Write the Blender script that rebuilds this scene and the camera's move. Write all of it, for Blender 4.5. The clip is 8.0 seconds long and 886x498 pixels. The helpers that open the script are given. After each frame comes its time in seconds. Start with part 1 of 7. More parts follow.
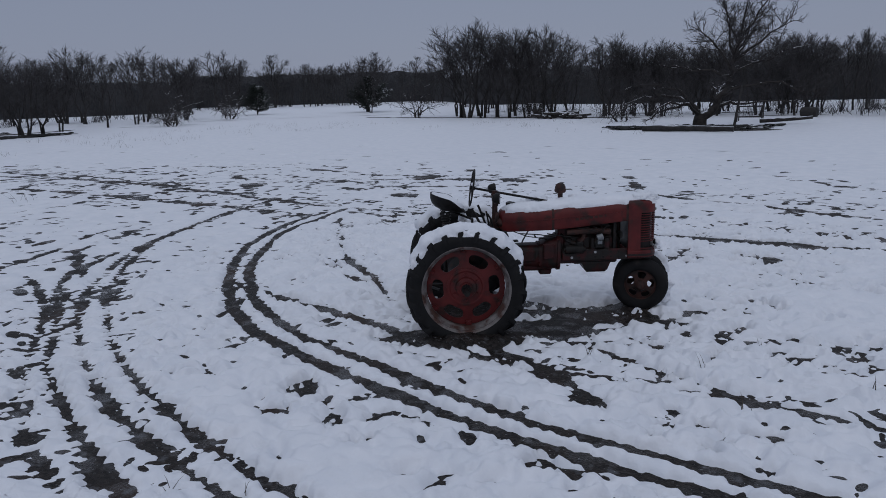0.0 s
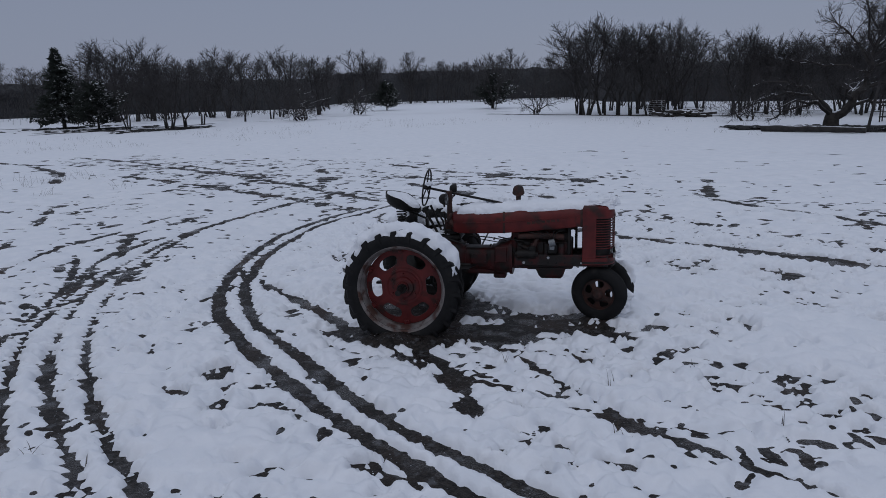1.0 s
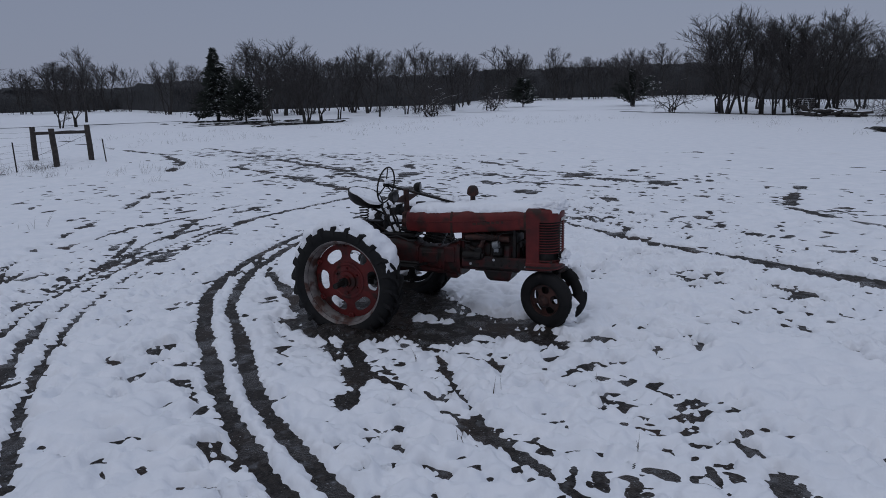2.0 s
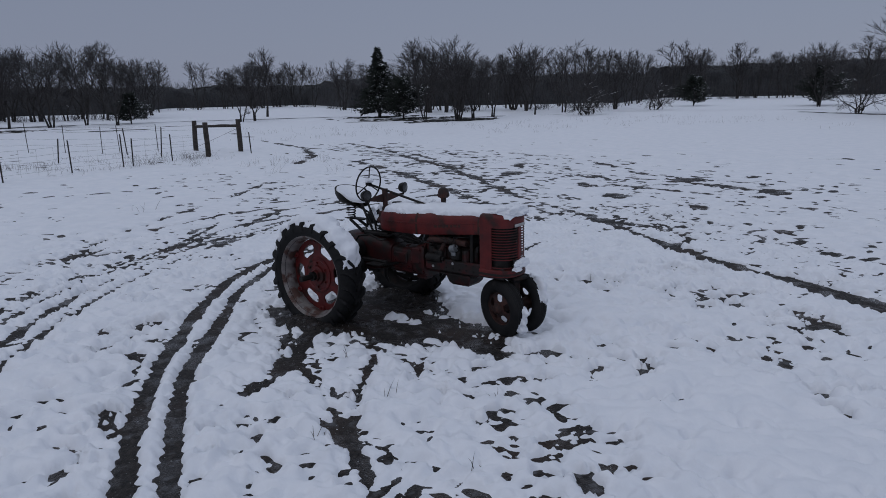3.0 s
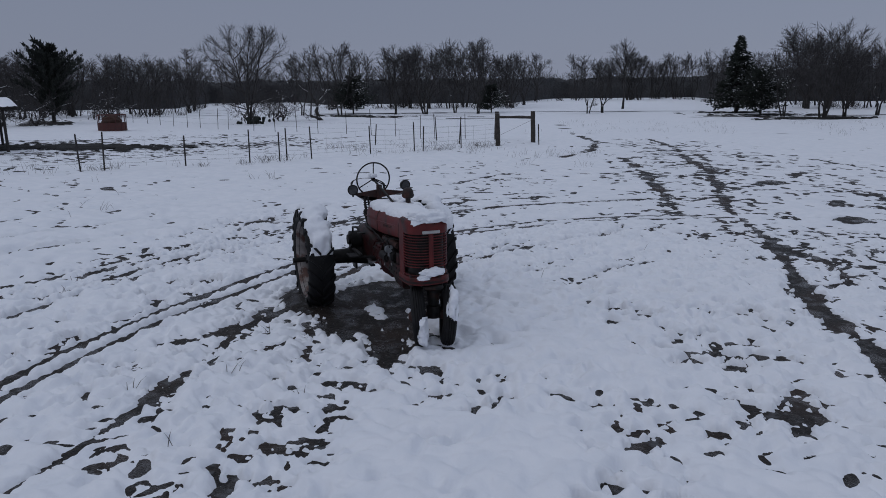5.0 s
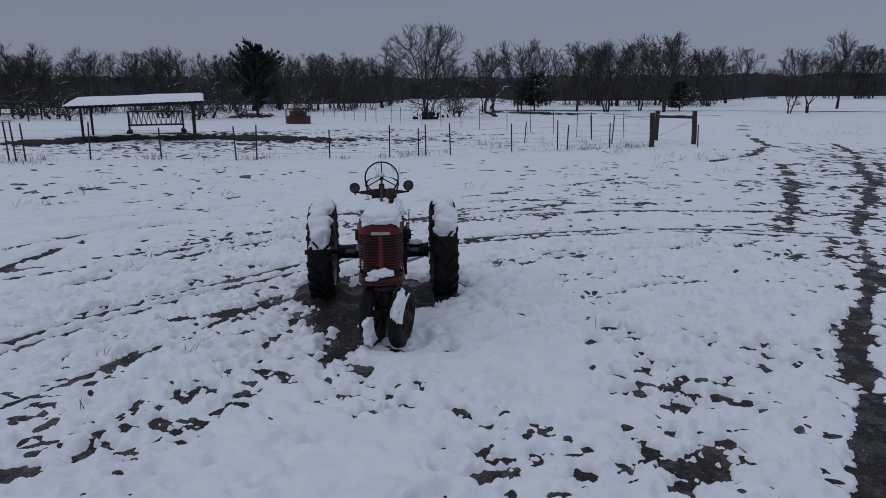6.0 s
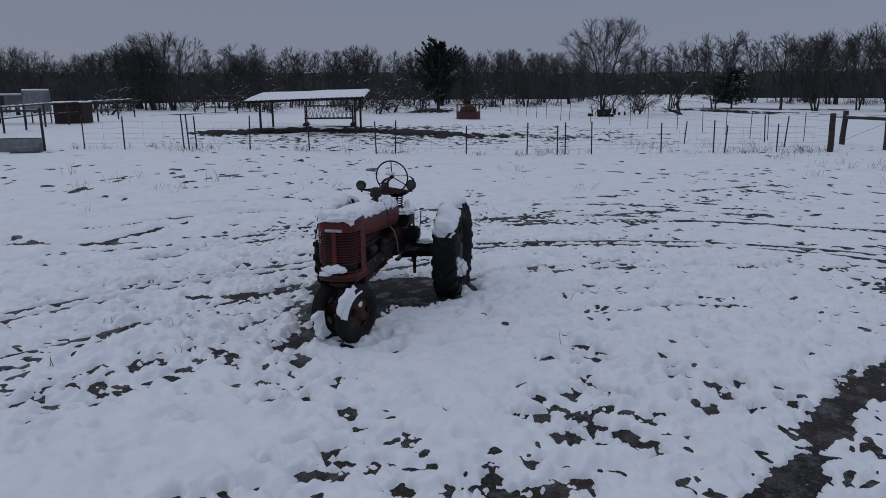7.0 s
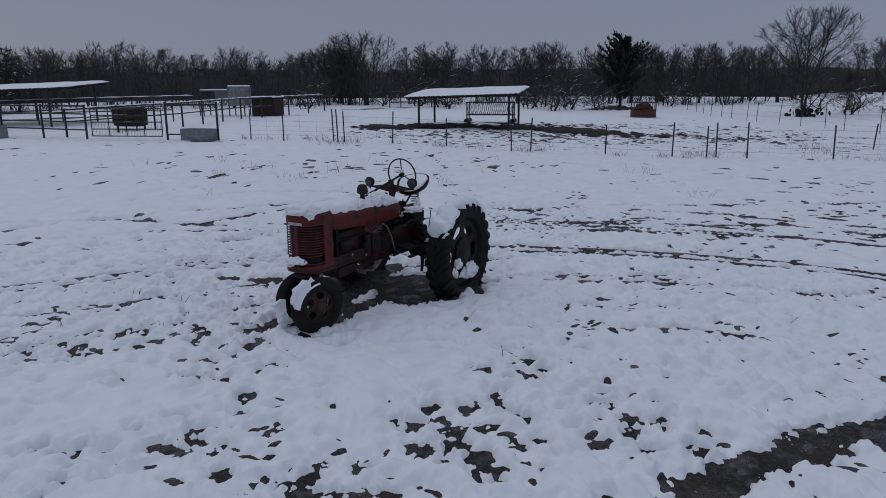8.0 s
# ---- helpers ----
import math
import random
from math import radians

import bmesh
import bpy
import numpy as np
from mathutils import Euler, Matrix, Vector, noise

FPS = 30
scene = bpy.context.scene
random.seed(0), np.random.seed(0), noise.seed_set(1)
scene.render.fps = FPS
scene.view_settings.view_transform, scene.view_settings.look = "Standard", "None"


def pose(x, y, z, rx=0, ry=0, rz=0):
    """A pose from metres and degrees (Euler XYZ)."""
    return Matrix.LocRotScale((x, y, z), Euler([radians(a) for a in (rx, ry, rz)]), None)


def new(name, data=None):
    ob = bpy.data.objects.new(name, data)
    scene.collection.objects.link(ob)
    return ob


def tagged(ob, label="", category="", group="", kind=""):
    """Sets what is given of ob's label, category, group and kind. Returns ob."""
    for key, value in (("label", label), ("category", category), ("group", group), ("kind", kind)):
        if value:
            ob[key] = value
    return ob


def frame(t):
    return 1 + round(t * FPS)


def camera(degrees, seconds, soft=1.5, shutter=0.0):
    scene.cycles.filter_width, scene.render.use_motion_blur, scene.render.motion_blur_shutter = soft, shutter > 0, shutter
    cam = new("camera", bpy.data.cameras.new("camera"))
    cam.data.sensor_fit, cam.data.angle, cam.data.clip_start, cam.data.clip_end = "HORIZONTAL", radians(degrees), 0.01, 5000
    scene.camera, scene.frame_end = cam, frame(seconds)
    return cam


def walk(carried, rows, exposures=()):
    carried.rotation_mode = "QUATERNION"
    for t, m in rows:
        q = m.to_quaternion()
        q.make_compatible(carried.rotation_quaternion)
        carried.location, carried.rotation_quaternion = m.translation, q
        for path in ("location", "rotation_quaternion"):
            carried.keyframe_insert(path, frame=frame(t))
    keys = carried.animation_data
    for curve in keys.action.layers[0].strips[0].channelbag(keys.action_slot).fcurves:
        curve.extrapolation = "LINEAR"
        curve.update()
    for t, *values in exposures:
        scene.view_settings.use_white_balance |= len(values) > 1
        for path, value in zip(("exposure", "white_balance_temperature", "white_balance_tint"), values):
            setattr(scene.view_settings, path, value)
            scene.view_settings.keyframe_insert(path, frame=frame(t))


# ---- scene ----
cam = camera(64.4, 8.0, soft=0.9)
METRES, EYE, TILT, LEAN, TURN = 20.6, 2.785, 0.0, 0.0, 35.5
ROWS = [
    (0.0, 0.0, 0.0, 0.0, -0.36, -12.56, 1.61),
    (0.5, 0.0562, 0.0029, -0.0008, 6.51, -12.47, 1.54),
    (1.0, 0.1126, 0.0113, -0.0012, 11.21, -12.54, 1.54),
    (1.5, 0.1692, 0.0233, -0.0019, 16.91, -12.56, 1.48),
    (3.0, 0.3307, 0.1077, -0.0028, 38.15, -12.42, 1.2),
    (3.5, 0.373, 0.1479, -0.0027, 45.43, -12.41, 1.07),
    (4.0, 0.4122, 0.1972, -0.0025, 53.47, -12.46, 0.9),
    (4.5, 0.4447, 0.2514, -0.0023, 61.58, -12.54, 0.8),
    (6.0, 0.4914, 0.4373, -0.0, 86.24, -12.74, 0.45),
    (6.5, 0.4896, 0.5034, 0.0012, 94.63, -12.88, 0.4),
    (7.0, 0.4783, 0.569, 0.0025, 103.0, -13.0, 0.34),
    (7.5, 0.4565, 0.633, 0.0031, 111.39, -13.1, 0.31),
    (8.0, 0.4251, 0.6937, 0.0036, 119.92, -13.22, 0.29),
]
walk(cam, [(t, pose(0, 0, EYE, TILT, LEAN, TURN) @ pose(METRES * x, METRES * y, METRES * z, 90 + pitch, roll, yaw)) for t, x, y, z, yaw, pitch, roll in ROWS], [(0.0, 0.0), (4.0, -0.02), (8.0, -0.07)])

# ---- sky and light: a closed winter overcast, brighter towards the zenith ----
world = bpy.data.worlds.new("overcast_sky")
scene.world = world
world.use_nodes = True
wn, wl = world.node_tree.nodes, world.node_tree.links
wn.clear()
w_out = wn.new("ShaderNodeOutputWorld")
w_bg = wn.new("ShaderNodeBackground")
w_sky = wn.new("ShaderNodeTexSky")
w_sky.sky_type, w_sky.sun_disc = "NISHITA", False
w_sky.sun_elevation, w_sky.sun_rotation = radians(24), radians(150)
w_coord = wn.new("ShaderNodeTexCoord")
w_sep = wn.new("ShaderNodeSeparateXYZ")
w_ramp = wn.new("ShaderNodeValToRGB")
w_noise = wn.new("ShaderNodeTexNoise")
w_noise.inputs["Scale"].default_value, w_noise.inputs["Detail"].default_value = 2.2, 4
w_add = wn.new("ShaderNodeMath")
w_add.operation = "MULTIPLY_ADD"
w_mix = wn.new("ShaderNodeMix")
w_mix.data_type = "RGBA"
w_mix.inputs["Factor"].default_value = 0.96
ramp = w_ramp.color_ramp
ramp.elements[0].position, ramp.elements[0].color = 0.0, (2.52, 2.85, 3.84, 1)
ramp.elements[1].position, ramp.elements[1].color = 1.0, (5.5, 6.15, 7.56, 1)
mid = ramp.elements.new(0.16)
mid.color = (2.36, 2.70, 3.70, 1)
wl.new(w_coord.outputs["Generated"], w_sep.inputs[0])
wl.new(w_coord.outputs["Generated"], w_noise.inputs["Vector"])
wl.new(w_noise.outputs["Fac"], w_add.inputs[0])
w_add.inputs[1].default_value = 0.06
wl.new(w_sep.outputs["Z"], w_add.inputs[2])
wl.new(w_add.outputs[0], w_ramp.inputs[0])
wl.new(w_sky.outputs[0], w_mix.inputs["A"])
wl.new(w_ramp.outputs[0], w_mix.inputs["B"])
w_dot = wn.new("ShaderNodeVectorMath")
w_dot.operation = "DOT_PRODUCT"
w_dot.inputs[1].default_value = (math.cos(radians(118)), math.sin(radians(118)), 0.0)
w_side = wn.new("ShaderNodeMapRange")
w_side.inputs["From Min"].default_value, w_side.inputs["From Max"].default_value = -1.0, 1.0
w_side.inputs["To Min"].default_value, w_side.inputs["To Max"].default_value = 0.96, 1.13
w_scale = wn.new("ShaderNodeVectorMath")
w_scale.operation = "SCALE"
wl.new(w_coord.outputs["Generated"], w_dot.inputs[0])
wl.new(w_dot.outputs["Value"], w_side.inputs["Value"])
wl.new(w_mix.outputs["Result"], w_scale.inputs[0])
wl.new(w_side.outputs[0], w_scale.inputs["Scale"])
wl.new(w_scale.outputs[0], w_bg.inputs["Color"])
w_bg.inputs["Strength"].default_value = 0.082
wl.new(w_bg.outputs[0], w_out.inputs[0])
sun = new("overcast_sun", bpy.data.lights.new("overcast_sun", "SUN"))
sun.data.energy, sun.data.angle, sun.data.color = 0.25, radians(60), (1.0, 0.97, 0.94)
sun.matrix_world = pose(0, 0, 30, 40, 0, 30)
scene.view_settings.exposure = 0.0


# ---- materials ----
def surface(name, c1, c2, scale=6.0, rough=0.6, metal=0.0, bump=0.25, bscale=60.0, c3=None, stain=0.55, sscale=1.2, snow=0.0, dist=0.01, spread=0.12, coat=0.0, spec=0.5):
    """A weathered surface: two tones of grain, stains of a third tone, fine relief; snow > 0 lays snow on what faces up."""
    m = bpy.data.materials.new(name)
    m.use_nodes = True
    n, l = m.node_tree.nodes, m.node_tree.links
    b = n["Principled BSDF"]
    geo = n.new("ShaderNodeNewGeometry")
    n1, n2, n3 = (n.new("ShaderNodeTexNoise") for _ in range(3))
    for node, s, d in ((n1, scale, 8), (n2, sscale, 5), (n3, bscale, 4)):
        node.inputs["Scale"].default_value, node.inputs["Detail"].default_value = s, d
        l.new(geo.outputs["Position"], node.inputs["Vector"])
    r1 = n.new("ShaderNodeValToRGB")
    r1.color_ramp.elements[0].position, r1.color_ramp.elements[1].position = 0.36, 0.64
    r1.color_ramp.elements[0].color, r1.color_ramp.elements[1].color = (*c1, 1), (*c2, 1)
    l.new(n1.outputs["Fac"], r1.inputs[0])
    col = r1.outputs[0]
    if c3:
        r2 = n.new("ShaderNodeMapRange")
        r2.inputs["From Min"].default_value, r2.inputs["From Max"].default_value = stain, stain + spread
        l.new(n2.outputs["Fac"], r2.inputs["Value"])
        mx = n.new("ShaderNodeMix")
        mx.data_type = "RGBA"
        mx.inputs["B"].default_value = (*c3, 1)
        l.new(r2.outputs[0], mx.inputs["Factor"])
        l.new(col, mx.inputs["A"])
        col = mx.outputs["Result"]
    rr = n.new("ShaderNodeMapRange")
    rr.inputs["To Min"].default_value, rr.inputs["To Max"].default_value = max(rough - 0.14, 0.04), min(rough + 0.14, 1)
    l.new(n1.outputs["Fac"], rr.inputs["Value"])
    rough_out = rr.outputs[0]
    if snow:
        sep = n.new("ShaderNodeSeparateXYZ")
        l.new(geo.outputs["Normal"], sep.inputs[0])
        sm = n.new("ShaderNodeMath")
        sm.operation = "MULTIPLY_ADD"
        sm.inputs[1].default_value = 1.1
        l.new(n2.outputs["Fac"], sm.inputs[0])
        l.new(sep.outputs["Z"], sm.inputs[2])
        sr = n.new("ShaderNodeMapRange")
        sr.inputs["From Min"].default_value, sr.inputs["From Max"].default_value = 1.62 - snow, 1.72 - snow
        l.new(sm.outputs[0], sr.inputs["Value"])
        ms = n.new("ShaderNodeMix")
        ms.data_type = "RGBA"
        ms.inputs["B"].default_value = (0.80, 0.82, 0.86, 1)
        l.new(sr.outputs[0], ms.inputs["Factor"])
        l.new(col, ms.inputs["A"])
        col = ms.outputs["Result"]
    l.new(col, b.inputs["Base Color"])
    l.new(rough_out, b.inputs["Roughness"])
    b.inputs["Metallic"].default_value = metal
    b.inputs["Coat Weight"].default_value = coat
    b.inputs["Specular IOR Level"].default_value = spec
    if bump:
        bp = n.new("ShaderNodeBump")
        bp.inputs["Strength"].default_value, bp.inputs["Distance"].default_value = bump, dist
        l.new(n3.outputs["Fac"], bp.inputs["Height"])
        l.new(bp.outputs[0], b.inputs["Normal"])
    return m


SNOW = surface("snow", (0.78, 0.80, 0.845), (0.84, 0.85, 0.885), 3.0, 0.62, 0, 0.4, 40, dist=0.012)
MUD = surface("wet_mud", (0.008, 0.007, 0.0065), (0.034, 0.028, 0.025), 24.0, 0.6, 0, 0.8, 55, (0.044, 0.028, 0.021), 0.49, 0.9, dist=0.02, spec=0.2, spread=0.25)


def wet_ground(m):
    """Adds grey slush in streaks and wet sheen in hollows to a mud material."""
    n, l = m.node_tree.nodes, m.node_tree.links
    b = n["Principled BSDF"]
    geo = n.new("ShaderNodeNewGeometry")
    col, rough = b.inputs["Base Color"].links[0].from_socket, b.inputs["Roughness"].links[0].from_socket
    for scale, lo, hi, tone in ((9.0, 0.56, 0.70, (0.085, 0.085, 0.09)), (38.0, 0.66, 0.72, (0.36, 0.37, 0.39))):
        t = n.new("ShaderNodeTexNoise")
        t.inputs["Scale"].default_value, t.inputs["Detail"].default_value = scale, 6
        l.new(geo.outputs["Position"], t.inputs["Vector"])
        r = n.new("ShaderNodeMapRange")
        r.inputs["From Min"].default_value, r.inputs["From Max"].default_value = lo, hi
        l.new(t.outputs["Fac"], r.inputs["Value"])
        mx = n.new("ShaderNodeMix")
        mx.data_type = "RGBA"
        mx.inputs["B"].default_value = (*tone, 1)
        l.new(r.outputs[0], mx.inputs["Factor"])
        l.new(col, mx.inputs["A"])
        col = mx.outputs["Result"]
    l.new(col, b.inputs["Base Color"])
    t = n.new("ShaderNodeTexNoise")
    t.inputs["Scale"].default_value, t.inputs["Detail"].default_value = 3.0, 4
    l.new(geo.outputs["Position"], t.inputs["Vector"])
    r = n.new("ShaderNodeMapRange")
    r.inputs["From Min"].default_value, r.inputs["From Max"].default_value = 0.50, 0.60
    r.inputs["To Min"].default_value, r.inputs["To Max"].default_value = 0.65, 0.13
    l.new(t.outputs["Fac"], r.inputs["Value"])
    l.new(r.outputs[0], b.inputs["Roughness"])


wet_ground(MUD)
PAINT = surface("faded_red_paint", (0.074, 0.0085, 0.0085), (0.122, 0.0145, 0.0135), 7.0, 0.5, 0, 0.3, 90, (0.030, 0.012, 0.010), 0.53, 5.5, dist=0.002, spec=0.3)
GRIMY = surface("grimy_red_casting", (0.024, 0.0065, 0.0065), (0.052, 0.0075, 0.0075), 9.0, 0.55, 0, 0.5, 70, (0.014, 0.011, 0.010), 0.44, 6.0, dist=0.004, spec=0.3)
RUST = surface("rusty_iron", (0.026, 0.012, 0.010), (0.062, 0.023, 0.017), 14, 0.75, 0.2, 0.5, 120, (0.02, 0.016, 0.015), 0.55, 6.0, dist=0.003)
# greasy iron parts; also stands in for shade on the left rear wheel
IRON = surface("greasy_iron_and_wheel_shade", (0.007, 0.0065, 0.0065), (0.019, 0.017, 0.016), 12, 0.55, 0.2, 0.4, 90, (0.04, 0.018, 0.013), 0.62, 6.0, dist=0.003, spec=0.25)
RUBBER = surface("old_black_rubber", (0.006, 0.006, 0.0066), (0.013, 0.0125, 0.013), 8, 0.75, 0, 0.4, 80, (0.030, 0.026, 0.024), 0.64, 4.0, dist=0.004, spec=0.25)
RIMGREY = surface("weathered_grey_rim", (0.16, 0.145, 0.14), (0.29, 0.265, 0.255), 9, 0.55, 0.3, 0.3, 80, (0.09, 0.045, 0.035), 0.50, 7.0, dist=0.002)
CHROME = surface("dull_bare_metal", (0.30, 0.30, 0.31), (0.45, 0.45, 0.46), 10, 0.4, 0.8, 0.2, 80, dist=0.002)
GLASS = surface("dusty_lamp_glass", (0.03, 0.03, 0.032), (0.07, 0.07, 0.075), 12, 0.2, 0.3, 0.1, 60, dist=0.002)
BARK = surface("bare_bark", (0.016, 0.0145, 0.0135), (0.038, 0.034, 0.033), 5, 0.9, 0, 0.6, 18, snow=0.22, sscale=1.2, dist=0.03)
BARKSNOW = surface("snow_topped_bark", (0.018, 0.015, 0.014), (0.045, 0.039, 0.036), 5, 0.9, 0, 0.6, 18, snow=0.36, sscale=2.4, dist=0.03)
TWIG = surface("bare_twig", (0.027, 0.025, 0.026), (0.054, 0.049, 0.050), 2, 0.9, 0, 0, 20)
NEEDLE = surface("evergreen_needles", (0.006, 0.010, 0.007), (0.014, 0.020, 0.013), 3, 0.8, 0, 0, 20, snow=0.20, sscale=1.6)
NEEDLEDARK = surface("dark_juniper_needles", (0.006, 0.009, 0.007), (0.013, 0.018, 0.012), 3, 0.8, 0, 0, 20)
WOODGREY = surface("weathered_post_wood", (0.022, 0.018, 0.016), (0.055, 0.045, 0.04), 9, 0.85, 0, 0.6, 40, snow=0.3, dist=0.008)
BROWNWOOD = surface("brown_shed_planks", (0.014, 0.008, 0.0075), (0.032, 0.015, 0.013), 9, 0.85, 0, 0.5, 40, dist=0.006)
LITTER = surface("dark_waste_hay_and_litter", (0.005, 0.005, 0.005), (0.013, 0.011, 0.010), 7, 0.95, 0, 0.9, 14, (0.024, 0.017, 0.013), 0.62, 0.9, dist=0.06)
STEEL = surface("dark_steel_pipe", (0.016, 0.014, 0.014), (0.034, 0.028, 0.026), 8, 0.6, 0.2, 0.3, 60, snow=0.05, sscale=1.5)
GALV = surface("galvanised_sheet", (0.16, 0.17, 0.18), (0.24, 0.25, 0.26), 6, 0.45, 0.5, 0.2, 40, (0.12, 0.12, 0.12), 0.6, 2.0)
GRASS = surface("dry_winter_grass", (0.030, 0.023, 0.018), (0.065, 0.050, 0.036), 3, 0.9, 0, 0, 20)
REDFEED = surface("red_feeder_paint", (0.050, 0.012, 0.010), (0.078, 0.017, 0.013), 6, 0.6, 0, 0.2, 50)
HAY = surface("old_hay", (0.035, 0.016, 0.011), (0.062, 0.027, 0.018), 8, 0.95, 0, 0.8, 40, dist=0.03)
CREAM = surface("badge_metal", (0.36, 0.35, 0.34), (0.5, 0.49, 0.48), 10, 0.5, 0.3, 0.1, 60)


# ---- mesh helpers ----
def part(name, bm, material, parent=None, label="", smooth=None, loc=None):
    """Links a bmesh as one mesh object under a thing or part. smooth: angle in degrees below which edges are shaded round."""
    me = bpy.data.meshes.new(name)
    bmesh.ops.recalc_face_normals(bm, faces=bm.faces[:])
    if smooth:
        lim = radians(smooth)
        for f in bm.faces:
            f.smooth = True
        for e in bm.edges:
            e.smooth = len(e.link_faces) == 2 and e.calc_face_angle(9.0) < lim
    bm.to_mesh(me)
    bm.free()
    me.materials.append(material)
    ob = new(name, me)
    ob.parent = parent
    if loc is not None:
        ob.matrix_basis = loc
    if label:
        tagged(ob, label)
    return ob


def thing(name, m, label, category, group="", kind=""):
    ob = new(name)
    ob.empty_display_size = 0.2
    ob.matrix_basis = m
    return tagged(ob, label, category, group, kind)


def basis(d):
    d = Vector(d).normalized()
    a = d.cross(Vector((0, 0, 1))) if abs(d.z) < 0.95 else d.cross(Vector((1, 0, 0)))
    a.normalize()
    return a, d.cross(a)


def ring(bm, pts):
    return [bm.verts.new(p) for p in pts]


def bridge(bm, a, b, closed=True):
    k = len(a)
    for i in range(k if closed else k - 1):
        j = (i + 1) % k
        bm.faces.new((a[i], a[j], b[j], b[i]))


def loft(bm, sections, closed=True, caps=True):
    rs = [ring(bm, s) for s in sections]
    for a, b in zip(rs, rs[1:]):
        bridge(bm, a, b, closed)
    if caps and closed:
        bm.faces.new(rs[0][::-1])
        bm.faces.new(rs[-1])
    return rs


def tube(bm, pts, r, seg=8, caps=True):
    """A round bar along a line of points; r is one radius or one a point."""
    pts = [Vector(p) for p in pts]
    secs = []
    for i, p in enumerate(pts):
        d = pts[min(i + 1, len(pts) - 1)] - pts[max(i - 1, 0)]
        a, b = basis(d)
        if secs and a.dot(last) < 0:
            a, b = -a, -b
        last = a
        rad = r[i] if isinstance(r, (list, tuple)) else r
        secs.append([p + rad * (math.cos(k * math.tau / seg) * a + math.sin(k * math.tau / seg) * b) for k in range(seg)])
    return loft(bm, secs, True, caps)


def box(bm, c, s, ch=0.008, m=None):
    """A box of size s about c with chamfered edges, turned by m."""
    hx, hy, hz = (v / 2 for v in s)
    ch = min(ch, hx * 0.9, hy * 0.9, hz * 0.9)
    t = Matrix.Translation(c) @ (m or Matrix())
    v = {}
    for sx in (-1, 1):
        for sy in (-1, 1):
            for sz in (-1, 1):
                v[sx, sy, sz] = [bm.verts.new(t @ Vector(p)) for p in (
                    (sx * hx, sy * (hy - ch), sz * (hz - ch)), (sx * (hx - ch), sy * hy, sz * (hz - ch)), (sx * (hx - ch), sy * (hy - ch), sz * hz))]
    for ax in range(3):
        o = [i for i in range(3) if i != ax]
        for s1 in (-1, 1):
            q = []
            for a, b in ((-1, -1), (1, -1), (1, 1), (-1, 1)):
                k = [0, 0, 0]
                k[ax], k[o[0]], k[o[1]] = s1, a, b
                q.append(v[tuple(k)][ax])
            bm.faces.new(q)
        for a in (-1, 1):
            for b in (-1, 1):
                k0, k1 = [0, 0, 0], [0, 0, 0]
                k0[ax], k1[ax] = -1, 1
                k0[o[0]] = k1[o[0]] = a
                k0[o[1]] = k1[o[1]] = b
                k0, k1 = tuple(k0), tuple(k1)
                bm.faces.new((v[k0][o[0]], v[k1][o[0]], v[k1][o[1]], v[k0][o[1]]))
    for k in v:
        bm.faces.new(v[k])


def lathe(bm, prof, seg=48, c=(0, 0, 0), close=True):
    """A profile of (radius, y) turned round the y axis through c."""
    rs = [ring(bm, [Vector(c) + Vector((r * math.cos(a), y, r * math.sin(a))) for a in (i * math.tau / seg for i in range(seg))]) for r, y in prof]
    for a, b in zip(rs, rs[1:]):
        bridge(bm, a, b)
    if close:
        bridge(bm, rs[-1], rs[0])
    return rs


def grid_mesh(name, P, material, keep=None, smooth=True):
    """A sheet from an array of points (rows, columns, 3); keep: which quads stay."""
    h, w = P.shape[:2]
    idx = np.arange(h * w, dtype=np.int32).reshape(h, w)
    q = np.stack((idx[:-1, :-1], idx[:-1, 1:], idx[1:, 1:], idx[1:, :-1]), -1).reshape(-1, 4)
    if keep is not None:
        q = q[keep.reshape(-1)]
    me = bpy.data.meshes.new(name)
    me.vertices.add(h * w)
    me.vertices.foreach_set("co", P.astype(np.float32).reshape(-1))
    me.loops.add(q.size)
    me.loops.foreach_set("vertex_index", q.reshape(-1))
    me.polygons.add(len(q))
    me.polygons.foreach_set("loop_start", np.arange(0, q.size, 4, dtype=np.int32))
    me.polygons.foreach_set("use_smooth", np.full(len(q), smooth))
    me.update(calc_edges=True)
    me.materials.append(material)
    return me


def vnoise(x, y, seed):
    """Smooth random values between 0 and 1 on a lattice of one unit."""
    tab = np.random.RandomState(seed).rand(256, 256)
    xi, yi = np.floor(x).astype(int), np.floor(y).astype(int)
    fx, fy = x - xi, y - yi
    fx, fy = fx * fx * (3 - 2 * fx), fy * fy * (3 - 2 * fy)
    a, b, c, d = (tab[(xi + i) & 255, (yi + j) & 255] for i, j in ((0, 0), (1, 0), (0, 1), (1, 1)))
    return (a * (1 - fx) + b * fx) * (1 - fy) + (c * (1 - fx) + d * fx) * fy


# ---- ground: a wet low spot with the land rising gently round it ----
def terrain(x, y):
    dx, dy = x + 3.0, y - 8.5
    s = np.maximum(0, np.hypot(dx, dy) - 5)
    c = np.maximum(0, np.cos(np.arctan2(dy, dx) - radians(-102)))
    g = s * s / (s + 8) * (0.026 + 0.1 * c ** 8)
    return 1.05 * (1 - np.exp(-g / 1.05))


def ground_z(x, y):
    return float(terrain(np.array(x), np.array(y)))


DEPTH = 0.075
HEADING = 36.0
AXLE = (-4.90, 7.30)


def tractor_xy(x, y):
    c, s = math.cos(radians(HEADING)), math.sin(radians(HEADING))
    return AXLE[0] + c * x - s * y, AXLE[1] + s * x + c * y


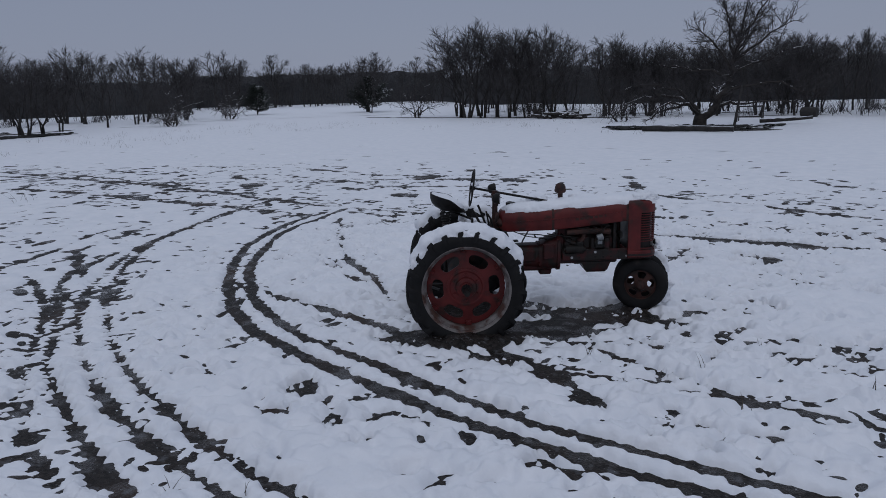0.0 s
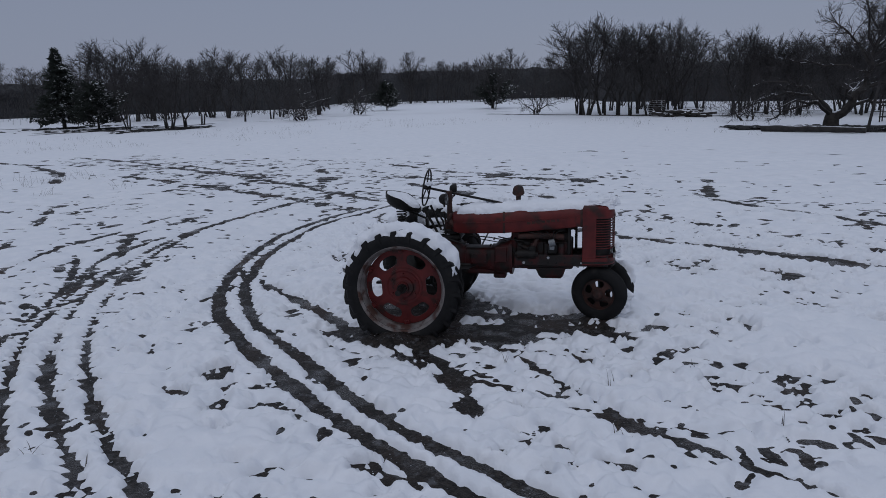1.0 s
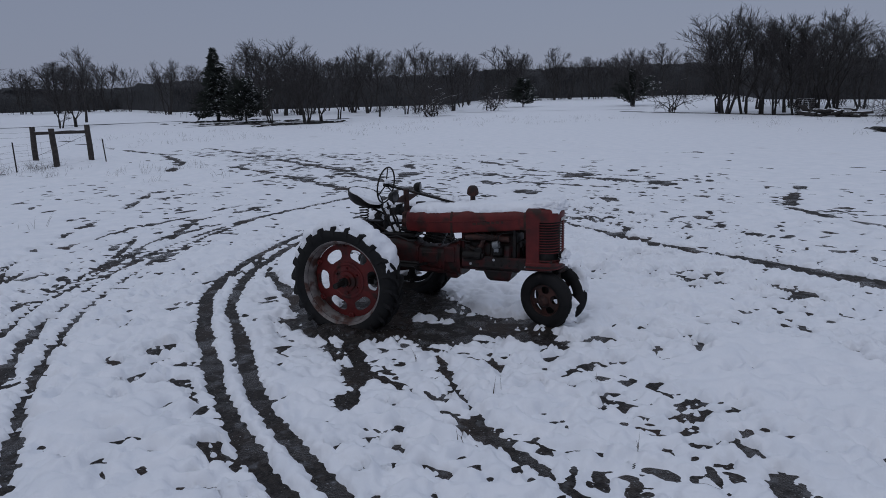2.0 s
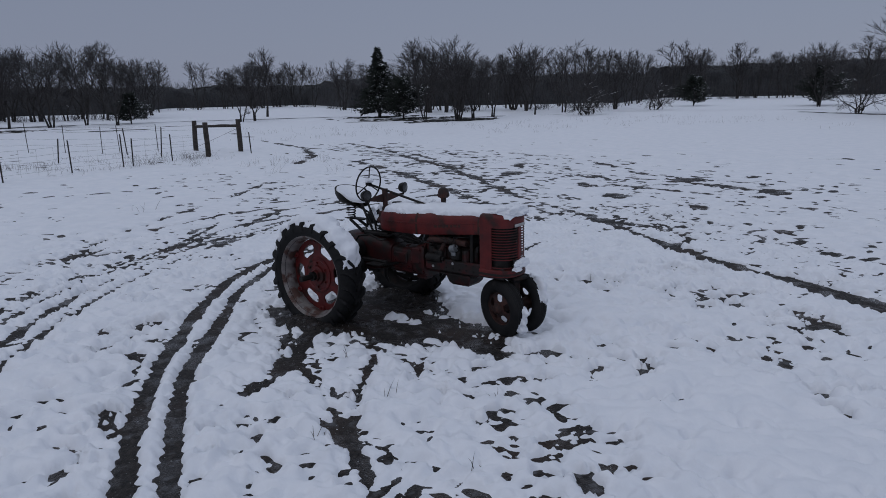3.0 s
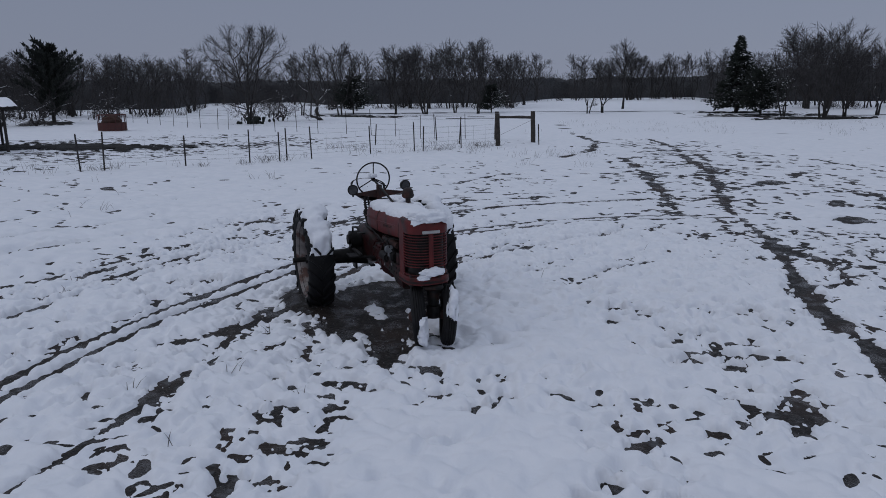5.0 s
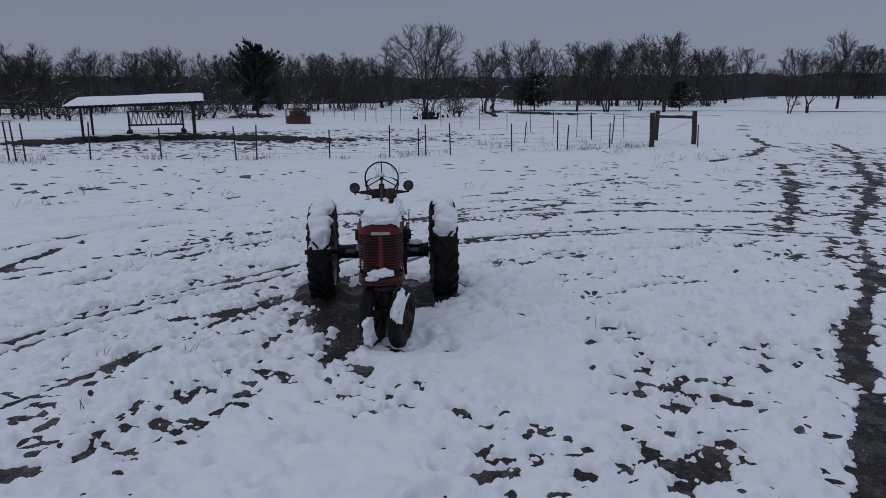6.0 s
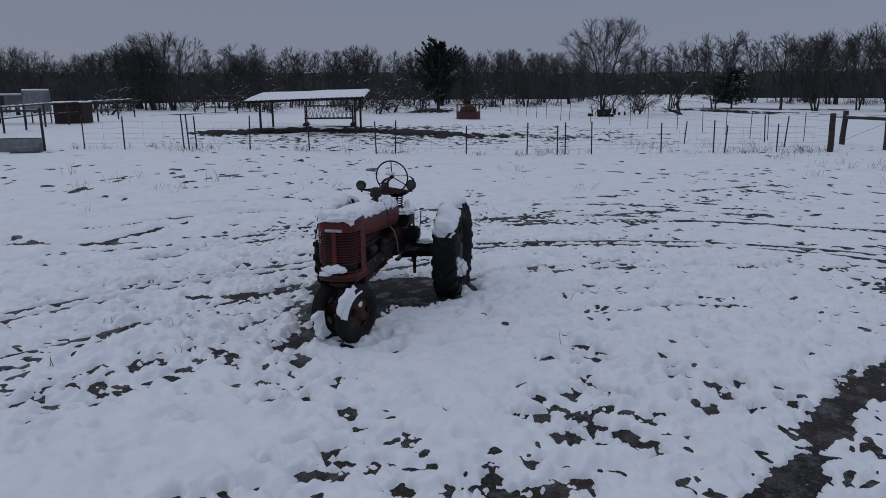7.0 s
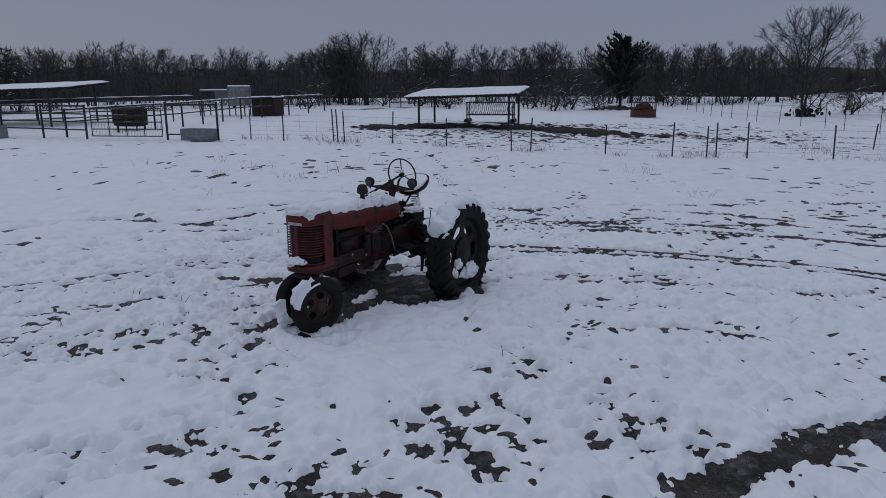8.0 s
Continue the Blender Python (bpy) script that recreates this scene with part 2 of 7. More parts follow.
# wheel ruts and cattle trails: line, width, how raggedly they break up
RUTS, TRAILS, PATCHES = [], [], []


def rut(width, rag, *line):
    RUTS.append((line, width, rag))


def trail(width, rag, *line):
    TRAILS.append((line, width, rag))


def bare_patches(*spots):
    """Hoof-trodden openings in the snow: x, y, half length, half width, turn."""
    PATCHES.extend(spots)


def trodden(count, centre, reach_x, reach_y, size):
    """A stretch where cattle stood about and trod small openings of uneven size."""
    r = random.Random("%d %.2f %.2f" % (count, centre[0], centre[1]))
    for k in range(count):
        turn, far = k * 2.4 + r.uniform(-0.5, 0.5), math.sqrt((k + r.uniform(0.2, 0.8)) / count)
        a = size * r.choice((0.6, 0.8, 1.0, 1.0, 1.3, 1.7))
        PATCHES.append((centre[0] + reach_x * far * math.cos(turn), centre[1] + reach_y * far * math.sin(turn), a, min(a, size) * r.uniform(0.55, 1.1), r.uniform(20, 160)))


# the pair that swings past the tractor
rut(0.23, 0.5, (-12.3, 12.3), (-12.06, 11.03), (-11.62, 9.96), (-10.93, 8.72), (-9.9, 7.56), (-8.9, 6.67), (-7.83, 5.92), (-6.86, 5.46), (-6.1, 5.26), (-5.45, 5.1), (-4.5, 4.95), (-3.55, 4.8), (-2.44, 4.72), (-1.76, 4.71), (-0.52, 4.76), (0.6, 4.8))
rut(0.22, 0.5, (-12.2, 12.9), (-11.8, 11.6), (-11.6, 10.7), (-11.25, 9.85), (-10.6, 8.95), (-9.9, 8.03), (-9.33, 7.44), (-7.94, 6.38), (-6.99, 5.92), (-6.2, 5.63), (-5.5, 5.5), (-4.45, 5.32), (-3.65, 5.16), (-2.81, 5.04), (-1.11, 5.07), (-0.4, 5.1), (0.6, 5.15))
# the older ones outside it
rut(0.15, 1.1, (-14.4, 12.1), (-14.5, 11.2), (-14.0, 10.0), (-13.45, 8.9), (-13.0, 8.0), (-11.64, 6.65), (-10.9, 6.0), (-10.2, 5.45), (-9.02, 4.78), (-8.1, 4.28), (-7.27, 3.93), (-6.42, 3.64), (-5.8, 3.48), (-5.02, 3.3), (-4.07, 3.12), (-2.5, 3.0))
rut(0.15, 1.1, (-14.97, 13.0), (-14.65, 11.9), (-14.1, 10.6), (-13.7, 9.5), (-13.2, 8.4), (-12.6, 7.4), (-11.6, 6.3), (-10.4, 5.2), (-8.99, 4.36), (-8.04, 3.87), (-7.14, 3.52), (-6.23, 3.2), (-5.52, 3.06), (-4.65, 2.9), (-3.6, 2.75))
rut(0.15, 1.1, (-12.69, 7.15), (-11.9, 5.75), (-10.9, 5.05), (-9.3, 4.25), (-8.32, 3.66), (-7.46, 3.23), (-6.59, 2.94), (-6.12, 2.78), (-5.45, 2.6), (-4.67, 2.42))
rut(0.12, 1.3, (-14.98, 8.85), (-14.82, 7.78), (-14.0, 6.68), (-13.5, 5.8), (-13.2, 5.2), (-12.0, 4.0))
bare_patches((-6.9, 2.68, 0.38, 0.11, 165), (-6.2, 2.48, 0.24, 0.10, 170), (-5.1, 2.48, 0.32, 0.11, 168), (-8.0, 3.2, 0.3, 0.08, 150))
rut(0.12, 1.2, (-12.0, 5.2), (-9.95, 4.45), (-8.35, 3.45), (-7.1, 2.8), (-6.3, 2.45), (-5.2, 2.17), (-4.2, 1.98), (-2.9, 1.55), (-1.3, 0.5), (0.4, -0.2), (1.6, -0.6))
rut(0.09, 2.0, (-11.8, 5.1), (-11.2, 3.6), (-9.1, 2.8), (-8.3, 2.15), (-6.9, 1.85))
rut(0.09, 1.7, (1.3, 1.62), (-0.9, 1.6), (-1.95, 1.7), (-3.2, 2.1), (-4.6, 2.3))
rut(0.10, 1.6, (-2.0, -0.15), (-3.6, -0.03), (-4.8, 0.1), (-6.0, 0.42), (-7.6, 1.2))
rut(0.08, 1.8, (-9.0, 0.4), (-6.0, -0.9), (-4.4, -1.6), (-2.7, -1.75))
# trails trodden by cattle
trail(0.11, 0.9, (-3.5, 7.2), (-2.8, 6.98), (-2.2, 6.75), (-1.62, 6.6), (-1.3, 6.5), (-0.9, 6.48), (-0.54, 6.5), (-0.15, 6.5), (0.24, 6.52), (1.6, 6.45))
trail(0.12, 0.9, (-4.4, 6.2), (-3.25, 6.22), (-2.2, 6.36), (-1.6, 6.42), (-1.14, 6.45))
trail(0.12, 1.0, (-1.81, 6.2), (-1.35, 6.38), (-1.0, 6.46))
trail(0.22, 0.9, (-3.92, 6.38), (-3.47, 6.3), (-2.91, 6.1), (-2.42, 5.78))
trail(0.20, 1.0, (-4.52, 6.21), (-3.46, 6.1), (-2.86, 5.95), (-2.38, 5.7))
trail(0.26, 0.8, (-7.73, 6.65), (-6.79, 6.55), (-5.95, 6.46), (-5.28, 6.36), (-4.65, 6.22))
trail(0.20, 0.9, (-9.55, 9.86), (-8.23, 8.75), (-7.24, 8.21), (-6.2, 7.36))
trail(0.34, 1.0, (-33.0, 11.3), (-29.3, 12.3), (-23.75, 12.73), (-20.56, 13.12), (-16.05, 13.01), (-12.91, 12.95), (-11.45, 13.15), (-10.13, 13.24), (-9.07, 13.24), (-8.62, 13.8), (-8.11, 13.98), (-7.24, 13.95), (-6.48, 13.94))
trail(0.30, 0.9, (-9.07, 13.24), (-8.2, 13.28), (-7.22, 13.24))
trail(0.48, 1.0, (-7.3, 13.25), (-6.6, 13.17), (-5.9, 13.18), (-5.3, 13.2), (-4.75, 13.32), (-4.26, 13.39), (-3.8, 13.46), (-3.07, 13.5), (-2.0, 13.6), (0.0, 13.9))
trail(0.14, 1.8, (-18.93, 10.94), (-17.04, 11.51), (-13.36, 11.47), (-12.26, 11.54))
trail(0.16, 1.6, (-26.62, 13.12), (-23.56, 13.28), (-18.84, 13.18), (-15.54, 13.07))
trail(0.22, 1.7, (-20.86, 18.06), (-21.07, 19.64), (-20.96, 20.94), (-19.8, 21.59))
trail(0.40, 1.2, (-13.83, 18.34), (-12.58, 18.64), (-11.65, 18.93), (-11.06, 19.5))
trail(0.015, 0.95, (-6.22, 10.05), (-7.16, 10.52), (-7.79, 11.11), (-8.69, 11.99), (-9.03, 12.93))
trail(0.40, 1.2, (-31.0, 8.9), (-26.2, 8.94), (-25.0, 8.3), (-23.86, 7.99))
trail(0.40, 1.2, (-44.8, 5.6), (-36.0, 7.4), (-31.0, 8.9))
trail(0.45, 1.2, (-23.86, 10.3), (-19.27, 11.13), (-15.29, 11.57), (-12.43, 11.84))
trail(0.26, 1.5, (-8.0, 21.3), (-6.4, 18.4), (-5.3, 18.0), (-4.0, 17.75), (-2.9, 17.4))
trail(0.24, 1.6, (-2.9, 17.4), (-1.0, 16.9), (1.5, 17.2))
trail(0.30, 1.9, (-20.0, 15.7), (-18.0, 15.2), (-16.0, 16.8), (-13.5, 16.4), (-11.0, 17.8))
trail(0.24, 1.9, (-24.0, 17.0), (-20.0, 18.6), (-15.5, 18.2), (-12.0, 20.0))
trail(0.10, 1.6, (-8.2, 8.4), (-9.2, 9.4), (-10.1, 10.6), (-11.5, 11.9))
trail(0.10, 1.5, (-7.0, 9.05), (-7.75, 9.9), (-8.7, 10.2), (-9.9, 10.55), (-10.9, 10.62))
trail(0.26, 1.2, (-8.6, 14.1), (-6.9, 13.95), (-6.5, 13.1))
trail(0.11, 1.4, (-6.2, 7.5), (-7.4, 7.95), (-8.7, 8.5), (-9.5, 9.3), (-9.7, 10.5))
trail(0.09, 1.7, (-7.4, 5.1), (-8.2, 6.5), (-9.1, 7.0), (-10.1, 7.3))
trail(0.14, 1.6, (-10.0, 4.5), (-11.3, 5.7), (-13.5, 6.7), (-14.3, 8.5), (-13.4, 11.1))
trail(0.15, 1.7, (-8.7, 2.6), (-11.0, 3.1), (-13.7, 4.2), (-16.0, 5.5), (-18.8, 6.6))
trail(0.10, 1.7, (-6.2, 0.6), (-7.8, 1.1), (-9.1, 2.1), (-9.9, 4.0))
trail(0.10, 1.8, (-4.5, 0.5), (-2.5, 1.3), (-0.9, 0.0), (1.2, 0.3))
trail(0.30, 1.4, (3.0, -14.4), (1.0, -14.6), (-2.0, -13.6), (-4.9, -12.3))
# bare hoof-trodden patches
bare_patches((-3.29, 7.24, 0.26, 0.34, 128), (-4.94, 4.5, 0.14, 0.25, 31), (0.77, 7.66, 0.12, 0.39, 49), (-5.07, 15.32, 0.15, 0.24, 74), (-12.17, 15.27, 0.42, 0.54, 71), (-9.82, 16.11, 0.22, 0.44, 71), (-6.79, 15.86, 0.21, 0.41, 73), (-17.73, 14.6, 0.46, 0.57, 70), (-14.27, 15.47, 0.22, 0.44, 70))
bare_patches((-13.84, 18.62, 0.53, 0.57, 69), (-10.8, 19.18, 0.4, 0.45, 69), (-10.44, 18.23, 0.15, 0.34, 70), (-8.57, 18.14, 0.27, 0.21, 71))
trodden(11, (-4.2, 4.3), 1.2, 0.4, 0.09)
trodden(9, (-1.7, 4.4), 0.9, 0.18, 0.085)
trodden(11, (-1.3, 5.6), 0.6, 0.5, 0.07)
trodden(12, (-2.2, 7.2), 0.5, 1.2, 0.085)
trodden(10, (-1.7, 8.0), 0.8, 0.6, 0.10)
trodden(27, (-0.45, 7.9), 0.8, 0.7, 0.075)
trodden(10, (-2.1, 9.5), 0.5, 0.9, 0.10)
trodden(9, (-1.8, 11.2), 0.6, 0.7, 0.08)
trodden(14, (-0.75, 10.95), 0.8, 0.5, 0.07)
trodden(11, (-2.3, 12.1), 0.6, 0.4, 0.125)
trodden(15, (-3.65, 11.7), 0.7, 0.6, 0.12)
trodden(7, (-3.7, 12.3), 0.6, 0.25, 0.095)
trodden(7, (-4.85, 10.8), 0.6, 0.25, 0.08)
trodden(10, (-5.0, 12.4), 0.5, 0.6, 0.085)
# pool of mud round the tractor, in the tractor's own plan: x, y, half length, half width
POOL = [(0.25, 0.1, 0.95, 0.8), (-0.05, -0.95, 0.75, 0.34), (0.9, -0.62, 1.1, 0.36), (2.1, -0.45, 0.72, 0.27), (1.0, -0.1, 1.0, 0.42), (2.55, -0.62, 0.4, 0.14), (0.2, 0.75, 0.55, 0.22), (-0.55, -0.75, 0.45, 0.3), (1.75, 0.05, 0.5, 0.2), (-0.75, 1.05, 0.5, 0.1), (2.95, -0.25, 0.22, 0.15)]
# snow left lying inside the pool
ISLANDS = [(2.5, -0.35, 0.14, 0.06), (2.75, -0.5, 0.2, 0.07), (0.4, -1.25, 0.2, 0.07), (1.7, -0.62, 0.2, 0.06), (-0.12, -1.38, 0.16, 0.1), (1.25, 0.66, 0.42, 0.2), (1.5, 0.3, 0.22, 0.07), (0.95, 0.2, 0.18, 0.06), (0.75, -0.2, 0.28, 0.1), (1.35, -1.05, 0.35, 0.08), (2.0, -0.8, 0.28, 0.07)]
# broad bare ground and leaf litter under trees and stock, x, y, half length, half width, turn
BARE = [(-15.5, -15.6, 3.3, 0.75, 176), (-18.9, -14.5, 2.6, 0.85, 152), (-21.3, -12.1, 2.9, 0.9, 130), (-19.8, -17.6, 1.6, 0.6, 143), (-56, 22.5, 9, 0.8, 100), (-67, 8, 7, 0.5, 90), (-11.5, 40.5, 4.5, 1.3, 5), (-36, 51, 9, 0.9, 0), (-51, 23.5, 3.0, 0.7, 100), (-57, 56, 6, 0.7, 30), (-55, -13, 4.5, 0.7, 75), (-66, -8, 9, 0.6, 100), (-22, -38, 5, 0.6, 20), (-37.5, -31, 6, 0.8, 40), (2.5, -33, 7, 1.2, 10), (-26, 52, 6, 0.9, 0)]


lr = random.Random(44)
for _ in range(34):
    la, lrad = radians(lr.choice((lr.uniform(85, 122), lr.uniform(150, 172), lr.uniform(188, 205), lr.uniform(216, 270)))), lr.uniform(46, 66)
    BARE.append((-3 + lrad * math.cos(la), 8.5 + lrad * math.sin(la), lr.uniform(1.5, 4.5), lr.uniform(0.4, 0.75), math.degrees(la) + 90))


def line_cut(D, X, Y, xs, ys, line, width, N, ribs):
    """Lowers D, the distance to bare ground, along a line; ribs: the bite of the tyre lugs along it."""
    run = 0.0
    for (ax, ay), (bx, by) in zip(line, line[1:]):
        i0, i1 = np.searchsorted(xs, (min(ax, bx) - 1.2, max(ax, bx) + 1.2))
        j0, j1 = np.searchsorted(ys, (min(ay, by) - 1.2, max(ay, by) + 1.2))
        if i1 - i0 < 2 or j1 - j0 < 2:
            continue
        sl = (slice(j0, j1), slice(i0, i1))
        px, py = X[sl] - ax, Y[sl] - ay
        ex, ey = bx - ax, by - ay
        k = np.clip((px * ex + py * ey) / (ex * ex + ey * ey), 0, 1)
        L = math.hypot(ex, ey)
        d = np.hypot(px - k * ex, py - k * ey) - width * 0.42 + N[sl]
        if ribs:
            side = (px * ey - py * ex) / L
            d += ribs * np.clip(0.5 + 9 * N[sl], 0, 1.3) * np.sin((run + k * L + np.abs(side) * 0.8) * math.tau / 0.17)
        run += L
        np.minimum(D[sl], d, out=D[sl])


def blob_cut(D, X, Y, xs, ys, cx, cy, a, b, turn, N, rag, fill=False):
    R = 1.6 * max(a, b) + 0.5
    i0, i1 = np.searchsorted(xs, (cx - R, cx + R))
    j0, j1 = np.searchsorted(ys, (cy - R, cy + R))
    if i1 - i0 < 2 or j1 - j0 < 2:
        return
    sl = (slice(j0, j1), slice(i0, i1))
    c, s = math.cos(turn), math.sin(turn)
    u, v = (X[sl] - cx) * c + (Y[sl] - cy) * s, -(X[sl] - cx) * s + (Y[sl] - cy) * c
    d = (np.sqrt((u / a) ** 2 + (v / b) ** 2) - 1) * min(a, b) + N[sl] * rag
    if fill:
        np.maximum(D[sl], -d, out=D[sl])
    else:
        np.minimum(D[sl], d, out=D[sl])


# hoof marks: strings of them along the paths of the herd, and scattered ones
rnd = random.Random(5)
HOOVES = []


def hoof(x, y):
    away = math.hypot(x + 4.3, y - 8.7)
    big = 1.0 if away < 6.5 else 1.65 if away < 13 else 2.3
    r = rnd.uniform(0.013, 0.034) * big * (1.6 if rnd.random() < 0.10 else 1)
    HOOVES.append((x, y, r * rnd.uniform(1.4, 3.2), r, rnd.uniform(0, math.pi), rnd.random()))


BANDS = [((-12, -3), (-4, -5), 4.0, 0.25), ((-9, 0), (-1, 2), 2.5, 0.25), ((-30, 11.6), (-7, 13.4), 2.6, 0.75), ((-9, 15), (2, 18), 4.0, 1.0), ((-24, 15), (-8, 18.5), 2.8, 0.6), ((-12, 6), (-4, 3.2), 2.3, 0.6), ((-6, 6.2), (0, 7.5), 1.5, 0.9), ((-5.5, 12.3), (-1.5, 11.3), 1.2, 0.45), ((-12, 9), (-20, 11), 3.0, 0.3), ((-7, 9.5), (-5, 12), 1.8, 0.6), ((-29, -7), (-14, -13), 3.5, 0.9), ((-22, -14), (-30, -12), 3.0, 0.8), ((-9, 4), (-14, 8), 2.2, 0.4), ((-2.5, 9), (-1.2, 7), 1.5, 0.5), ((-15, 1), (-3, 3), 3.0, 0.22), ((-20, 6), (-8, 9), 2.5, 0.5), ((-9, 9), (-11, 13), 2.5, 0.5), ((-7, 4.5), (-3, 3.8), 1.0, 0.7)]
CLEAR = [(-3.6, 3.5, 0.7), (-0.6, 9.6, 1.0), (0.0, 12.0, 1.3), (-6.7, 10.5, 0.7), (-5.4, 4.4, 0.5), (-9.5, 6.3, 0.6), (-7.3, 7.2, 0.5), (-3.2, 10.0, 0.6)]


def trodden(x, y):
    dens = 0.08 if y > 0 else 0.03
    for (ax, ay), (bx, by), wdt, amt in BANDS:
        ex, ey = bx - ax, by - ay
        k = min(1, max(0, ((x - ax) * ex + (y - ay) * ey) / (ex * ex + ey * ey)))
        dd = math.hypot(x - ax - k * ex, y - ay - k * ey)
        dens = max(dens, amt * math.exp(-(dd / wdt) ** 2))
    for cx, cy, r in CLEAR:
        if math.hypot(x - cx, y - cy) < r:
            dens *= 0.12
    return dens


while len(HOOVES) < 9500:
    hx, hy = rnd.uniform(-34, 6), rnd.uniform(-20, 27)
    if rnd.random() < trodden(hx, hy):
        hoof(hx, hy)
while len(HOOVES) < 15500:
    hx, hy = rnd.uniform(-10.8, 2.2), rnd.uniform(2.1, 15.4)
    if rnd.random() < trodden(hx, hy) * 0.8 + 0.12:
        hoof(hx, hy)
while len(HOOVES) < 25000:
    hx, hy, way = rnd.uniform(-32, 5), rnd.uniform(-16, 26), rnd.choice((2.5, 2.9, -0.4, 0.6, 3.6)) + rnd.gauss(0, 0.35)
    if rnd.random() > trodden(hx, hy):
        continue
    for _ in range(rnd.randint(6, 22)):
        way += rnd.gauss(0, 0.16)
        hx += math.cos(way) * rnd.uniform(0.16, 0.34)
        hy += math.sin(way) * rnd.uniform(0.16, 0.34)
        if rnd.random() < trodden(hx, hy) + 0.35:
            hoof(hx + rnd.gauss(0, 0.07), hy + rnd.gauss(0, 0.07))


def cushion(X, Y, cell, seed):
    """Distance to the nearest of scattered points, one to a cell, in cells: small on a soft hump, large in the crease between humps."""
    best = np.full(X.shape, 9.0)
    rs = np.random.RandomState(seed)
    tab_u, tab_w = rs.rand(256, 256), rs.rand(256, 256)
    x, y = X / cell, Y / cell
    U, W = np.floor(x).astype(int), np.floor(y).astype(int)
    for di in (-1, 0, 1):
        for dj in (-1, 0, 1):
            cu, cw = U + di, W + dj
            k = (cu & 255, cw & 255)
            np.minimum(best, (x - cu - 0.1 - 0.8 * tab_u[k]) ** 2 + (y - cw - 0.1 - 0.8 * tab_w[k]) ** 2, out=best)
    return np.sqrt(best)


def snow_height(xs, ys, fine):
    """Height of the snow's top over a grid; it dips under the mud where the ground is bare."""
    X, Y = np.meshgrid(xs, ys)
    WX, WY = X + (vnoise(X / 0.31, Y / 0.31, 61) - 0.5) * 0.16, Y + (vnoise(X / 0.31, Y / 0.31, 62) - 0.5) * 0.16
    hump = 0.47 - cushion(WX, WY, 0.19, 41) if fine > 0.4 else np.zeros(X.shape)
    curd = 0.47 - cushion(WX, WY, 0.085, 42) if fine > 0.95 else (vnoise(X / 0.07, Y / 0.07, 2) - 0.5) * 0.5 * fine
    low = (vnoise(X / 0.30, Y / 0.30, 1) - 0.5) * 0.12
    N = low * 0.8 + hump * 0.085 + curd * 0.075
    thin = vnoise(X / 0.9 + 7, Y / 0.9, 3) * 0.6 + vnoise(X / 0.28, Y / 0.28 + 5, 9) * 0.4
    away = np.clip((np.hypot(X + 3, Y - 8) - 5) / 8, 0, 1)
    D = np.full(X.shape, 0.6)
    dent = np.zeros(X.shape)
    for x, y, a, b, turn in PATCHES:
        blob_cut(D, X, Y, xs, ys, x, y, a * 0.95 + 0.01, b * 0.92 + 0.02, radians(turn), N, 1.0 + 2.2 * min(a, b))
    for x, y, a, b in POOL:
        cx, cy = tractor_xy(x, y)
        blob_cut(D, X, Y, xs, ys, cx, cy, a, b, radians(HEADING), N, 1.3)
    if fine > 0.8:
        # clods of snow left lying in the pool
        clod = cushion(WX + 3, WY, 0.17, 44)
        D = np.where((D < 0.02) & (D > -0.34), np.maximum(D, 0.04 - clod * 0.17 + np.clip(D, -0.34, 0.02) * 0.30), D)
    calm = D.copy()
    for line, w, rag in RUTS:
        gaps = (0.53 - thin) * (0.10 if rag < 1.3 else 0.2) * (rag > 1)
        line_cut(D, X, Y, xs, ys, line, w * (1.0 if rag < 1 else 1.1), N * (0.5 if rag < 1 else 0.7) + gaps, 0.016 if rag < 1 else 0.05)
    for line, w, rag in TRAILS:
        line_cut(D, X, Y, xs, ys, line, w * (0.8 if rag >= 1 else 1.0), N * (1.0 + 0.5 * (rag >= 1) + 1.2 * away) + (0.47 - thin) * (0.36 if rag >= 1 else 0.12), 0.0)
    beside = np.where(D < calm, np.clip(D / 0.3, 0, 1), 1.0)
    for x, y, a, b in ISLANDS:
        cx, cy = tractor_xy(x, y)
        blob_cut(D, X, Y, xs, ys, cx, cy, a, b, radians(HEADING), N, 0.8, True)
    for x, y, a, b, turn in BARE:
        blob_cut(D, X, Y, xs, ys, x, y, a, b, radians(turn), (vnoise(X / 0.8, Y / 0.8, 8) - 0.5) * 1.6, 0.45)
    for x, y, a, b, turn, deep in HOOVES:
        i0, i1 = np.searchsorted(xs, (x - 0.4, x + 0.4))
        j0, j1 = np.searchsorted(ys, (y - 0.4, y + 0.4))
        if i1 - i0 < 2 or j1 - j0 < 2:
            continue
        sl = (slice(j0, j1), slice(i0, i1))
        c, s = math.cos(turn), math.sin(turn)
        u, v = (X[sl] - x) * c + (Y[sl] - y) * s, -(X[sl] - x) * s + (Y[sl] - y) * c
        q = np.sqrt((u / a) ** 2 + (v / b) ** 2)
        if deep > (0.8 if math.hypot(x + 4.0, y - 8.5) < 6.5 else 0.6):
            np.minimum(D[sl], (q - 1) * b + N[sl] * 0.4, out=D[sl])
        dent[sl] = np.maximum(dent[sl], (0.018 + 0.075 * deep) * np.exp(-(q * 0.5) ** 2))
    high = DEPTH * (0.70 + 0.30 * beside) * (1.3 - 0.75 * away)
    lip = np.where(D > 0, high * np.sqrt(1 - (1 - np.clip(D / 0.13, 0, 1)) ** 2), np.maximum(D * 1.2, -0.05))
    lumps = (vnoise(X / 0.42, Y / 0.42, 4) - 0.5) * 0.05 + hump * 0.042 + curd * 0.013 * fine + (vnoise(X / 1.7, Y / 1.7, 6) - 0.5) * 0.05
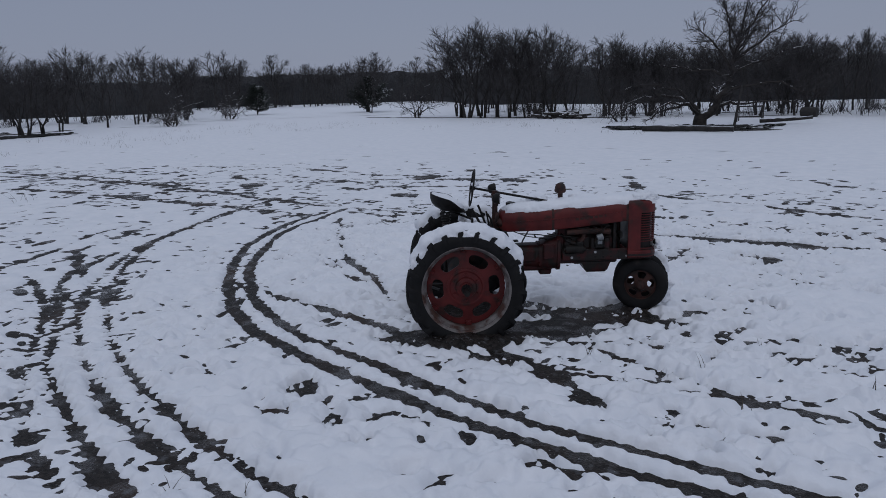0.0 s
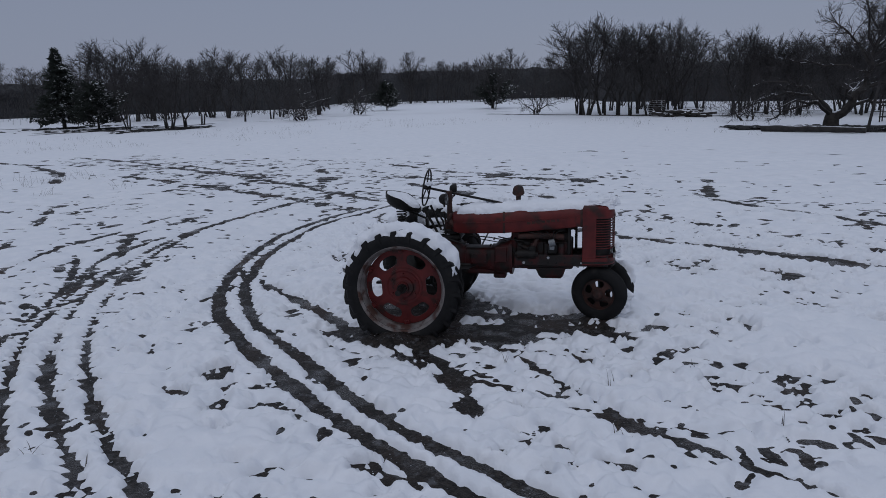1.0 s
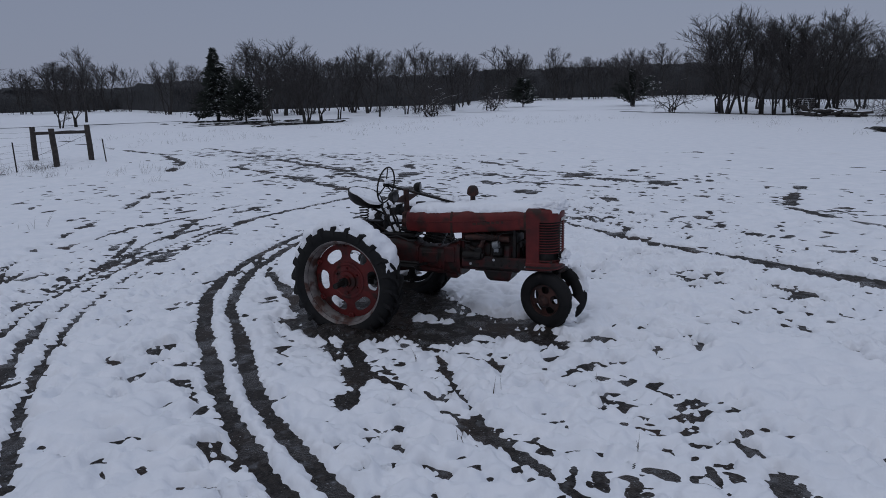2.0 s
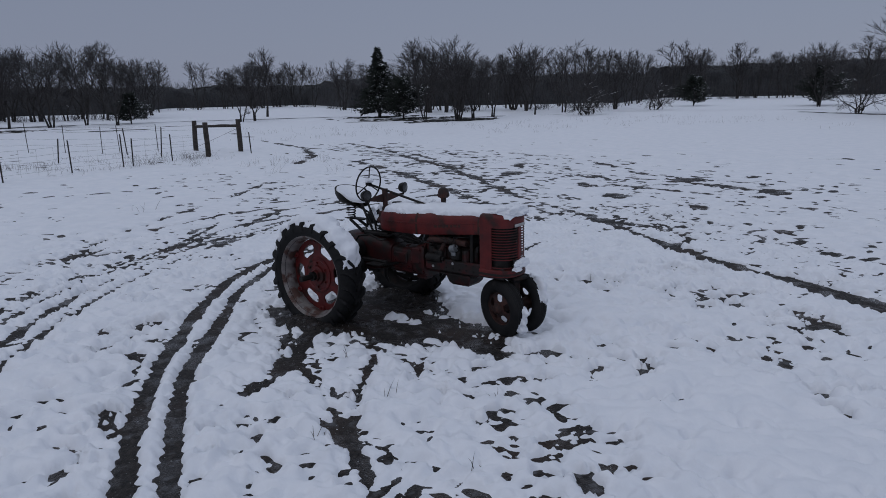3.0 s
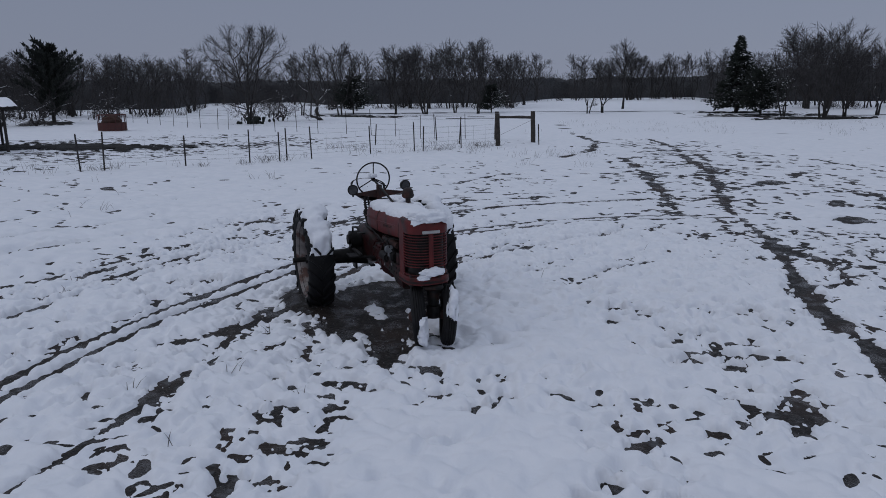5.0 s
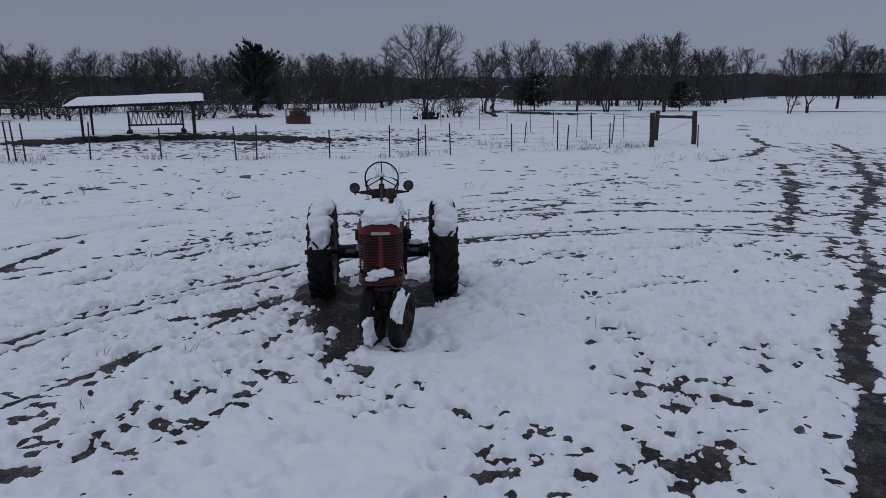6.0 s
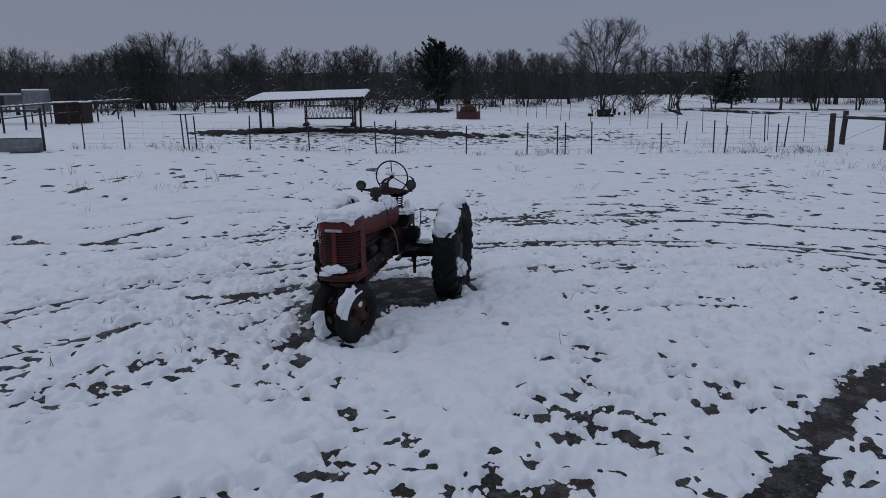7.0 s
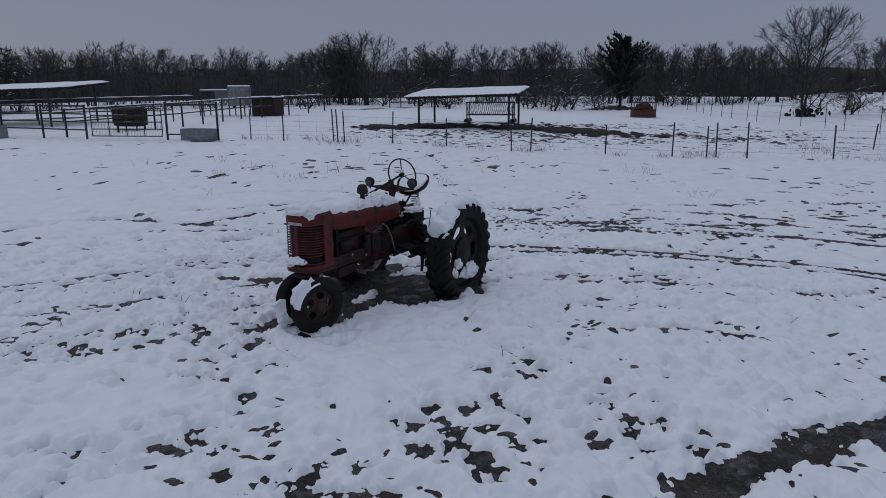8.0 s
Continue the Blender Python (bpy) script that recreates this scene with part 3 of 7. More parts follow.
    cover = np.clip(lip / DEPTH, 0, 1)
    Z = terrain(X, Y) - DEPTH + lip + lumps * cover - dent * cover
    return np.stack((X, Y, Z), -1)


def snow_sheet(name, x0, x1, y0, y1, step, hole, fine, label):
    xs, ys = np.arange(x0, x1 + step / 2, step), np.arange(y0, y1 + step / 2, step)
    P = snow_height(xs, ys, fine)
    keep = None
    if hole:
        cx, cy = (xs[:-1] + xs[1:]) / 2, (ys[:-1] + ys[1:]) / 2
        inside = ((cx > hole[0] + step) & (cx < hole[1] - step))[None, :] & ((cy > hole[2] + step) & (cy < hole[3] - step))[:, None]
        keep = ~inside
    ob = new(name, grid_mesh(name, P, SNOW, keep))
    return tagged(ob, label, "snow", "", "structure")


NEAR, INNER, MIDDLE, FAR = (-11.0, 2.4, 1.9, 15.6), (-25, 5, -3, 23), (-37, 10, -23, 30), (-84, 48, -70, 84)
snow_sheet("snow_near", *NEAR, 0.0225, None, 1.0, "trodden melting snow with wheel ruts over dark mud")
snow_sheet("snow_inner", *INNER, 0.06, NEAR, 0.9, "trodden snow round the tractor")
snow_sheet("snow_middle", *MIDDLE, 0.14, INNER, 0.5, "trodden white snow of the open pasture")
snow_sheet("snow_far", *FAR, 0.75, MIDDLE, 0.0, "smooth white snow at the edge of the woods")


def polar_sheet(radii, n, drop, cx, cy):
    ang = np.linspace(0, math.tau, n + 1)
    R, A = np.meshgrid(np.array(radii), ang)
    X, Y = cx + R * np.cos(A), cy + R * np.sin(A)
    Z = terrain(X, Y) - drop
    return np.stack((X, Y, Z), -1)


inner = list(np.linspace(0.05, 60, 110)) + [75, 95, 130, 180, 260, 400, 700, 1200, 2200]
tagged(new("ground", grid_mesh("ground", polar_sheet(inner, 160, DEPTH, -3.0, 8.5), MUD)), "dark wet mud with standing melt water", "ground", "", "structure")
outer = [64, 80, 95, 130, 180, 260, 400, 700, 1200, 2200]
tagged(new("snow_field", grid_mesh("snow_field", polar_sheet(outer, 120, 0.02, -3.0, 8.5), SNOW)), "white snow lying on far fields", "snow", "", "structure")


def litter_sheet(name, blobs, label, category, step=0.14):
    """Loose dark litter lying a little over the snow, ragged at its edge; blobs: x, y, half length, half width, turn."""
    x0, x1 = min(b[0] - b[2] for b in blobs) - 1, max(b[0] + b[2] for b in blobs) + 1
    y0, y1 = min(b[1] - b[2] for b in blobs) - 1, max(b[1] + b[2] for b in blobs) + 1
    xs, ys = np.arange(x0, x1, step), np.arange(y0, y1, step)
    X, Y = np.meshgrid(xs, ys)
    D = np.full(X.shape, 9.0)
    for cx, cy, a, b, turn in blobs:
        c, s = math.cos(radians(turn)), math.sin(radians(turn))
        u, v = (X - cx) * c + (Y - cy) * s, -(X - cx) * s + (Y - cy) * c
        D = np.minimum(D, (np.sqrt((u / a) ** 2 + (v / b) ** 2) - 1) * min(a, b))
    D += (vnoise(X / 1.1, Y / 1.1, 31) - 0.5) * 1.5 + (vnoise(X / 0.32, Y / 0.32, 32) - 0.5) * 1.7 + (vnoise(X / 0.15, Y / 0.15, 35) - 0.5) * 0.5
    H = np.clip(-D, -0.3, 0.2) * 0.17 + (vnoise(X / 0.4, Y / 0.4, 33) - 0.5) * 0.05 + 0.014
    P = np.stack((X, Y, terrain(X, Y) + np.maximum(H, -0.1)), -1)
    keep = (D[:-1, :-1] < 0.3)
    tagged(new(name, grid_mesh(name, P, LITTER, keep)), label, category, "", "stuff")


litter_sheet("waste_hay", [(-15.5, -15.6, 3.3, 0.75, 176), (-18.9, -14.3, 2.6, 0.9, 152), (-21.3, -12.1, 2.9, 0.9, 130)], "dark trodden waste hay round the hay shelter", "hay")
litter_sheet("leaf_litter", [(-11.8, 40.4, 2.6, 0.8, 8), (-10.5, 42.3, 2.2, 0.8, 8), (-14.5, 40.8, 1.3, 0.5, 8)], "dark leaf litter under the old tree", "litter")
litter_sheet("brush_litter", [(-51.5, 23.4, 2.8, 0.7, 100), (-57.5, 20.4, 2.4, 0.7, 95), (-56, -13.2, 2.6, 0.6, 80), (-37.5, -29.2, 2.4, 0.6, 40), (-62.4, 19.0, 2.6, 0.8, 95)], "dark bare litter under evergreens and thickets", "litter", 0.2)


def mud_bank(x, y, a, b, h):
    """Soft mud squeezed up round a sunken wheel."""
    cx, cy = tractor_xy(x, y)
    U, W = np.meshgrid(np.linspace(-1, 1, 60), np.linspace(-1, 1, 40))
    c, s = math.cos(radians(HEADING)), math.sin(radians(HEADING))
    X, Y = cx + c * U * a - s * W * b, cy + s * U * a + c * W * b
    R = np.sqrt(U * U + W * W)
    H = h * np.exp(-(R / 0.62) ** 4) * (0.75 + 0.5 * vnoise(X / 0.12, Y / 0.12, 51)) + (vnoise(X / 0.05, Y / 0.05, 52) - 0.5) * 0.012 - 0.03 * np.clip(R - 0.7, 0, 1)
    P = np.stack((X, Y, terrain(X, Y) - DEPTH + H), -1)
    tagged(new("mud_bank", grid_mesh("mud_bank", P, MUD)), "soft dark mud squeezed up round a tractor wheel", "mud", "mud banks", "structure")


for x, y, a, b, h in ((0.0, -0.9, 0.95, 0.6, 0.115), (0.0, 0.85, 0.9, 0.5, 0.09), (2.31, 0.05, 0.55, 0.45, 0.085)):
    mud_bank(x, y, a, b, h)


# ---- the tractor: x ahead, y to its left, z up, rear axle over the origin ----
tractor = thing("tractor", pose(AXLE[0], AXLE[1], 0, 0, 0, HEADING), "old faded red row-crop tractor standing in mud under snow", "tractor")


def sector_disc(bm, r0, r1, h0, h1, half, n, y0, y1, dish=0.0, k=24, start=0.0, power=3.2):
    """A wheel disc from r0 to r1 with n rounded windows from h0 to h1; dish sets the hub outwards."""
    hm, hr = (h0 + h1) / 2, (h1 - h0) / 2

    def at(r, a, y):
        return Vector((r * math.cos(a), y + dish * max(0, (r1 - r) / (r1 - r0)), r * math.sin(a)))
    for s in range(n):
        c = start + s * math.tau / n
        w = math.pi / n
        loops = {}
        inner_l, outer_l = [], []
        for i in range(k):
            t = i * math.tau / k
            co, si = math.cos(t), math.sin(t)
            sc = (abs(co) ** power + abs(si) ** power) ** (-1 / power)
            inner_l.append((hm + hr * co * sc, c + half * si * sc))
            q = max(abs(co), abs(si))
            lo = (r1 - hm) if co > 0 else (hm - r0)
            outer_l.append((hm + lo * co / q, c + w * si / q))
        for y in (y0, y1):
            a = ring(bm, [at(r, th, y) for r, th in inner_l])
            b = ring(bm, [at(r, th, y) for r, th in outer_l])
            bridge(bm, a, b)
            loops[y] = a
        bridge(bm, loops[y0], loops[y1])
    bmesh.ops.remove_doubles(bm, verts=bm.verts[:], dist=0.0005)


def rear_wheel(side):
    """side: -1 the right wheel, 1 the left; built facing -y and turned over for the left."""
    name_pose = pose(0, side * 0.85, 0.545)
    bm = bmesh.new()
    sector_disc(bm, 0.19, 0.462, 0.268, 0.398, radians(20), 6, 0.045, 0.063, -0.03, start=0.05)
    # the left wheel takes dark iron in place of red to imitate its shade
    wheel = part("rear_wheel", bm, PAINT if side < 0 else IRON, tractor, "red pressed wheel disc with six windows" if side < 0 else "wheel disc with six windows, its shade coloured in dark", 40, name_pose)
    bm = bmesh.new()
    prof = [(0.50, -0.125), (0.535, -0.152), (0.585, -0.168), (0.632, -0.160), (0.662, -0.128), (0.672, -0.06), (0.674, 0)]
    prof = prof + [(r, -y) for r, y in prof[-2::-1]]
    lathe(bm, prof + [(0.49, 0.10), (0.49, -0.10)], 72)
    part("tyre", bm, RUBBER, wheel, "worn black lugged tyre sunk in mud", 38)
    for s in (-1, 1):
        lug = None
        for i in range(22):
            turn_lug = pose(0, 0, 0, 0, -(i + (0.5 if s > 0 else 0)) * 360 / 22, 0)
            if lug:
                more = new("lug", lug.data)
                more.parent = wheel
                more.matrix_basis = turn_lug
                continue
            bm, a0 = bmesh.new(), 0.0
            secs = []
            for y, da, r_in, r_out, wd in ((0.006, 0.0, 0.66, 0.704, 0.020), (0.06, 0.10, 0.66, 0.706, 0.019), (0.115, 0.185, 0.645, 0.704, 0.020), (0.160, 0.235, 0.60, 0.690, 0.022), (0.178, 0.25, 0.575, 0.640, 0.022)):
                a = a0 + da
                w1, w2 = wd / r_out, (wd + 0.006) / r_out
                secs.append([Vector((r * math.cos(a + b), s * y, r * math.sin(a + b))) for r, b in ((r_in, -w2), (r_out, -w1), (r_out, w1), (r_in, w2))])
            loft(bm, secs)
            lug = part("lug", bm, RUBBER, wheel, "", 38, turn_lug)
    bm = bmesh.new()
    o = [(0.462, 0.0), (0.468, -0.06), (0.488, -0.085), (0.494, -0.120), (0.515, -0.142), (0.524, -0.138), (0.520, -0.128)]
    o = o + [(0.50, -0.115), (0.496, -0.07), (0.480, 0), (0.496, 0.07), (0.50, 0.115), (0.520, 0.128), (0.524, 0.138), (0.515, 0.142), (0.494, 0.120), (0.488, 0.085), (0.468, 0.06)]
    lathe(bm, o, 72)
    # left rim: shade put into the colour, dark iron for grey
    part("rim", bm, RIMGREY if side < 0 else IRON, wheel, "weathered light grey rim" if side < 0 else "rim with its shade coloured in dark", 50)
    bm = bmesh.new()
    lathe(bm, [(r, y + 0.085) for r, y in ((0.20, -0.06), (0.225, -0.066), (0.225, -0.078), (0.205, -0.085), (0.195, -0.082), (0.185, -0.072), (0.125, -0.075), (0.118, -0.10), (0.075, -0.108), (0.07, -0.14), (0.045, -0.145), (0.001, -0.145), (0.001, 0.03), (0.13, 0.03), (0.20, -0.02))], 40)
    for i in range(6):
        a = (i + 0.5) * math.tau / 6
        c = Vector((0.155 * math.cos(a), 0.085, 0.155 * math.sin(a)))
        tube(bm, [c + Vector((0, -0.07, 0)), c + Vector((0, -0.10, 0))], 0.014, 6)
    # left hub and clamps are darkened for shade like the disc
    part("hub", bm, PAINT if side < 0 else IRON, wheel, "red wheel hub with bolts" if side < 0 else "wheel hub with bolts, its shade coloured in dark", 40)
    for i in range(6):
        a = (i + 0.5) * math.tau / 6 + 0.05
        bm = bmesh.new()
        box(bm, (0.448, 0.04, 0), (0.07, 0.05, 0.075), 0.012)
        tube(bm, [(0.43, 0.025, 0), (0.43, -0.015, 0)], 0.013, 6)
        part("rim_clamp", bm, PAINT if side < 0 else IRON, wheel, "", 30, pose(0, 0, 0, 0, -math.degrees(a), 0))
    bm = bmesh.new()
    tube(bm, [(0, 0.3 if side < 0 else 0.03, 0), (0, -0.27, 0)], 0.034, 16)
    tube(bm, [(0, -0.05, 0), (0, -0.10, 0)], 0.06, 8)
    part("axle_shaft", bm, IRON, wheel, "bare protruding axle shaft", 40)
    return wheel


rear_wheel(-1)
rear_wheel(1)

STEER = pose(2.335, 0.05, 0, 0, 0, -17)


def front_wheel(side):
    if side > 0:
        m = STEER @ pose(-0.02, 0.165, 0.315, -4, 0, 0) @ pose(0, 0, 0, 0, 0, 180)
    else:
        m = STEER @ pose(-0.02, -0.165, 0.315, 4, 0, 0)
    bm = bmesh.new()
    sector_disc(bm, 0.06, 0.190, 0.088, 0.172, radians(22), 5, -0.03, -0.018, -0.03, start=0.2)
    wheel = part("front_wheel", bm, RUST, tractor, "rusty red front wheel disc with slots", 40, m)
    bm = bmesh.new()
    prof = [(0.200, -0.055), (0.225, -0.070), (0.265, -0.078), (0.305, -0.072), (0.330, -0.055), (0.336, -0.045), (0.331, -0.038), (0.342, -0.028), (0.344, -0.017), (0.337, -0.012), (0.346, -0.006), (0.346, 0.0)]
    prof = prof + [(r, -y) for r, y in prof[-2::-1]]
    lathe(bm, prof + [(0.195, 0.04), (0.195, -0.04)], 56)
    part("tyre", bm, RUBBER, wheel, "ribbed black front tyre", 45)
    bm = bmesh.new()
    o = [(0.188, 0), (0.190, -0.035), (0.203, -0.055), (0.222, -0.066), (0.226, -0.060), (0.212, -0.045), (0.200, 0), (0.212, 0.045), (0.226, 0.060), (0.222, 0.066), (0.203, 0.055), (0.190, 0.035)]
    lathe(bm, o, 48)
    part("rim", bm, RUST, wheel, "rusty red rim", 50)
    bm = bmesh.new()
    lathe(bm, [(0.075, -0.045), (0.07, -0.075), (0.045, -0.10), (0.03, -0.115), (0.001, -0.115), (0.001, 0.09), (0.05, 0.09), (0.06, 0.0)], 24)
    for i in range(6):
        a = i * math.tau / 6
        tube(bm, [(0.062 * math.cos(a), -0.05, 0.062 * math.sin(a)), (0.062 * math.cos(a), -0.085, 0.062 * math.sin(a))], 0.008, 6)
    part("hub", bm, RUST, wheel, "", 40)
    return wheel


front_wheel(-1)
front_wheel(1)

# pedestal and axle between the front wheels
bm = bmesh.new()
tube(bm, [(0, 0, 0.70), (0, 0, 0.42)], [0.075, 0.06], 16)
tube(bm, [(0, 0, 0.44), (0, 0, 0.30)], [0.085, 0.07], 16)
tube(bm, [(-0.02, -0.16, 0.315), (-0.02, 0.16, 0.315)], 0.038, 12)
box(bm, (0.0, 0, 0.66), (0.24, 0.22, 0.06), 0.02)
part("front_pedestal", bm, IRON, tractor, "dark greasy steering pedestal", 40, STEER)


def hood_section(x, w, top, bot, n=3.0, k=22, flat=0.45):
    """Cross-section of the hood at x: round shoulders, sides down to bot."""
    zm = bot + (top - bot) * flat
    pts = [Vector((x, -w * 0.94, bot)), Vector((x, -w * 0.985, bot + 0.02))]
    for i in range(k + 1):
        a = math.pi * i / k
        c, s = math.cos(a), math.sin(a)
        pts.append(Vector((x, -w * math.copysign(abs(c) ** (2 / n), c), zm + (top - zm) * abs(s) ** (2 / n))))
    pts += [Vector((x, w * 0.985, bot + 0.02)), Vector((x, w * 0.94, bot))]
    return pts


# fuel tank and hood
TANK = [(0.465, 0.10, 1.26, 1.12), (0.475, 0.15, 1.295, 1.095), (0.50, 0.19, 1.32, 1.08), (0.56, 0.213, 1.335, 1.07), (0.70, 0.226, 1.345, 1.068), (1.118, 0.232, 1.368, 1.075)]
bm = bmesh.new()
loft(bm, [hood_section(x, w, t, b) for x, w, t, b in TANK])
part("fuel_tank", bm, PAINT, tractor, "faded red fuel tank with worn paint", 35)
HOOD = [(1.128, 0.234, 1.370, 1.078), (1.40, 0.236, 1.385, 1.10), (1.75, 0.238, 1.398, 1.135), (2.035, 0.240, 1.405, 1.165)]
bm = bmesh.new()
loft(bm, [hood_section(x, w, t, b) for x, w, t, b in HOOD])
part("hood", bm, PAINT, tractor, "faded red sheet metal hood", 35)
for x0, w, t, b in ((1.123, 0.237, 1.374, 1.075), (2.042, 0.243, 1.409, 1.16)):
    bm = bmesh.new()
    loft(bm, [hood_section(x0 - 0.014, w, t, b), hood_section(x0 + 0.014, w, t, b)])
    part("hood_strap", bm, RUST, tractor, "", 35)
for s in (-1, 1):
    bm = bmesh.new()
    loft(bm, [[Vector((x, s * (0.2365 + e), z + d)) for e, d in ((0, -0.008), (0.006, -0.005), (0.006, 0.005), (0, 0.008))] for x, z in ((0.62, 1.20), (1.12, 1.215), (2.02, 1.29))])
    part("hood_moulding", bm, PAINT, tractor, "")
for i, wd in enumerate((0.045, 0.04, 0.045, 0.04, 0.04, 0.045, 0.02)):
    bm = bmesh.new()
    box(bm, (1.42 + i * 0.058, -0.2375, 1.205 + i * 0.006), (wd, 0.004, 0.03), 0.001)
    part("hood_mark", bm, RUST, tractor, "worn faded marking as plain bars")
bm = bmesh.new()
tube(bm, [(0.62, 0, 1.30), (0.62, 0, 1.385)], 0.05, 16)
tube(bm, [(0.62, 0, 1.375), (0.62, 0, 1.405)], 0.062, 16)
part("fuel_cap", bm, IRON, tractor, "", 40)


# radiator shell and grille
def plan(z, grow=0.0, x_back=2.055, n=2.6, k=26):
    """Outline of the nose seen from above, open at the back."""
    hw, cx, rx = 0.243 + grow, 2.20, 0.235 + grow
    pts = [Vector((x_back, -hw, z))]
    for i in range(k + 1):
        a = -math.pi / 2 + math.pi * i / k
        c, s = math.cos(a), math.sin(a)
        pts.append(Vector((cx + rx * abs(c) ** (2 / n), hw * math.copysign(abs(s) ** (2 / n), s), z)))
    pts.append(Vector((x_back, hw, z)))
    return pts


def shrink(pts, f):
    c = Vector((2.17, 0, pts[0].z))
    return [c + (p - c) * f for p in pts]


bm = bmesh.new()
loft(bm, [plan(1.262), plan(1.30), plan(1.345), shrink(plan(1.378), 0.985), shrink(plan(1.400), 0.94), shrink(plan(1.414), 0.84), shrink(plan(1.420), 0.5), shrink(plan(1.421), 0.1)])
shell = part("radiator_shell", bm, PAINT, tractor, "faded red radiator shell", 40)
bm = bmesh.new()
loft(bm, [plan(0.70, 0.0), plan(0.705, 0.012), plan(0.775, 0.012), plan(0.785, 0.002), plan(0.79, -0.01)])
part("lower_nose", bm, PAINT, tractor, "red cast lower nose", 40)
bm = bmesh.new()
loft(bm, [shrink(plan(0.69, 0.0), 0.93), plan(0.70, 0.0), plan(0.72, 0.014), plan(0.745, 0.014)])
part("front_bumper_casting", bm, GRIMY, tractor, "", 30)
bm = bmesh.new()
loft(bm, [shrink(plan(z), 0.84) for z in (0.78, 1.265)])
part("radiator_core", bm, IRON, tractor, "dark radiator core")
for s in (-1, 1):
    bm = bmesh.new()
    box(bm, (2.135, s * 0.236, 1.025), (0.16, 0.016, 0.485), 0.005)
    part("side_panel", bm, PAINT, tractor, "red side panel beside the grille")
bm = bmesh.new()
box(bm, (2.430, 0, 1.03), (0.02, 0.052, 0.475), 0.006)
grille = part("grille", bm, PAINT, tractor, "red grille with dark horizontal slots")


def slat_mesh(z, part_open):
    b = bmesh.new()
    o, i2 = plan(0, 0.0, 2.20), shrink(plan(0, 0.0, 2.20), 0.955)
    secs = []
    for p, q in zip(o, i2):
        if part_open and abs(p.y) < 0.125 and p.x > 2.3:
            continue
        secs.append([Vector((p.x, p.y, z - 0.0065)), Vector((p.x, p.y, z + 0.0035)), Vector((q.x, q.y, z + 0.0035)), Vector((q.x, q.y, z - 0.0045))])
    if part_open:
        for side in (-1, 1):
            half = [s for s in secs if s[0].y * side > 0]
            loft(b, half)
    else:
        loft(b, secs)
    return b


for i in range(15):
    z = 0.812 + i * 0.0305
    if i not in (1, 2):
        part("slat", slat_mesh(z, False), PAINT, grille, "", 40)
bm = bmesh.new()
box(bm, (2.437, 0, 1.285), (0.014, 0.20, 0.034), 0.005)
part("nose_badge", bm, CREAM, tractor, "worn pale metal nose badge")
bm = bmesh.new()
box(bm, (2.43, 0, 0.865), (0.02, 0.24, 0.07), 0.004)
part("crank_opening", bm, IRON, tractor, "dark crank opening below the grille")

# side rails with their rows of holes
for s in (-1, 1):
    bm = bmesh.new()
    box(bm, (1.80, s * 0.205, 0.745), (1.12, 0.03, 0.14), 0.008)
    box(bm, (1.80, s * 0.185, 0.80), (1.12, 0.06, 0.02), 0.006)
    rail = part("side_rail", bm, GRIMY, tractor, "grimy red drilled frame rail")
    for i in range(10):
        for zz in (0.715, 0.775):
            bm = bmesh.new()
            c = Vector((1.36 + i * 0.098, s * 0.219, zz + 0.004 * (i % 2)))
            tube(bm, [c, c + Vector((0, s * 0.006, 0))], 0.013 if i % 3 else 0.017, 8)
            part("bolt", bm, CHROME if (i * 2 + (zz > 0.75)) % 7 == 0 else IRON, rail, "")

# engine
bm = bmesh.new()
box(bm, (1.56, 0, 0.80), (0.78, 0.30, 0.36), 0.02)
box(bm, (1.55, 0, 1.02), (0.70, 0.22, 0.12), 0.02)
box(bm, (1.55, 0, 1.10), (0.64, 0.17, 0.07), 0.02)
for i in range(4):
    tube(bm, [(1.31 + i * 0.165, -0.155, 0.72), (1.31 + i * 0.165, -0.155, 0.95)], 0.05, 10)
part("engine_block", bm, GRIMY, tractor, "grimy red and black engine block", 35)
bm = bmesh.new()
loft(bm, [[Vector((x, y, z)) for x, y in ((1.40, -w), (1.86, -w), (1.86, w), (1.40, w))] for z, w in ((0.64, 0.17), (0.62, 0.17))])
loft(bm, [[Vector((x0, -w, z)), Vector((x1, -w, z)), Vector((x1, w, z)), Vector((x0, w, z))] for z, w, x0, x1 in ((0.625, 0.16, 1.50, 1.86), (0.53, 0.14, 1.54, 1.83), (0.495, 0.11, 1.57, 1.80))])
tube(bm, [(1.69, 0, 0.50), (1.69, 0, 0.475)], 0.02, 6)
part("oil_pan", bm, GRIMY, tractor, "grimy red oil pan")
bm = bmesh.new()
for y0, dz in ((-0.19, 0),):
    tube(bm, [(1.30, y0, 1.03), (1.55, y0 - 0.02, 1.05), (1.84, y0, 1.03)], 0.036, 10)
    for i in range(4):
        tube(bm, [(1.34 + i * 0.155, y0, 1.035), (1.34 + i * 0.155, -0.10, 1.03)], 0.03, 8)
    tube(bm, [(1.52, y0, 1.02), (1.50, y0 - 0.02, 0.95), (1.46, y0 - 0.01, 0.90)], 0.028, 8)
part("manifold", bm, RUST, tractor, "rusty cast manifold", 40)
bm = bmesh.new()
box(bm, (1.46, -0.20, 0.87), (0.09, 0.08, 0.10), 0.015)
tube(bm, [(1.46, -0.20, 0.84), (1.46, -0.20, 0.78)], 0.034, 12)
tube(bm, [(1.42, -0.2, 0.88), (1.30, -0.19, 0.93), (1.22, -0.05, 1.02)], 0.024, 8)
part("carburettor", bm, IRON, tractor, "", 40)
bm = bmesh.new()
box(bm, (1.70, -0.205, 0.885), (0.13, 0.10, 0.11), 0.02)
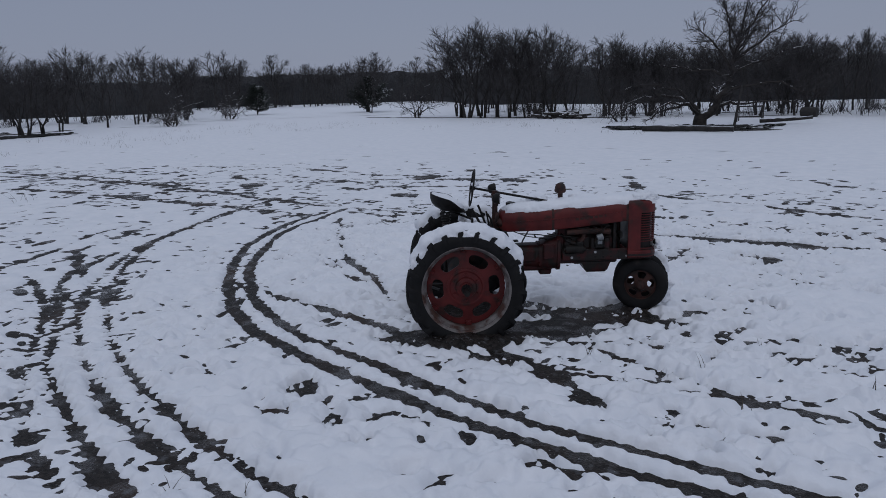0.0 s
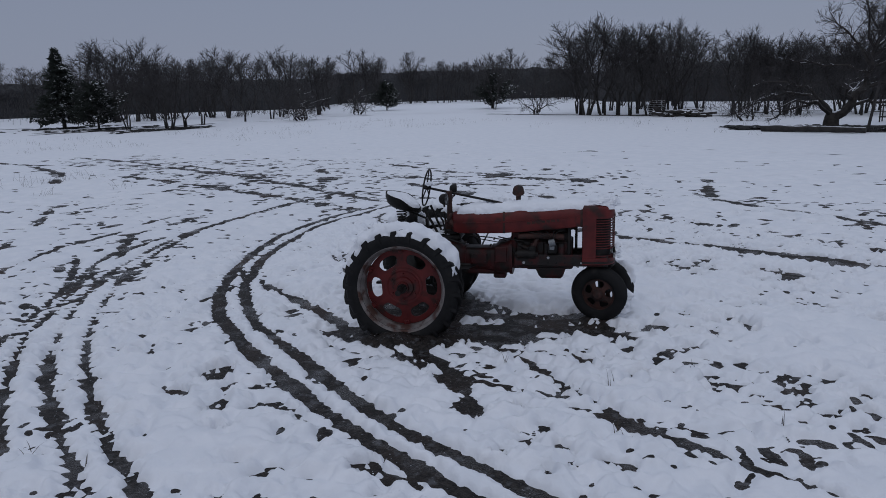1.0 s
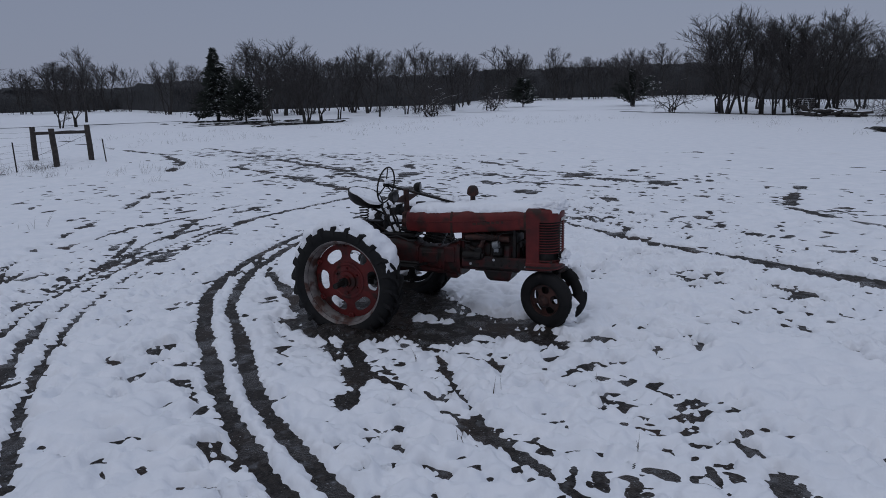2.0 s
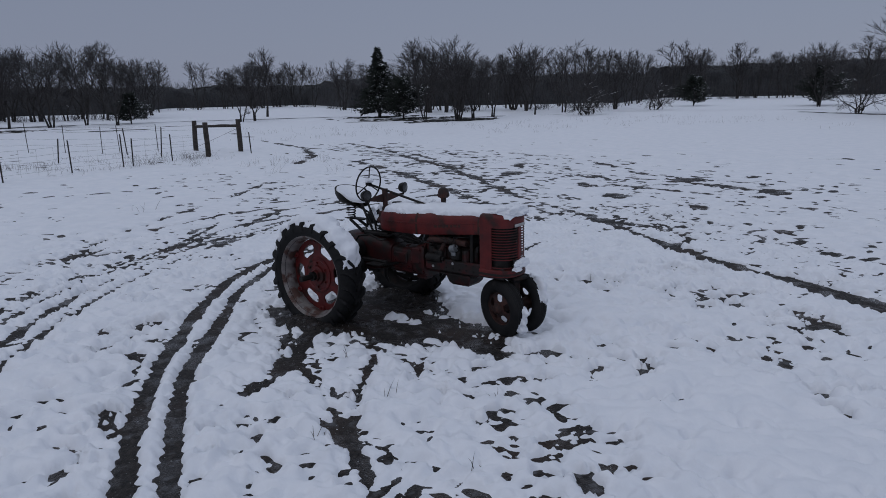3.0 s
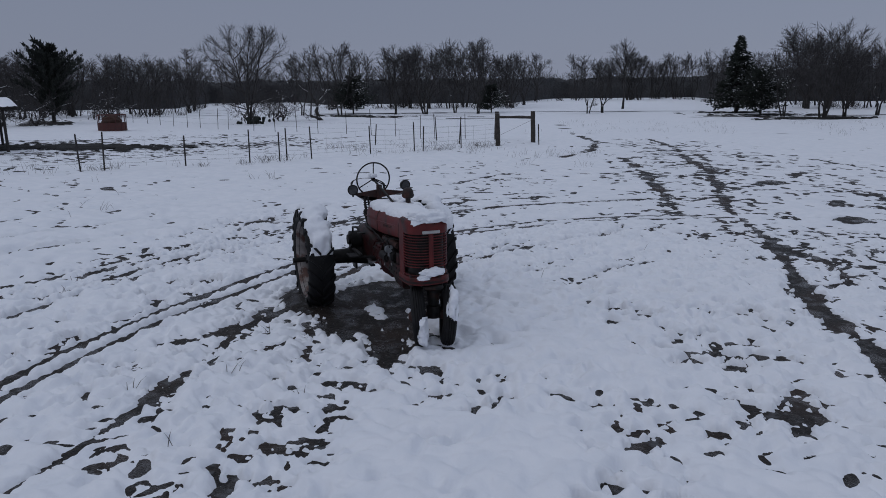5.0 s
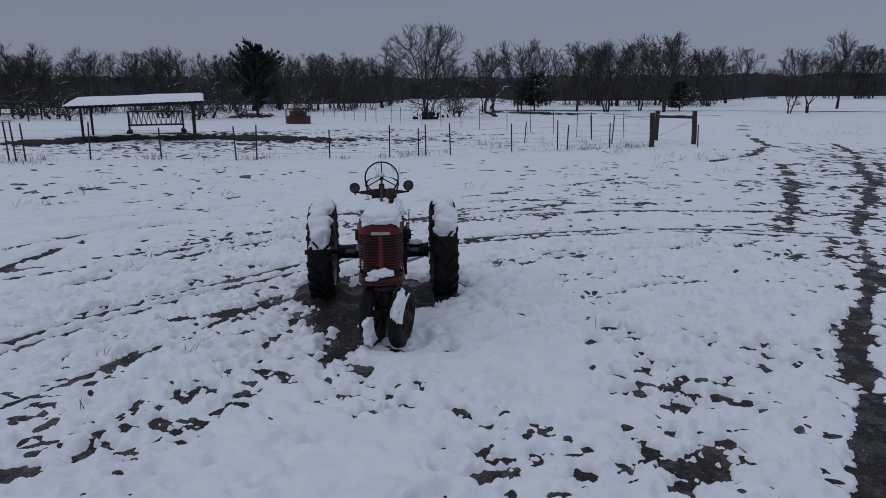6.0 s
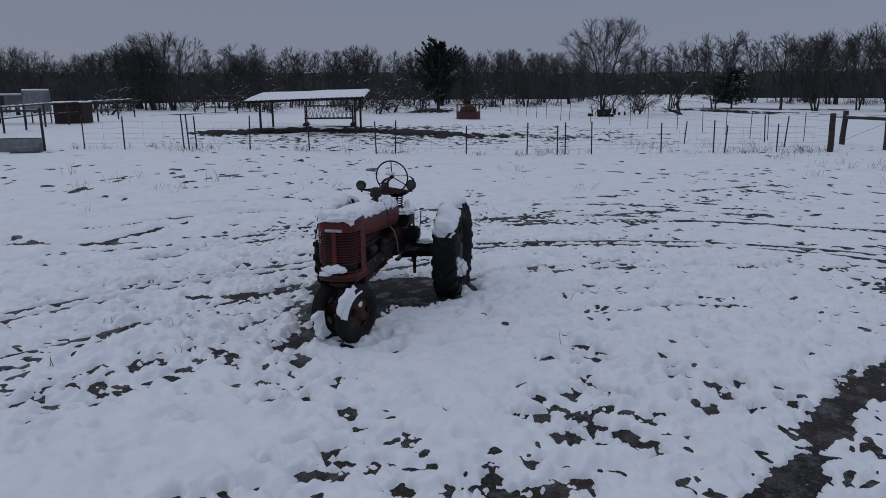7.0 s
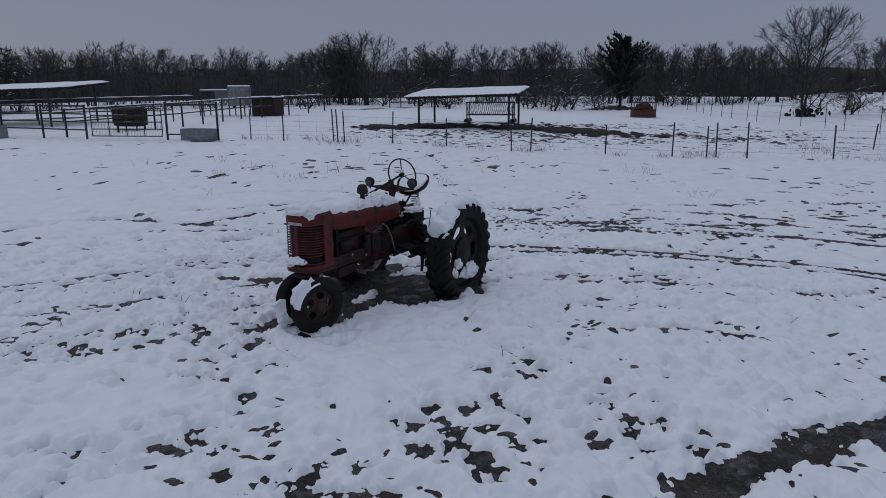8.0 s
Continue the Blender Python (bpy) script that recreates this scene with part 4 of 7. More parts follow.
tube(bm, [(1.70, -0.20, 0.93), (1.70, -0.225, 0.985)], [0.055, 0.045], 14)
part("magneto", bm, IRON, tractor, "dark magneto housing", 40)
bm = bmesh.new()
tube(bm, [(1.665, -0.262, 0.965), (1.735, -0.262, 0.985)], 0.045, 14)
box(bm, (1.70, -0.262, 0.91), (0.06, 0.018, 0.05), 0.006)
part("magneto_cap", bm, GALV, tractor, "pale weathered magneto cap", 40)
for i in range(5):
    bm = bmesh.new()
    x1 = 1.33 + i * 0.14
    tube(bm, [(1.67 + 0.015 * i, -0.26, 0.995), (1.66 + 0.02 * i, -0.285, 1.05 + 0.01 * i), ((1.68 + x1) / 2, -0.27, 1.085 + 0.008 * i), (x1, -0.14, 1.10)], 0.006, 6)
    part("spark_lead", bm, IRON, tractor, "", 60)
bm = bmesh.new()
tube(bm, [(1.28, -0.215, 0.82), (1.50, -0.215, 0.82)], 0.055, 16)
tube(bm, [(1.255, -0.215, 0.82), (1.53, -0.215, 0.82)], 0.03, 12)
part("starter", bm, IRON, tractor, "", 40)
bm = bmesh.new()
tube(bm, [(1.66, 0.20, 0.92), (1.86, 0.20, 0.92)], 0.06, 16)
tube(bm, [(1.87, 0.20, 0.92), (1.89, 0.20, 0.92)], 0.055, 16)
part("generator", bm, IRON, tractor, "", 40)
bm = bmesh.new()
for i in range(4):
    box(bm, (0.105, 0, 0), (0.17, 0.03, 0.07), 0.004, None)
    bmesh.ops.rotate(bm, verts=bm.verts[:], cent=(0, 0, 0), matrix=Matrix.Rotation(math.pi / 2, 3, "Y"))
bmesh.ops.transform(bm, matrix=pose(1.985, 0, 0.98, 0, 0, 90), verts=bm.verts[:])
part("fan", bm, IRON, tractor, "")
bm = bmesh.new()
for s in (-1, 1):
    tube(bm, [(1.975, s * 0.055, 0.80), (1.975, s * 0.075, 1.02)], 0.009, 6)
tube(bm, [(1.99, 0, 1.10), (1.95, 0, 1.115), (1.86, 0, 1.10)], 0.028, 10)
tube(bm, [(1.98, 0.02, 0.68), (1.90, 0.09, 0.70), (1.80, 0.16, 0.78)], 0.028, 10)
part("hose", bm, IRON, tractor, "dark radiator hose and belt", 40)
bm = bmesh.new()
tube(bm, [(1.33, 0.16, 0.84), (1.33, 0.22, 0.84)], 0.075, 16)
tube(bm, [(1.33, 0.215, 0.98), (1.33, 0.215, 0.78)], 0.05, 14)
part("oil_filter", bm, IRON, tractor, "", 40)
bm = bmesh.new()
box(bm, (1.90, 0, 0.94), (0.04, 0.38, 0.50), 0.006)
part("radiator_back", bm, IRON, tractor, "")

# clutch housing, transmission, rear axle
bm = bmesh.new()
loft(bm, [[Vector((x, w * math.copysign(abs(math.cos(a)) ** 0.55, math.cos(a)), z + h * math.copysign(abs(math.sin(a)) ** 0.55, math.sin(a)))) for a in (j * math.tau / 28 for j in range(28))] for x, w, h, z in
     ((1.21, 0.21, 0.21, 0.76), (1.08, 0.21, 0.20, 0.75), (0.97, 0.17, 0.15, 0.72), (0.62, 0.15, 0.14, 0.73), (0.55, 0.19, 0.19, 0.74), (0.28, 0.20, 0.24, 0.74), (-0.12, 0.20, 0.25, 0.72), (-0.20, 0.15, 0.20, 0.72))])
box(bm, (0.85, 0, 0.62), (0.60, 0.24, 0.18), 0.03)
box(bm, (1.05, 0, 0.52), (0.16, 0.16, 0.10), 0.02)
for x, w, h, z in ((1.20, 0.225, 0.225, 0.76), (0.975, 0.185, 0.165, 0.72), (0.615, 0.165, 0.155, 0.73)):
    loft(bm, [[Vector((xx, w * math.copysign(abs(math.cos(a)) ** 0.55, math.cos(a)), z + h * math.copysign(abs(math.sin(a)) ** 0.55, math.sin(a)))) for a in (j * math.tau / 28 for j in range(28))] for xx in (x - 0.018, x + 0.018)])
for s in (-1, 1):
    box(bm, (1.08, s * 0.205, 0.80), (0.15, 0.03, 0.20), 0.012)
    box(bm, (0.80, s * 0.165, 0.74), (0.22, 0.04, 0.14), 0.012)
    for x, z in ((1.02, 0.72), (1.14, 0.72), (1.02, 0.88), (1.14, 0.88), (0.72, 0.70), (0.88, 0.70), (0.72, 0.79), (0.88, 0.79), (1.20, 0.93), (1.20, 0.62), (0.955, 0.92), (0.955, 0.64)):
        tube(bm, [(x, s * 0.16, z), (x, s * 0.232 if x > 0.95 else s * 0.195, z)], 0.012, 6)
part("transmission", bm, GRIMY, tractor, "grimy red clutch housing and gearbox", 35)
bm = bmesh.new()
box(bm, (0.36, 0, 0.99), (0.44, 0.30, 0.06), 0.02)
box(bm, (0.42, 0, 1.05), (0.20, 0.20, 0.08), 0.02)
part("gearbox_cover", bm, IRON, tractor, "")
for s in (-1, 1):
    bm = bmesh.new()
    tube(bm, [(0, s * 0.15, 0.60), (0, s * 0.24, 0.575), (0, s * 0.34, 0.545), (0, s * 0.60, 0.545), (0, s * 0.64, 0.545)], [0.20, 0.165, 0.105, 0.095, 0.12], 18)
    part("axle_housing", bm, IRON, tractor, "dark cast rear axle housing", 40)
    bm = bmesh.new()
    tube(bm, [(0.14, s * 0.22, 0.80), (0.14, s * 0.36, 0.80)], 0.115, 18)
    tube(bm, [(0.14, s * 0.36, 0.80), (0.14, s * 0.39, 0.80)], 0.07, 12)
    part("brake_drum", bm, IRON, tractor, "", 40)
    bm = bmesh.new()
    tube(bm, [(0.18, s * 0.32, 0.92), (0.26, s * 0.34, 0.99), (0.44, s * 0.33, 1.02), (0.60, s * 0.32, 0.97)], 0.013, 8)
    box(bm, (0.63, s * 0.32, 0.975), (0.09, 0.09, 0.014), 0.005)
    part("brake_pedal", bm, IRON, tractor, "", 40)
bm = bmesh.new()
box(bm, (0.52, -0.35, 0.70), (0.42, 0.05, 0.04), 0.01)
box(bm, (0.62, -0.42, 0.685), (0.22, 0.16, 0.02), 0.006)
tube(bm, [(0.75, -0.16, 0.66), (0.70, -0.38, 0.68)], 0.018, 8)
part("foot_step", bm, IRON, tractor, "", 30)
bm = bmesh.new()
box(bm, (0.62, 0.40, 0.685), (0.22, 0.16, 0.02), 0.006)
tube(bm, [(0.75, 0.16, 0.66), (0.70, 0.36, 0.68)], 0.018, 8)
box(bm, (0.62, 0.33, 0.70), (0.26, 0.04, 0.04), 0.008)
part("foot_step", bm, IRON, tractor, "", 30)
bm = bmesh.new()
box(bm, (-0.30, 0, 0.36), (0.55, 0.07, 0.03), 0.006)
tube(bm, [(-0.30, -0.30, 0.37), (-0.52, 0, 0.37), (-0.30, 0.30, 0.37)], 0.018, 8)
box(bm, (-0.05, -0.25, 0.42), (0.16, 0.03, 0.14), 0.006)
box(bm, (-0.05, 0.25, 0.42), (0.16, 0.03, 0.14), 0.006)
part("drawbar", bm, IRON, tractor, "", 40)
bm = bmesh.new()
tube(bm, [(-0.18, 0.0, 0.62), (-0.30, 0, 0.62)], 0.05, 14)
box(bm, (-0.22, 0, 0.62), (0.06, 0.22, 0.18), 0.02)
part("power_takeoff", bm, IRON, tractor, "", 40)
bm = bmesh.new()
tube(bm, [(0.10, 0.30, 0.46), (0.10, 0.30, 0.30), (0.14, 0.31, 0.22)], [0.03, 0.024, 0.02], 8)
box(bm, (0.10, 0.30, 0.50), (0.10, 0.08, 0.12), 0.01)
part("implement_bracket", bm, IRON, tractor, "", 40)
bm = bmesh.new()
box(bm, (0.16, 0.20, 1.02), (0.30, 0.18, 0.17), 0.012)
part("tool_box", bm, IRON, tractor, "dark battered tool box")
# left side pipe running down beside the platform
bm = bmesh.new()
tube(bm, [(0.95, 0.20, 1.06), (0.88, 0.23, 1.00), (0.80, 0.245, 0.85), (0.74, 0.25, 0.66), (0.66, 0.25, 0.62), (0.30, 0.25, 0.64)], 0.010, 8)
part("control_rod", bm, GALV, tractor, "pale bent control rod", 60)
bm = bmesh.new()
tube(bm, [(1.05, -0.21, 1.03), (1.20, -0.215, 1.00), (1.36, -0.22, 0.98)], 0.008, 6)
tube(bm, [(0.70, -0.20, 1.04), (0.95, -0.205, 1.02), (1.15, -0.21, 0.985)], 0.007, 6)
tube(bm, [(0.62, -0.18, 1.07), (0.80, -0.19, 1.00), (1.05, -0.2, 0.96)], 0.006, 6)
part("linkage_rod", bm, IRON, tractor, "", 60)

# steering: support post, gear shaft, wheel
bm = bmesh.new()
tube(bm, [(0.42, 0, 1.05), (0.42, 0, 1.47)], [0.045, 0.030], 12)
tube(bm, [(0.42, 0, 1.43), (0.42, 0, 1.56)], 0.038, 14)
box(bm, (0.42, 0, 1.12), (0.12, 0.12, 0.16), 0.02)
part("steering_post", bm, RUST, tractor, "rusty steering support post", 40)
bm = bmesh.new()
tube(bm, [(0.13, 0, 1.605), (0.42, 0, 1.545), (1.10, 0, 1.405), (1.3, 0, 1.365)], 0.015, 10)
part("steering_shaft", bm, IRON, tractor, "", 40)
SW = pose(0.135, 0, 1.603, 0, 9, 0)
bm = bmesh.new()
tube_pts = [Vector((0, 0.228 * math.cos(i * math.tau / 40), 0.228 * math.sin(i * math.tau / 40))) for i in range(40)]
rings_l = []
for i, p in enumerate(tube_pts):
    d = p.normalized()
    rings_l.append(ring(bm, [p + 0.0105 * (math.cos(j * math.tau / 8) * d + math.sin(j * math.tau / 8) * Vector((1, 0, 0))) for j in range(8)]))
for a, b in zip(rings_l, rings_l[1:] + rings_l[:1]):
    bridge(bm, a, b)
for i in range(3):
    a = math.pi / 2 + i * math.tau / 3
    tube(bm, [(0.0, 0, 0), (0.0, 0.12 * math.cos(a), 0.12 * math.sin(a)), (0, 0.226 * math.cos(a), 0.226 * math.sin(a))], 0.008, 8)
tube(bm, [(-0.03, 0, 0), (0.04, 0, 0)], 0.026, 14)
part("steering_wheel", bm, IRON, tractor, "thin dark three-spoke steering wheel", 60, SW)
# lamp bar: a plate tapering to both ends
bm = bmesh.new()
for s in (-1, 1):
    loft(bm, [[Vector((0.405 + e, s * y, z)) for e, z in ((0, zt), (0.012, zt), (0.012, zb), (0, zb))] for y, zt, zb in ((0.0, 1.50, 1.385), (0.10, 1.49, 1.40), (0.30, 1.462, 1.435), (0.37, 1.462, 1.44))])
part("lamp_bar", bm, RUST, tractor, "rusty red lamp bar")
for s in (-1, 1):
    bm = bmesh.new()
    prof = [(0.001, -0.062), (0.03, -0.058), (0.052, -0.042), (0.064, -0.015), (0.066, 0.012), (0.070, 0.018), (0.070, 0.03), (0.058, 0.032)]
    lathe(bm, prof + [(0.001, 0.02)], 24, close=False)
    lamp = part("headlamp", bm, IRON, tractor, "round dark headlamp", 40, pose(0.42, s * 0.355, 1.525 + 0.012 * s, 0, 0, -90) @ pose(0, 0, 0, 0, 0, 12 * s))
    bm = bmesh.new()
    lathe(bm, [(0.001, 0.038), (0.03, 0.036), (0.058, 0.031), (0.058, 0.025), (0.001, 0.025)], 24, close=False)
    part("lens", bm, GLASS, lamp, "dusty lamp lens", 40)
    bm = bmesh.new()
    tube(bm, [(0, 0, -0.055), (0, 0, -0.095)], 0.012, 8)
    part("bracket", bm, IRON, lamp, "")

# air cleaner stack with its round cap
bm = bmesh.new()
tube(bm, [(1.27, 0.125, 1.36), (1.27, 0.125, 1.50)], 0.032, 14)
lathe_b = [(0.001, 0.12), (0.030, 0.118), (0.052, 0.105), (0.066, 0.075), (0.069, 0.055), (0.069, 0.012), (0.060, 0.0), (0.034, -0.012), (0.001, -0.012)]
rs = [ring(bm, [Vector((1.27 + r * math.cos(a), 0.125 + r * math.sin(a), 1.495 + h)) for a in (i * math.tau / 24 for i in range(24))]) for r, h in lathe_b]
for a, b in zip(rs, rs[1:]):
    bridge(bm, a, b)
part("air_cleaner_stack", bm, RUST, tractor, "rusty round air cleaner cap", 40)
for i in range(10):
    a = i * math.tau / 10
    bm = bmesh.new()
    box(bm, (1.27 + 0.068 * math.cos(a), 0.125 + 0.068 * math.sin(a), 1.522), (0.012, 0.012, 0.03), 0.003)
    part("air_cleaner_rib", bm, RUST, tractor, "")

# seat: sheet pan with raised back rim on a coil spring
SEAT = pose(-0.20, 0, 1.345, 0, 16, 0)
bm = bmesh.new()
secs_t, secs_b = [], []
KS = 40
for f, dz in ((0.05, 0.0), (0.35, 0.004), (0.62, 0.02), (0.80, 0.05), (0.93, 0.10), (1.0, 0.155), (1.035, 0.157), (1.03, 0.145), (0.97, 0.09), (0.82, 0.035), (0.62, 0.005), (0.35, -0.012), (0.05, -0.015)):
    r = []
    for i in range(KS):
        a = i * math.tau / KS
        c, s = math.cos(a), math.sin(a)
        front = max(0, c)
        x = (0.245 if c > 0 else 0.235) * c * f
        y = 0.235 * s * f
        r.append(Vector((x, y, dz * (1 - 0.82 * front ** 1.3))))
    secs_t.append(r)
loft(bm, secs_t)
seat = part("seat", bm, IRON, tractor, "dark sheet metal pan seat with raised back", 50, SEAT)
bm = bmesh.new()
pts = []
for i in range(73):
    a = i * math.tau / 13.0
    k = i / 72
    rr = 0.046 + 0.022 * k
    pts.append((-0.20 + rr * math.cos(a), rr * math.sin(a), 1.145 + 0.19 * k))
tube(bm, pts, 0.008, 6)
part("seat_spring", bm, IRON, tractor, "dark coil spring under the seat", 60)
bm = bmesh.new()
box(bm, (-0.10, 0, 1.13), (0.30, 0.10, 0.02), 0.006)
tube(bm, [(-0.17, 0.06, 1.12), (0.08, 0.08, 0.98)], 0.02, 8)
tube(bm, [(-0.17, -0.06, 1.12), (0.08, -0.08, 0.98)], 0.02, 8)
tube(bm, [(0.12, 0.05, 1.20), (-0.14, 0.0, 1.32)], 0.014, 8)
box(bm, (0.13, 0, 1.10), (0.03, 0.12, 0.24), 0.008)
part("seat_support", bm, IRON, tractor, "", 40)
bm = bmesh.new()
tube(bm, [(0.30, -0.12, 1.02), (0.18, -0.13, 1.25), (0.12, -0.13, 1.36)], 0.016, 8)
tube(bm, [(0.34, -0.06, 1.02), (0.24, -0.10, 1.30), (0.20, -0.11, 1.40)], 0.014, 8)
tube(bm, [(0.36, 0.10, 1.05), (0.32, 0.13, 1.28)], 0.011, 8)
tube(bm, [(0.40, -0.16, 1.02), (0.36, -0.17, 1.22), (0.31, -0.18, 1.30)], 0.012, 8)
part("gear_lever", bm, IRON, tractor, "dark control levers", 40)
bm = bmesh.new()
tube(bm, [(0.02, 0.36, 0.80), (-0.02, 0.37, 1.00), (-0.04, 0.37, 1.10)], 0.008, 6)
tube(bm, [(-0.04, 0.345, 1.12), (-0.04, 0.395, 1.12)], 0.008, 6)
part("hand_lever", bm, IRON, tractor, "", 40)
for s in (-1, 1):
    bm = bmesh.new()
    tube(bm, [(0.56, s * 0.10, 1.06), (0.56, s * 0.10, 1.10)], 0.02, 8)
    tube(bm, [(0.50, s * 0.14, 1.16), (0.44, s * 0.14, 1.20)], 0.045, 14)
    part("gauge", bm, RUST, tractor, "", 40)
bm = bmesh.new()
box(bm, (0.44, -0.02, 1.22), (0.05, 0.26, 0.14), 0.02)
part("instrument_panel", bm, RUST, tractor, "rusty instrument panel", 40)


# ---- snow lying on the tractor ----
def snow_shell(name, fn, nu, nv, thick, lu, lv, rag, seed, label, fall=0.035, m=None, clumpy=1.0):
    """Snow laid on the surface fn(u, v) -> point, outward: thick in the middle, with a ragged edge that dips under the surface."""
    U, V = np.meshgrid(np.linspace(0, 1, nu), np.linspace(0, 1, nv), indexing="ij")
    P = np.zeros((nu, nv, 3))
    O = np.zeros((nu, nv, 3))
    for i in range(nu):
        for j in range(nv):
            p, o = fn(U[i, j], V[i, j])
            P[i, j], O[i, j] = p, Vector(o).normalized()
    a, b = U * lu, V * lv
    n = (vnoise(a / 0.11 + seed, b / 0.11, seed) - 0.5) * rag * 1.3 + (vnoise(a / 0.045, b / 0.045 + seed, seed + 1) - 0.5) * rag * 0.5
    d = np.minimum(np.minimum(a, lu - a), np.minimum(b, lv - b)) - rag * 0.55 + n
    h = np.where(d > 0, thick * (1 - np.exp(-np.maximum(d, 0) / fall)), np.maximum(d * 0.5, -0.02))
    h = h * (0.85 + 0.3 * vnoise(a / 0.3, b / 0.2, seed + 2)) - 0.006
    h += ((vnoise(a / 0.14, b / 0.14, seed + 7) - 0.5) * 0.04 + (vnoise(a / 0.07, b / 0.07, seed + 3) - 0.5) * 0.03 + (vnoise(a / 0.03, b / 0.03, seed + 4) - 0.5) * 0.016) * (h > 0.01) * clumpy
    Q = P + O * h[..., None]
    ob = new(name, grid_mesh(name, Q, SNOW))
    ob.matrix_basis = (m or Matrix())
    return tagged(ob, label, "snow")


TM = pose(AXLE[0], AXLE[1], 0, 0, 0, HEADING)


def hood_at(x):
    tab = TANK + HOOD + [(2.10, 0.243, 1.420, 1.2), (2.30, 0.240, 1.420, 1.2), (2.38, 0.238, 1.430, 1.2), (2.43, 0.23, 1.425, 1.2), (2.445, 0.225, 1.405, 1.2), (2.452, 0.215, 1.38, 1.18), (2.455, 0.21, 1.365, 1.16)]
    for a, b in zip(tab, tab[1:]):
        if x <= b[0]:
            k = max(0, (x - a[0]) / (b[0] - a[0]))
            return [a[i] + (b[i] - a[i]) * k for i in (1, 2, 3)]
    return list(tab[-1][1:])


def hood_snow(u, v):
    x = 0.50 + 1.94 * u
    w, t, b = hood_at(x)
    a = radians(34) + radians(124) * v
    zm = b + (t - b) * 0.45
    c, sn = math.cos(a), math.sin(a)
    y = -w * math.copysign(abs(c) ** (2 / 3), c)
    z = zm + (t - zm) * abs(sn) ** (2 / 3)
    return (x, y, z), (0.5 * max(0, (x - 2.36) / 0.08), -c * 0.5, 0.35 + sn)


snow_shell("snow_drift", hood_snow, 170, 70, 0.062, 2.04, 0.56, 0.05, 11, "thick white snow along the tractor hood", 0.05, TM, 0.45)


def tyre_snow(side, a0, a1, out=0.0):
    def fn(u, v):
        a = a0 + (a1 - a0) * u
        t = (v - 0.5) * math.pi * 0.82
        y = 0.175 * math.sin(t)
        r = 0.585 + 0.118 * abs(math.cos(t)) ** 0.55 if abs(t) < math.pi / 2 else 0.585 - 0.25 * (abs(t) - math.pi / 2)
        d = (math.cos(a) * math.cos(t), math.sin(t) * 0.9, math.sin(a) * max(0.1, math.cos(t)) + 0.25)
        return (r * math.cos(a), side * 0.85 + y, 0.545 + r * math.sin(a)), d
    return fn


snow_shell("snow_drift", tyre_snow(-1, radians(16), radians(160)), 90, 36, 0.085, 1.78, 0.38, 0.09, 21, "white snow capping the rear tyre", 0.05, TM)
snow_shell("snow_drift", tyre_snow(1, radians(28), radians(150)), 80, 36, 0.085, 1.5, 0.38, 0.09, 31, "white snow capping the rear tyre", 0.05, TM)


def front_snow(side, a0, a1, y_off, half):
    wheel_tilt = pose(-0.02, side * 0.165, 0.315, -4 * side, 0, 0)

    def fn(u, v):
        a = a0 + (a1 - a0) * u
        y = y_off + (v - 0.5) * 2 * half
        r = 0.35 - 1.1 * max(0, abs(y) - 0.06)
        d = Vector((math.cos(a), (v - 0.5) * 0.7, math.sin(a)))
        m = STEER @ wheel_tilt
        return m @ Vector((r * math.cos(a), y, r * math.sin(a))), m.to_3x3() @ d
    return fn


snow_shell("snow_slab", front_snow(-1, radians(-50), radians(14), 0.03, 0.07), 60, 34, 0.065, 0.44, 0.16, 0.08, 41, "white snow packed on the front tyre", 0.03, TM, 1.7)
snow_shell("snow_slab", front_snow(1, radians(5), radians(88), 0.02, 0.075), 60, 34, 0.065, 0.54, 0.17, 0.08, 51, "white snow packed on the front tyre", 0.03, TM, 1.7)


def seat_snow(u, v):
    a, f = v * math.tau, 0.97 * u ** 0.75
    c, s = math.cos(a), math.sin(a)
    x, y = 0.23 * c * f - 0.005, 0.225 * s * f
    return SEAT @ Vector((x, y, 0.075 + 0.075 * (f ** 2) * (1 - 0.9 * max(0, c)))), (0, 0, 1)


def seat_shell():
    n, k = 18, 44
    P = np.zeros((n, k + 1, 3))
    for i in range(n):
        for j in range(k + 1):
            u = i / (n - 1)
            p, _ = seat_snow(max(u, 0.01), j / k)
            bump_h = 0.045 * math.sqrt(max(0.0, 1 - u ** 3)) + 0.008 * noise.noise(Vector((p.x * 14, p.y * 14, 3))) - 0.02 * (u > 0.97)
            P[i, j] = (p.x, p.y, p.z + bump_h)
    ob = new("snow_filling", grid_mesh("snow_filling", P, SNOW))
    ob.matrix_basis = TM
    tagged(ob, "white snow filling the pan seat", "snow")


seat_shell()


def clump(name, c, r, label, seed=0, m=TM):
    """A lump of snow, flattened and uneven."""
    bm2 = bmesh.new()
    bmesh.ops.create_icosphere(bm2, subdivisions=4, radius=1)
    for v in bm2.verts:
        k = 1 + 0.42 * noise.noise(v.co * 1.9 + Vector((seed, 0, 0))) + 0.22 * noise.noise(v.co * 4.5 + Vector((0, seed, 0))) + 0.09 * noise.noise(v.co * 10 + Vector((0, 0, seed)))
        v.co = Vector((v.co.x * r[0] * k, v.co.y * r[1] * k, v.co.z * r[2] * k * (1 if v.co.z > 0 else 0.5)))
    ob = part(name, bm2, SNOW, None, label, 80, m @ pose(*c))
    return tagged(ob, label, "snow")


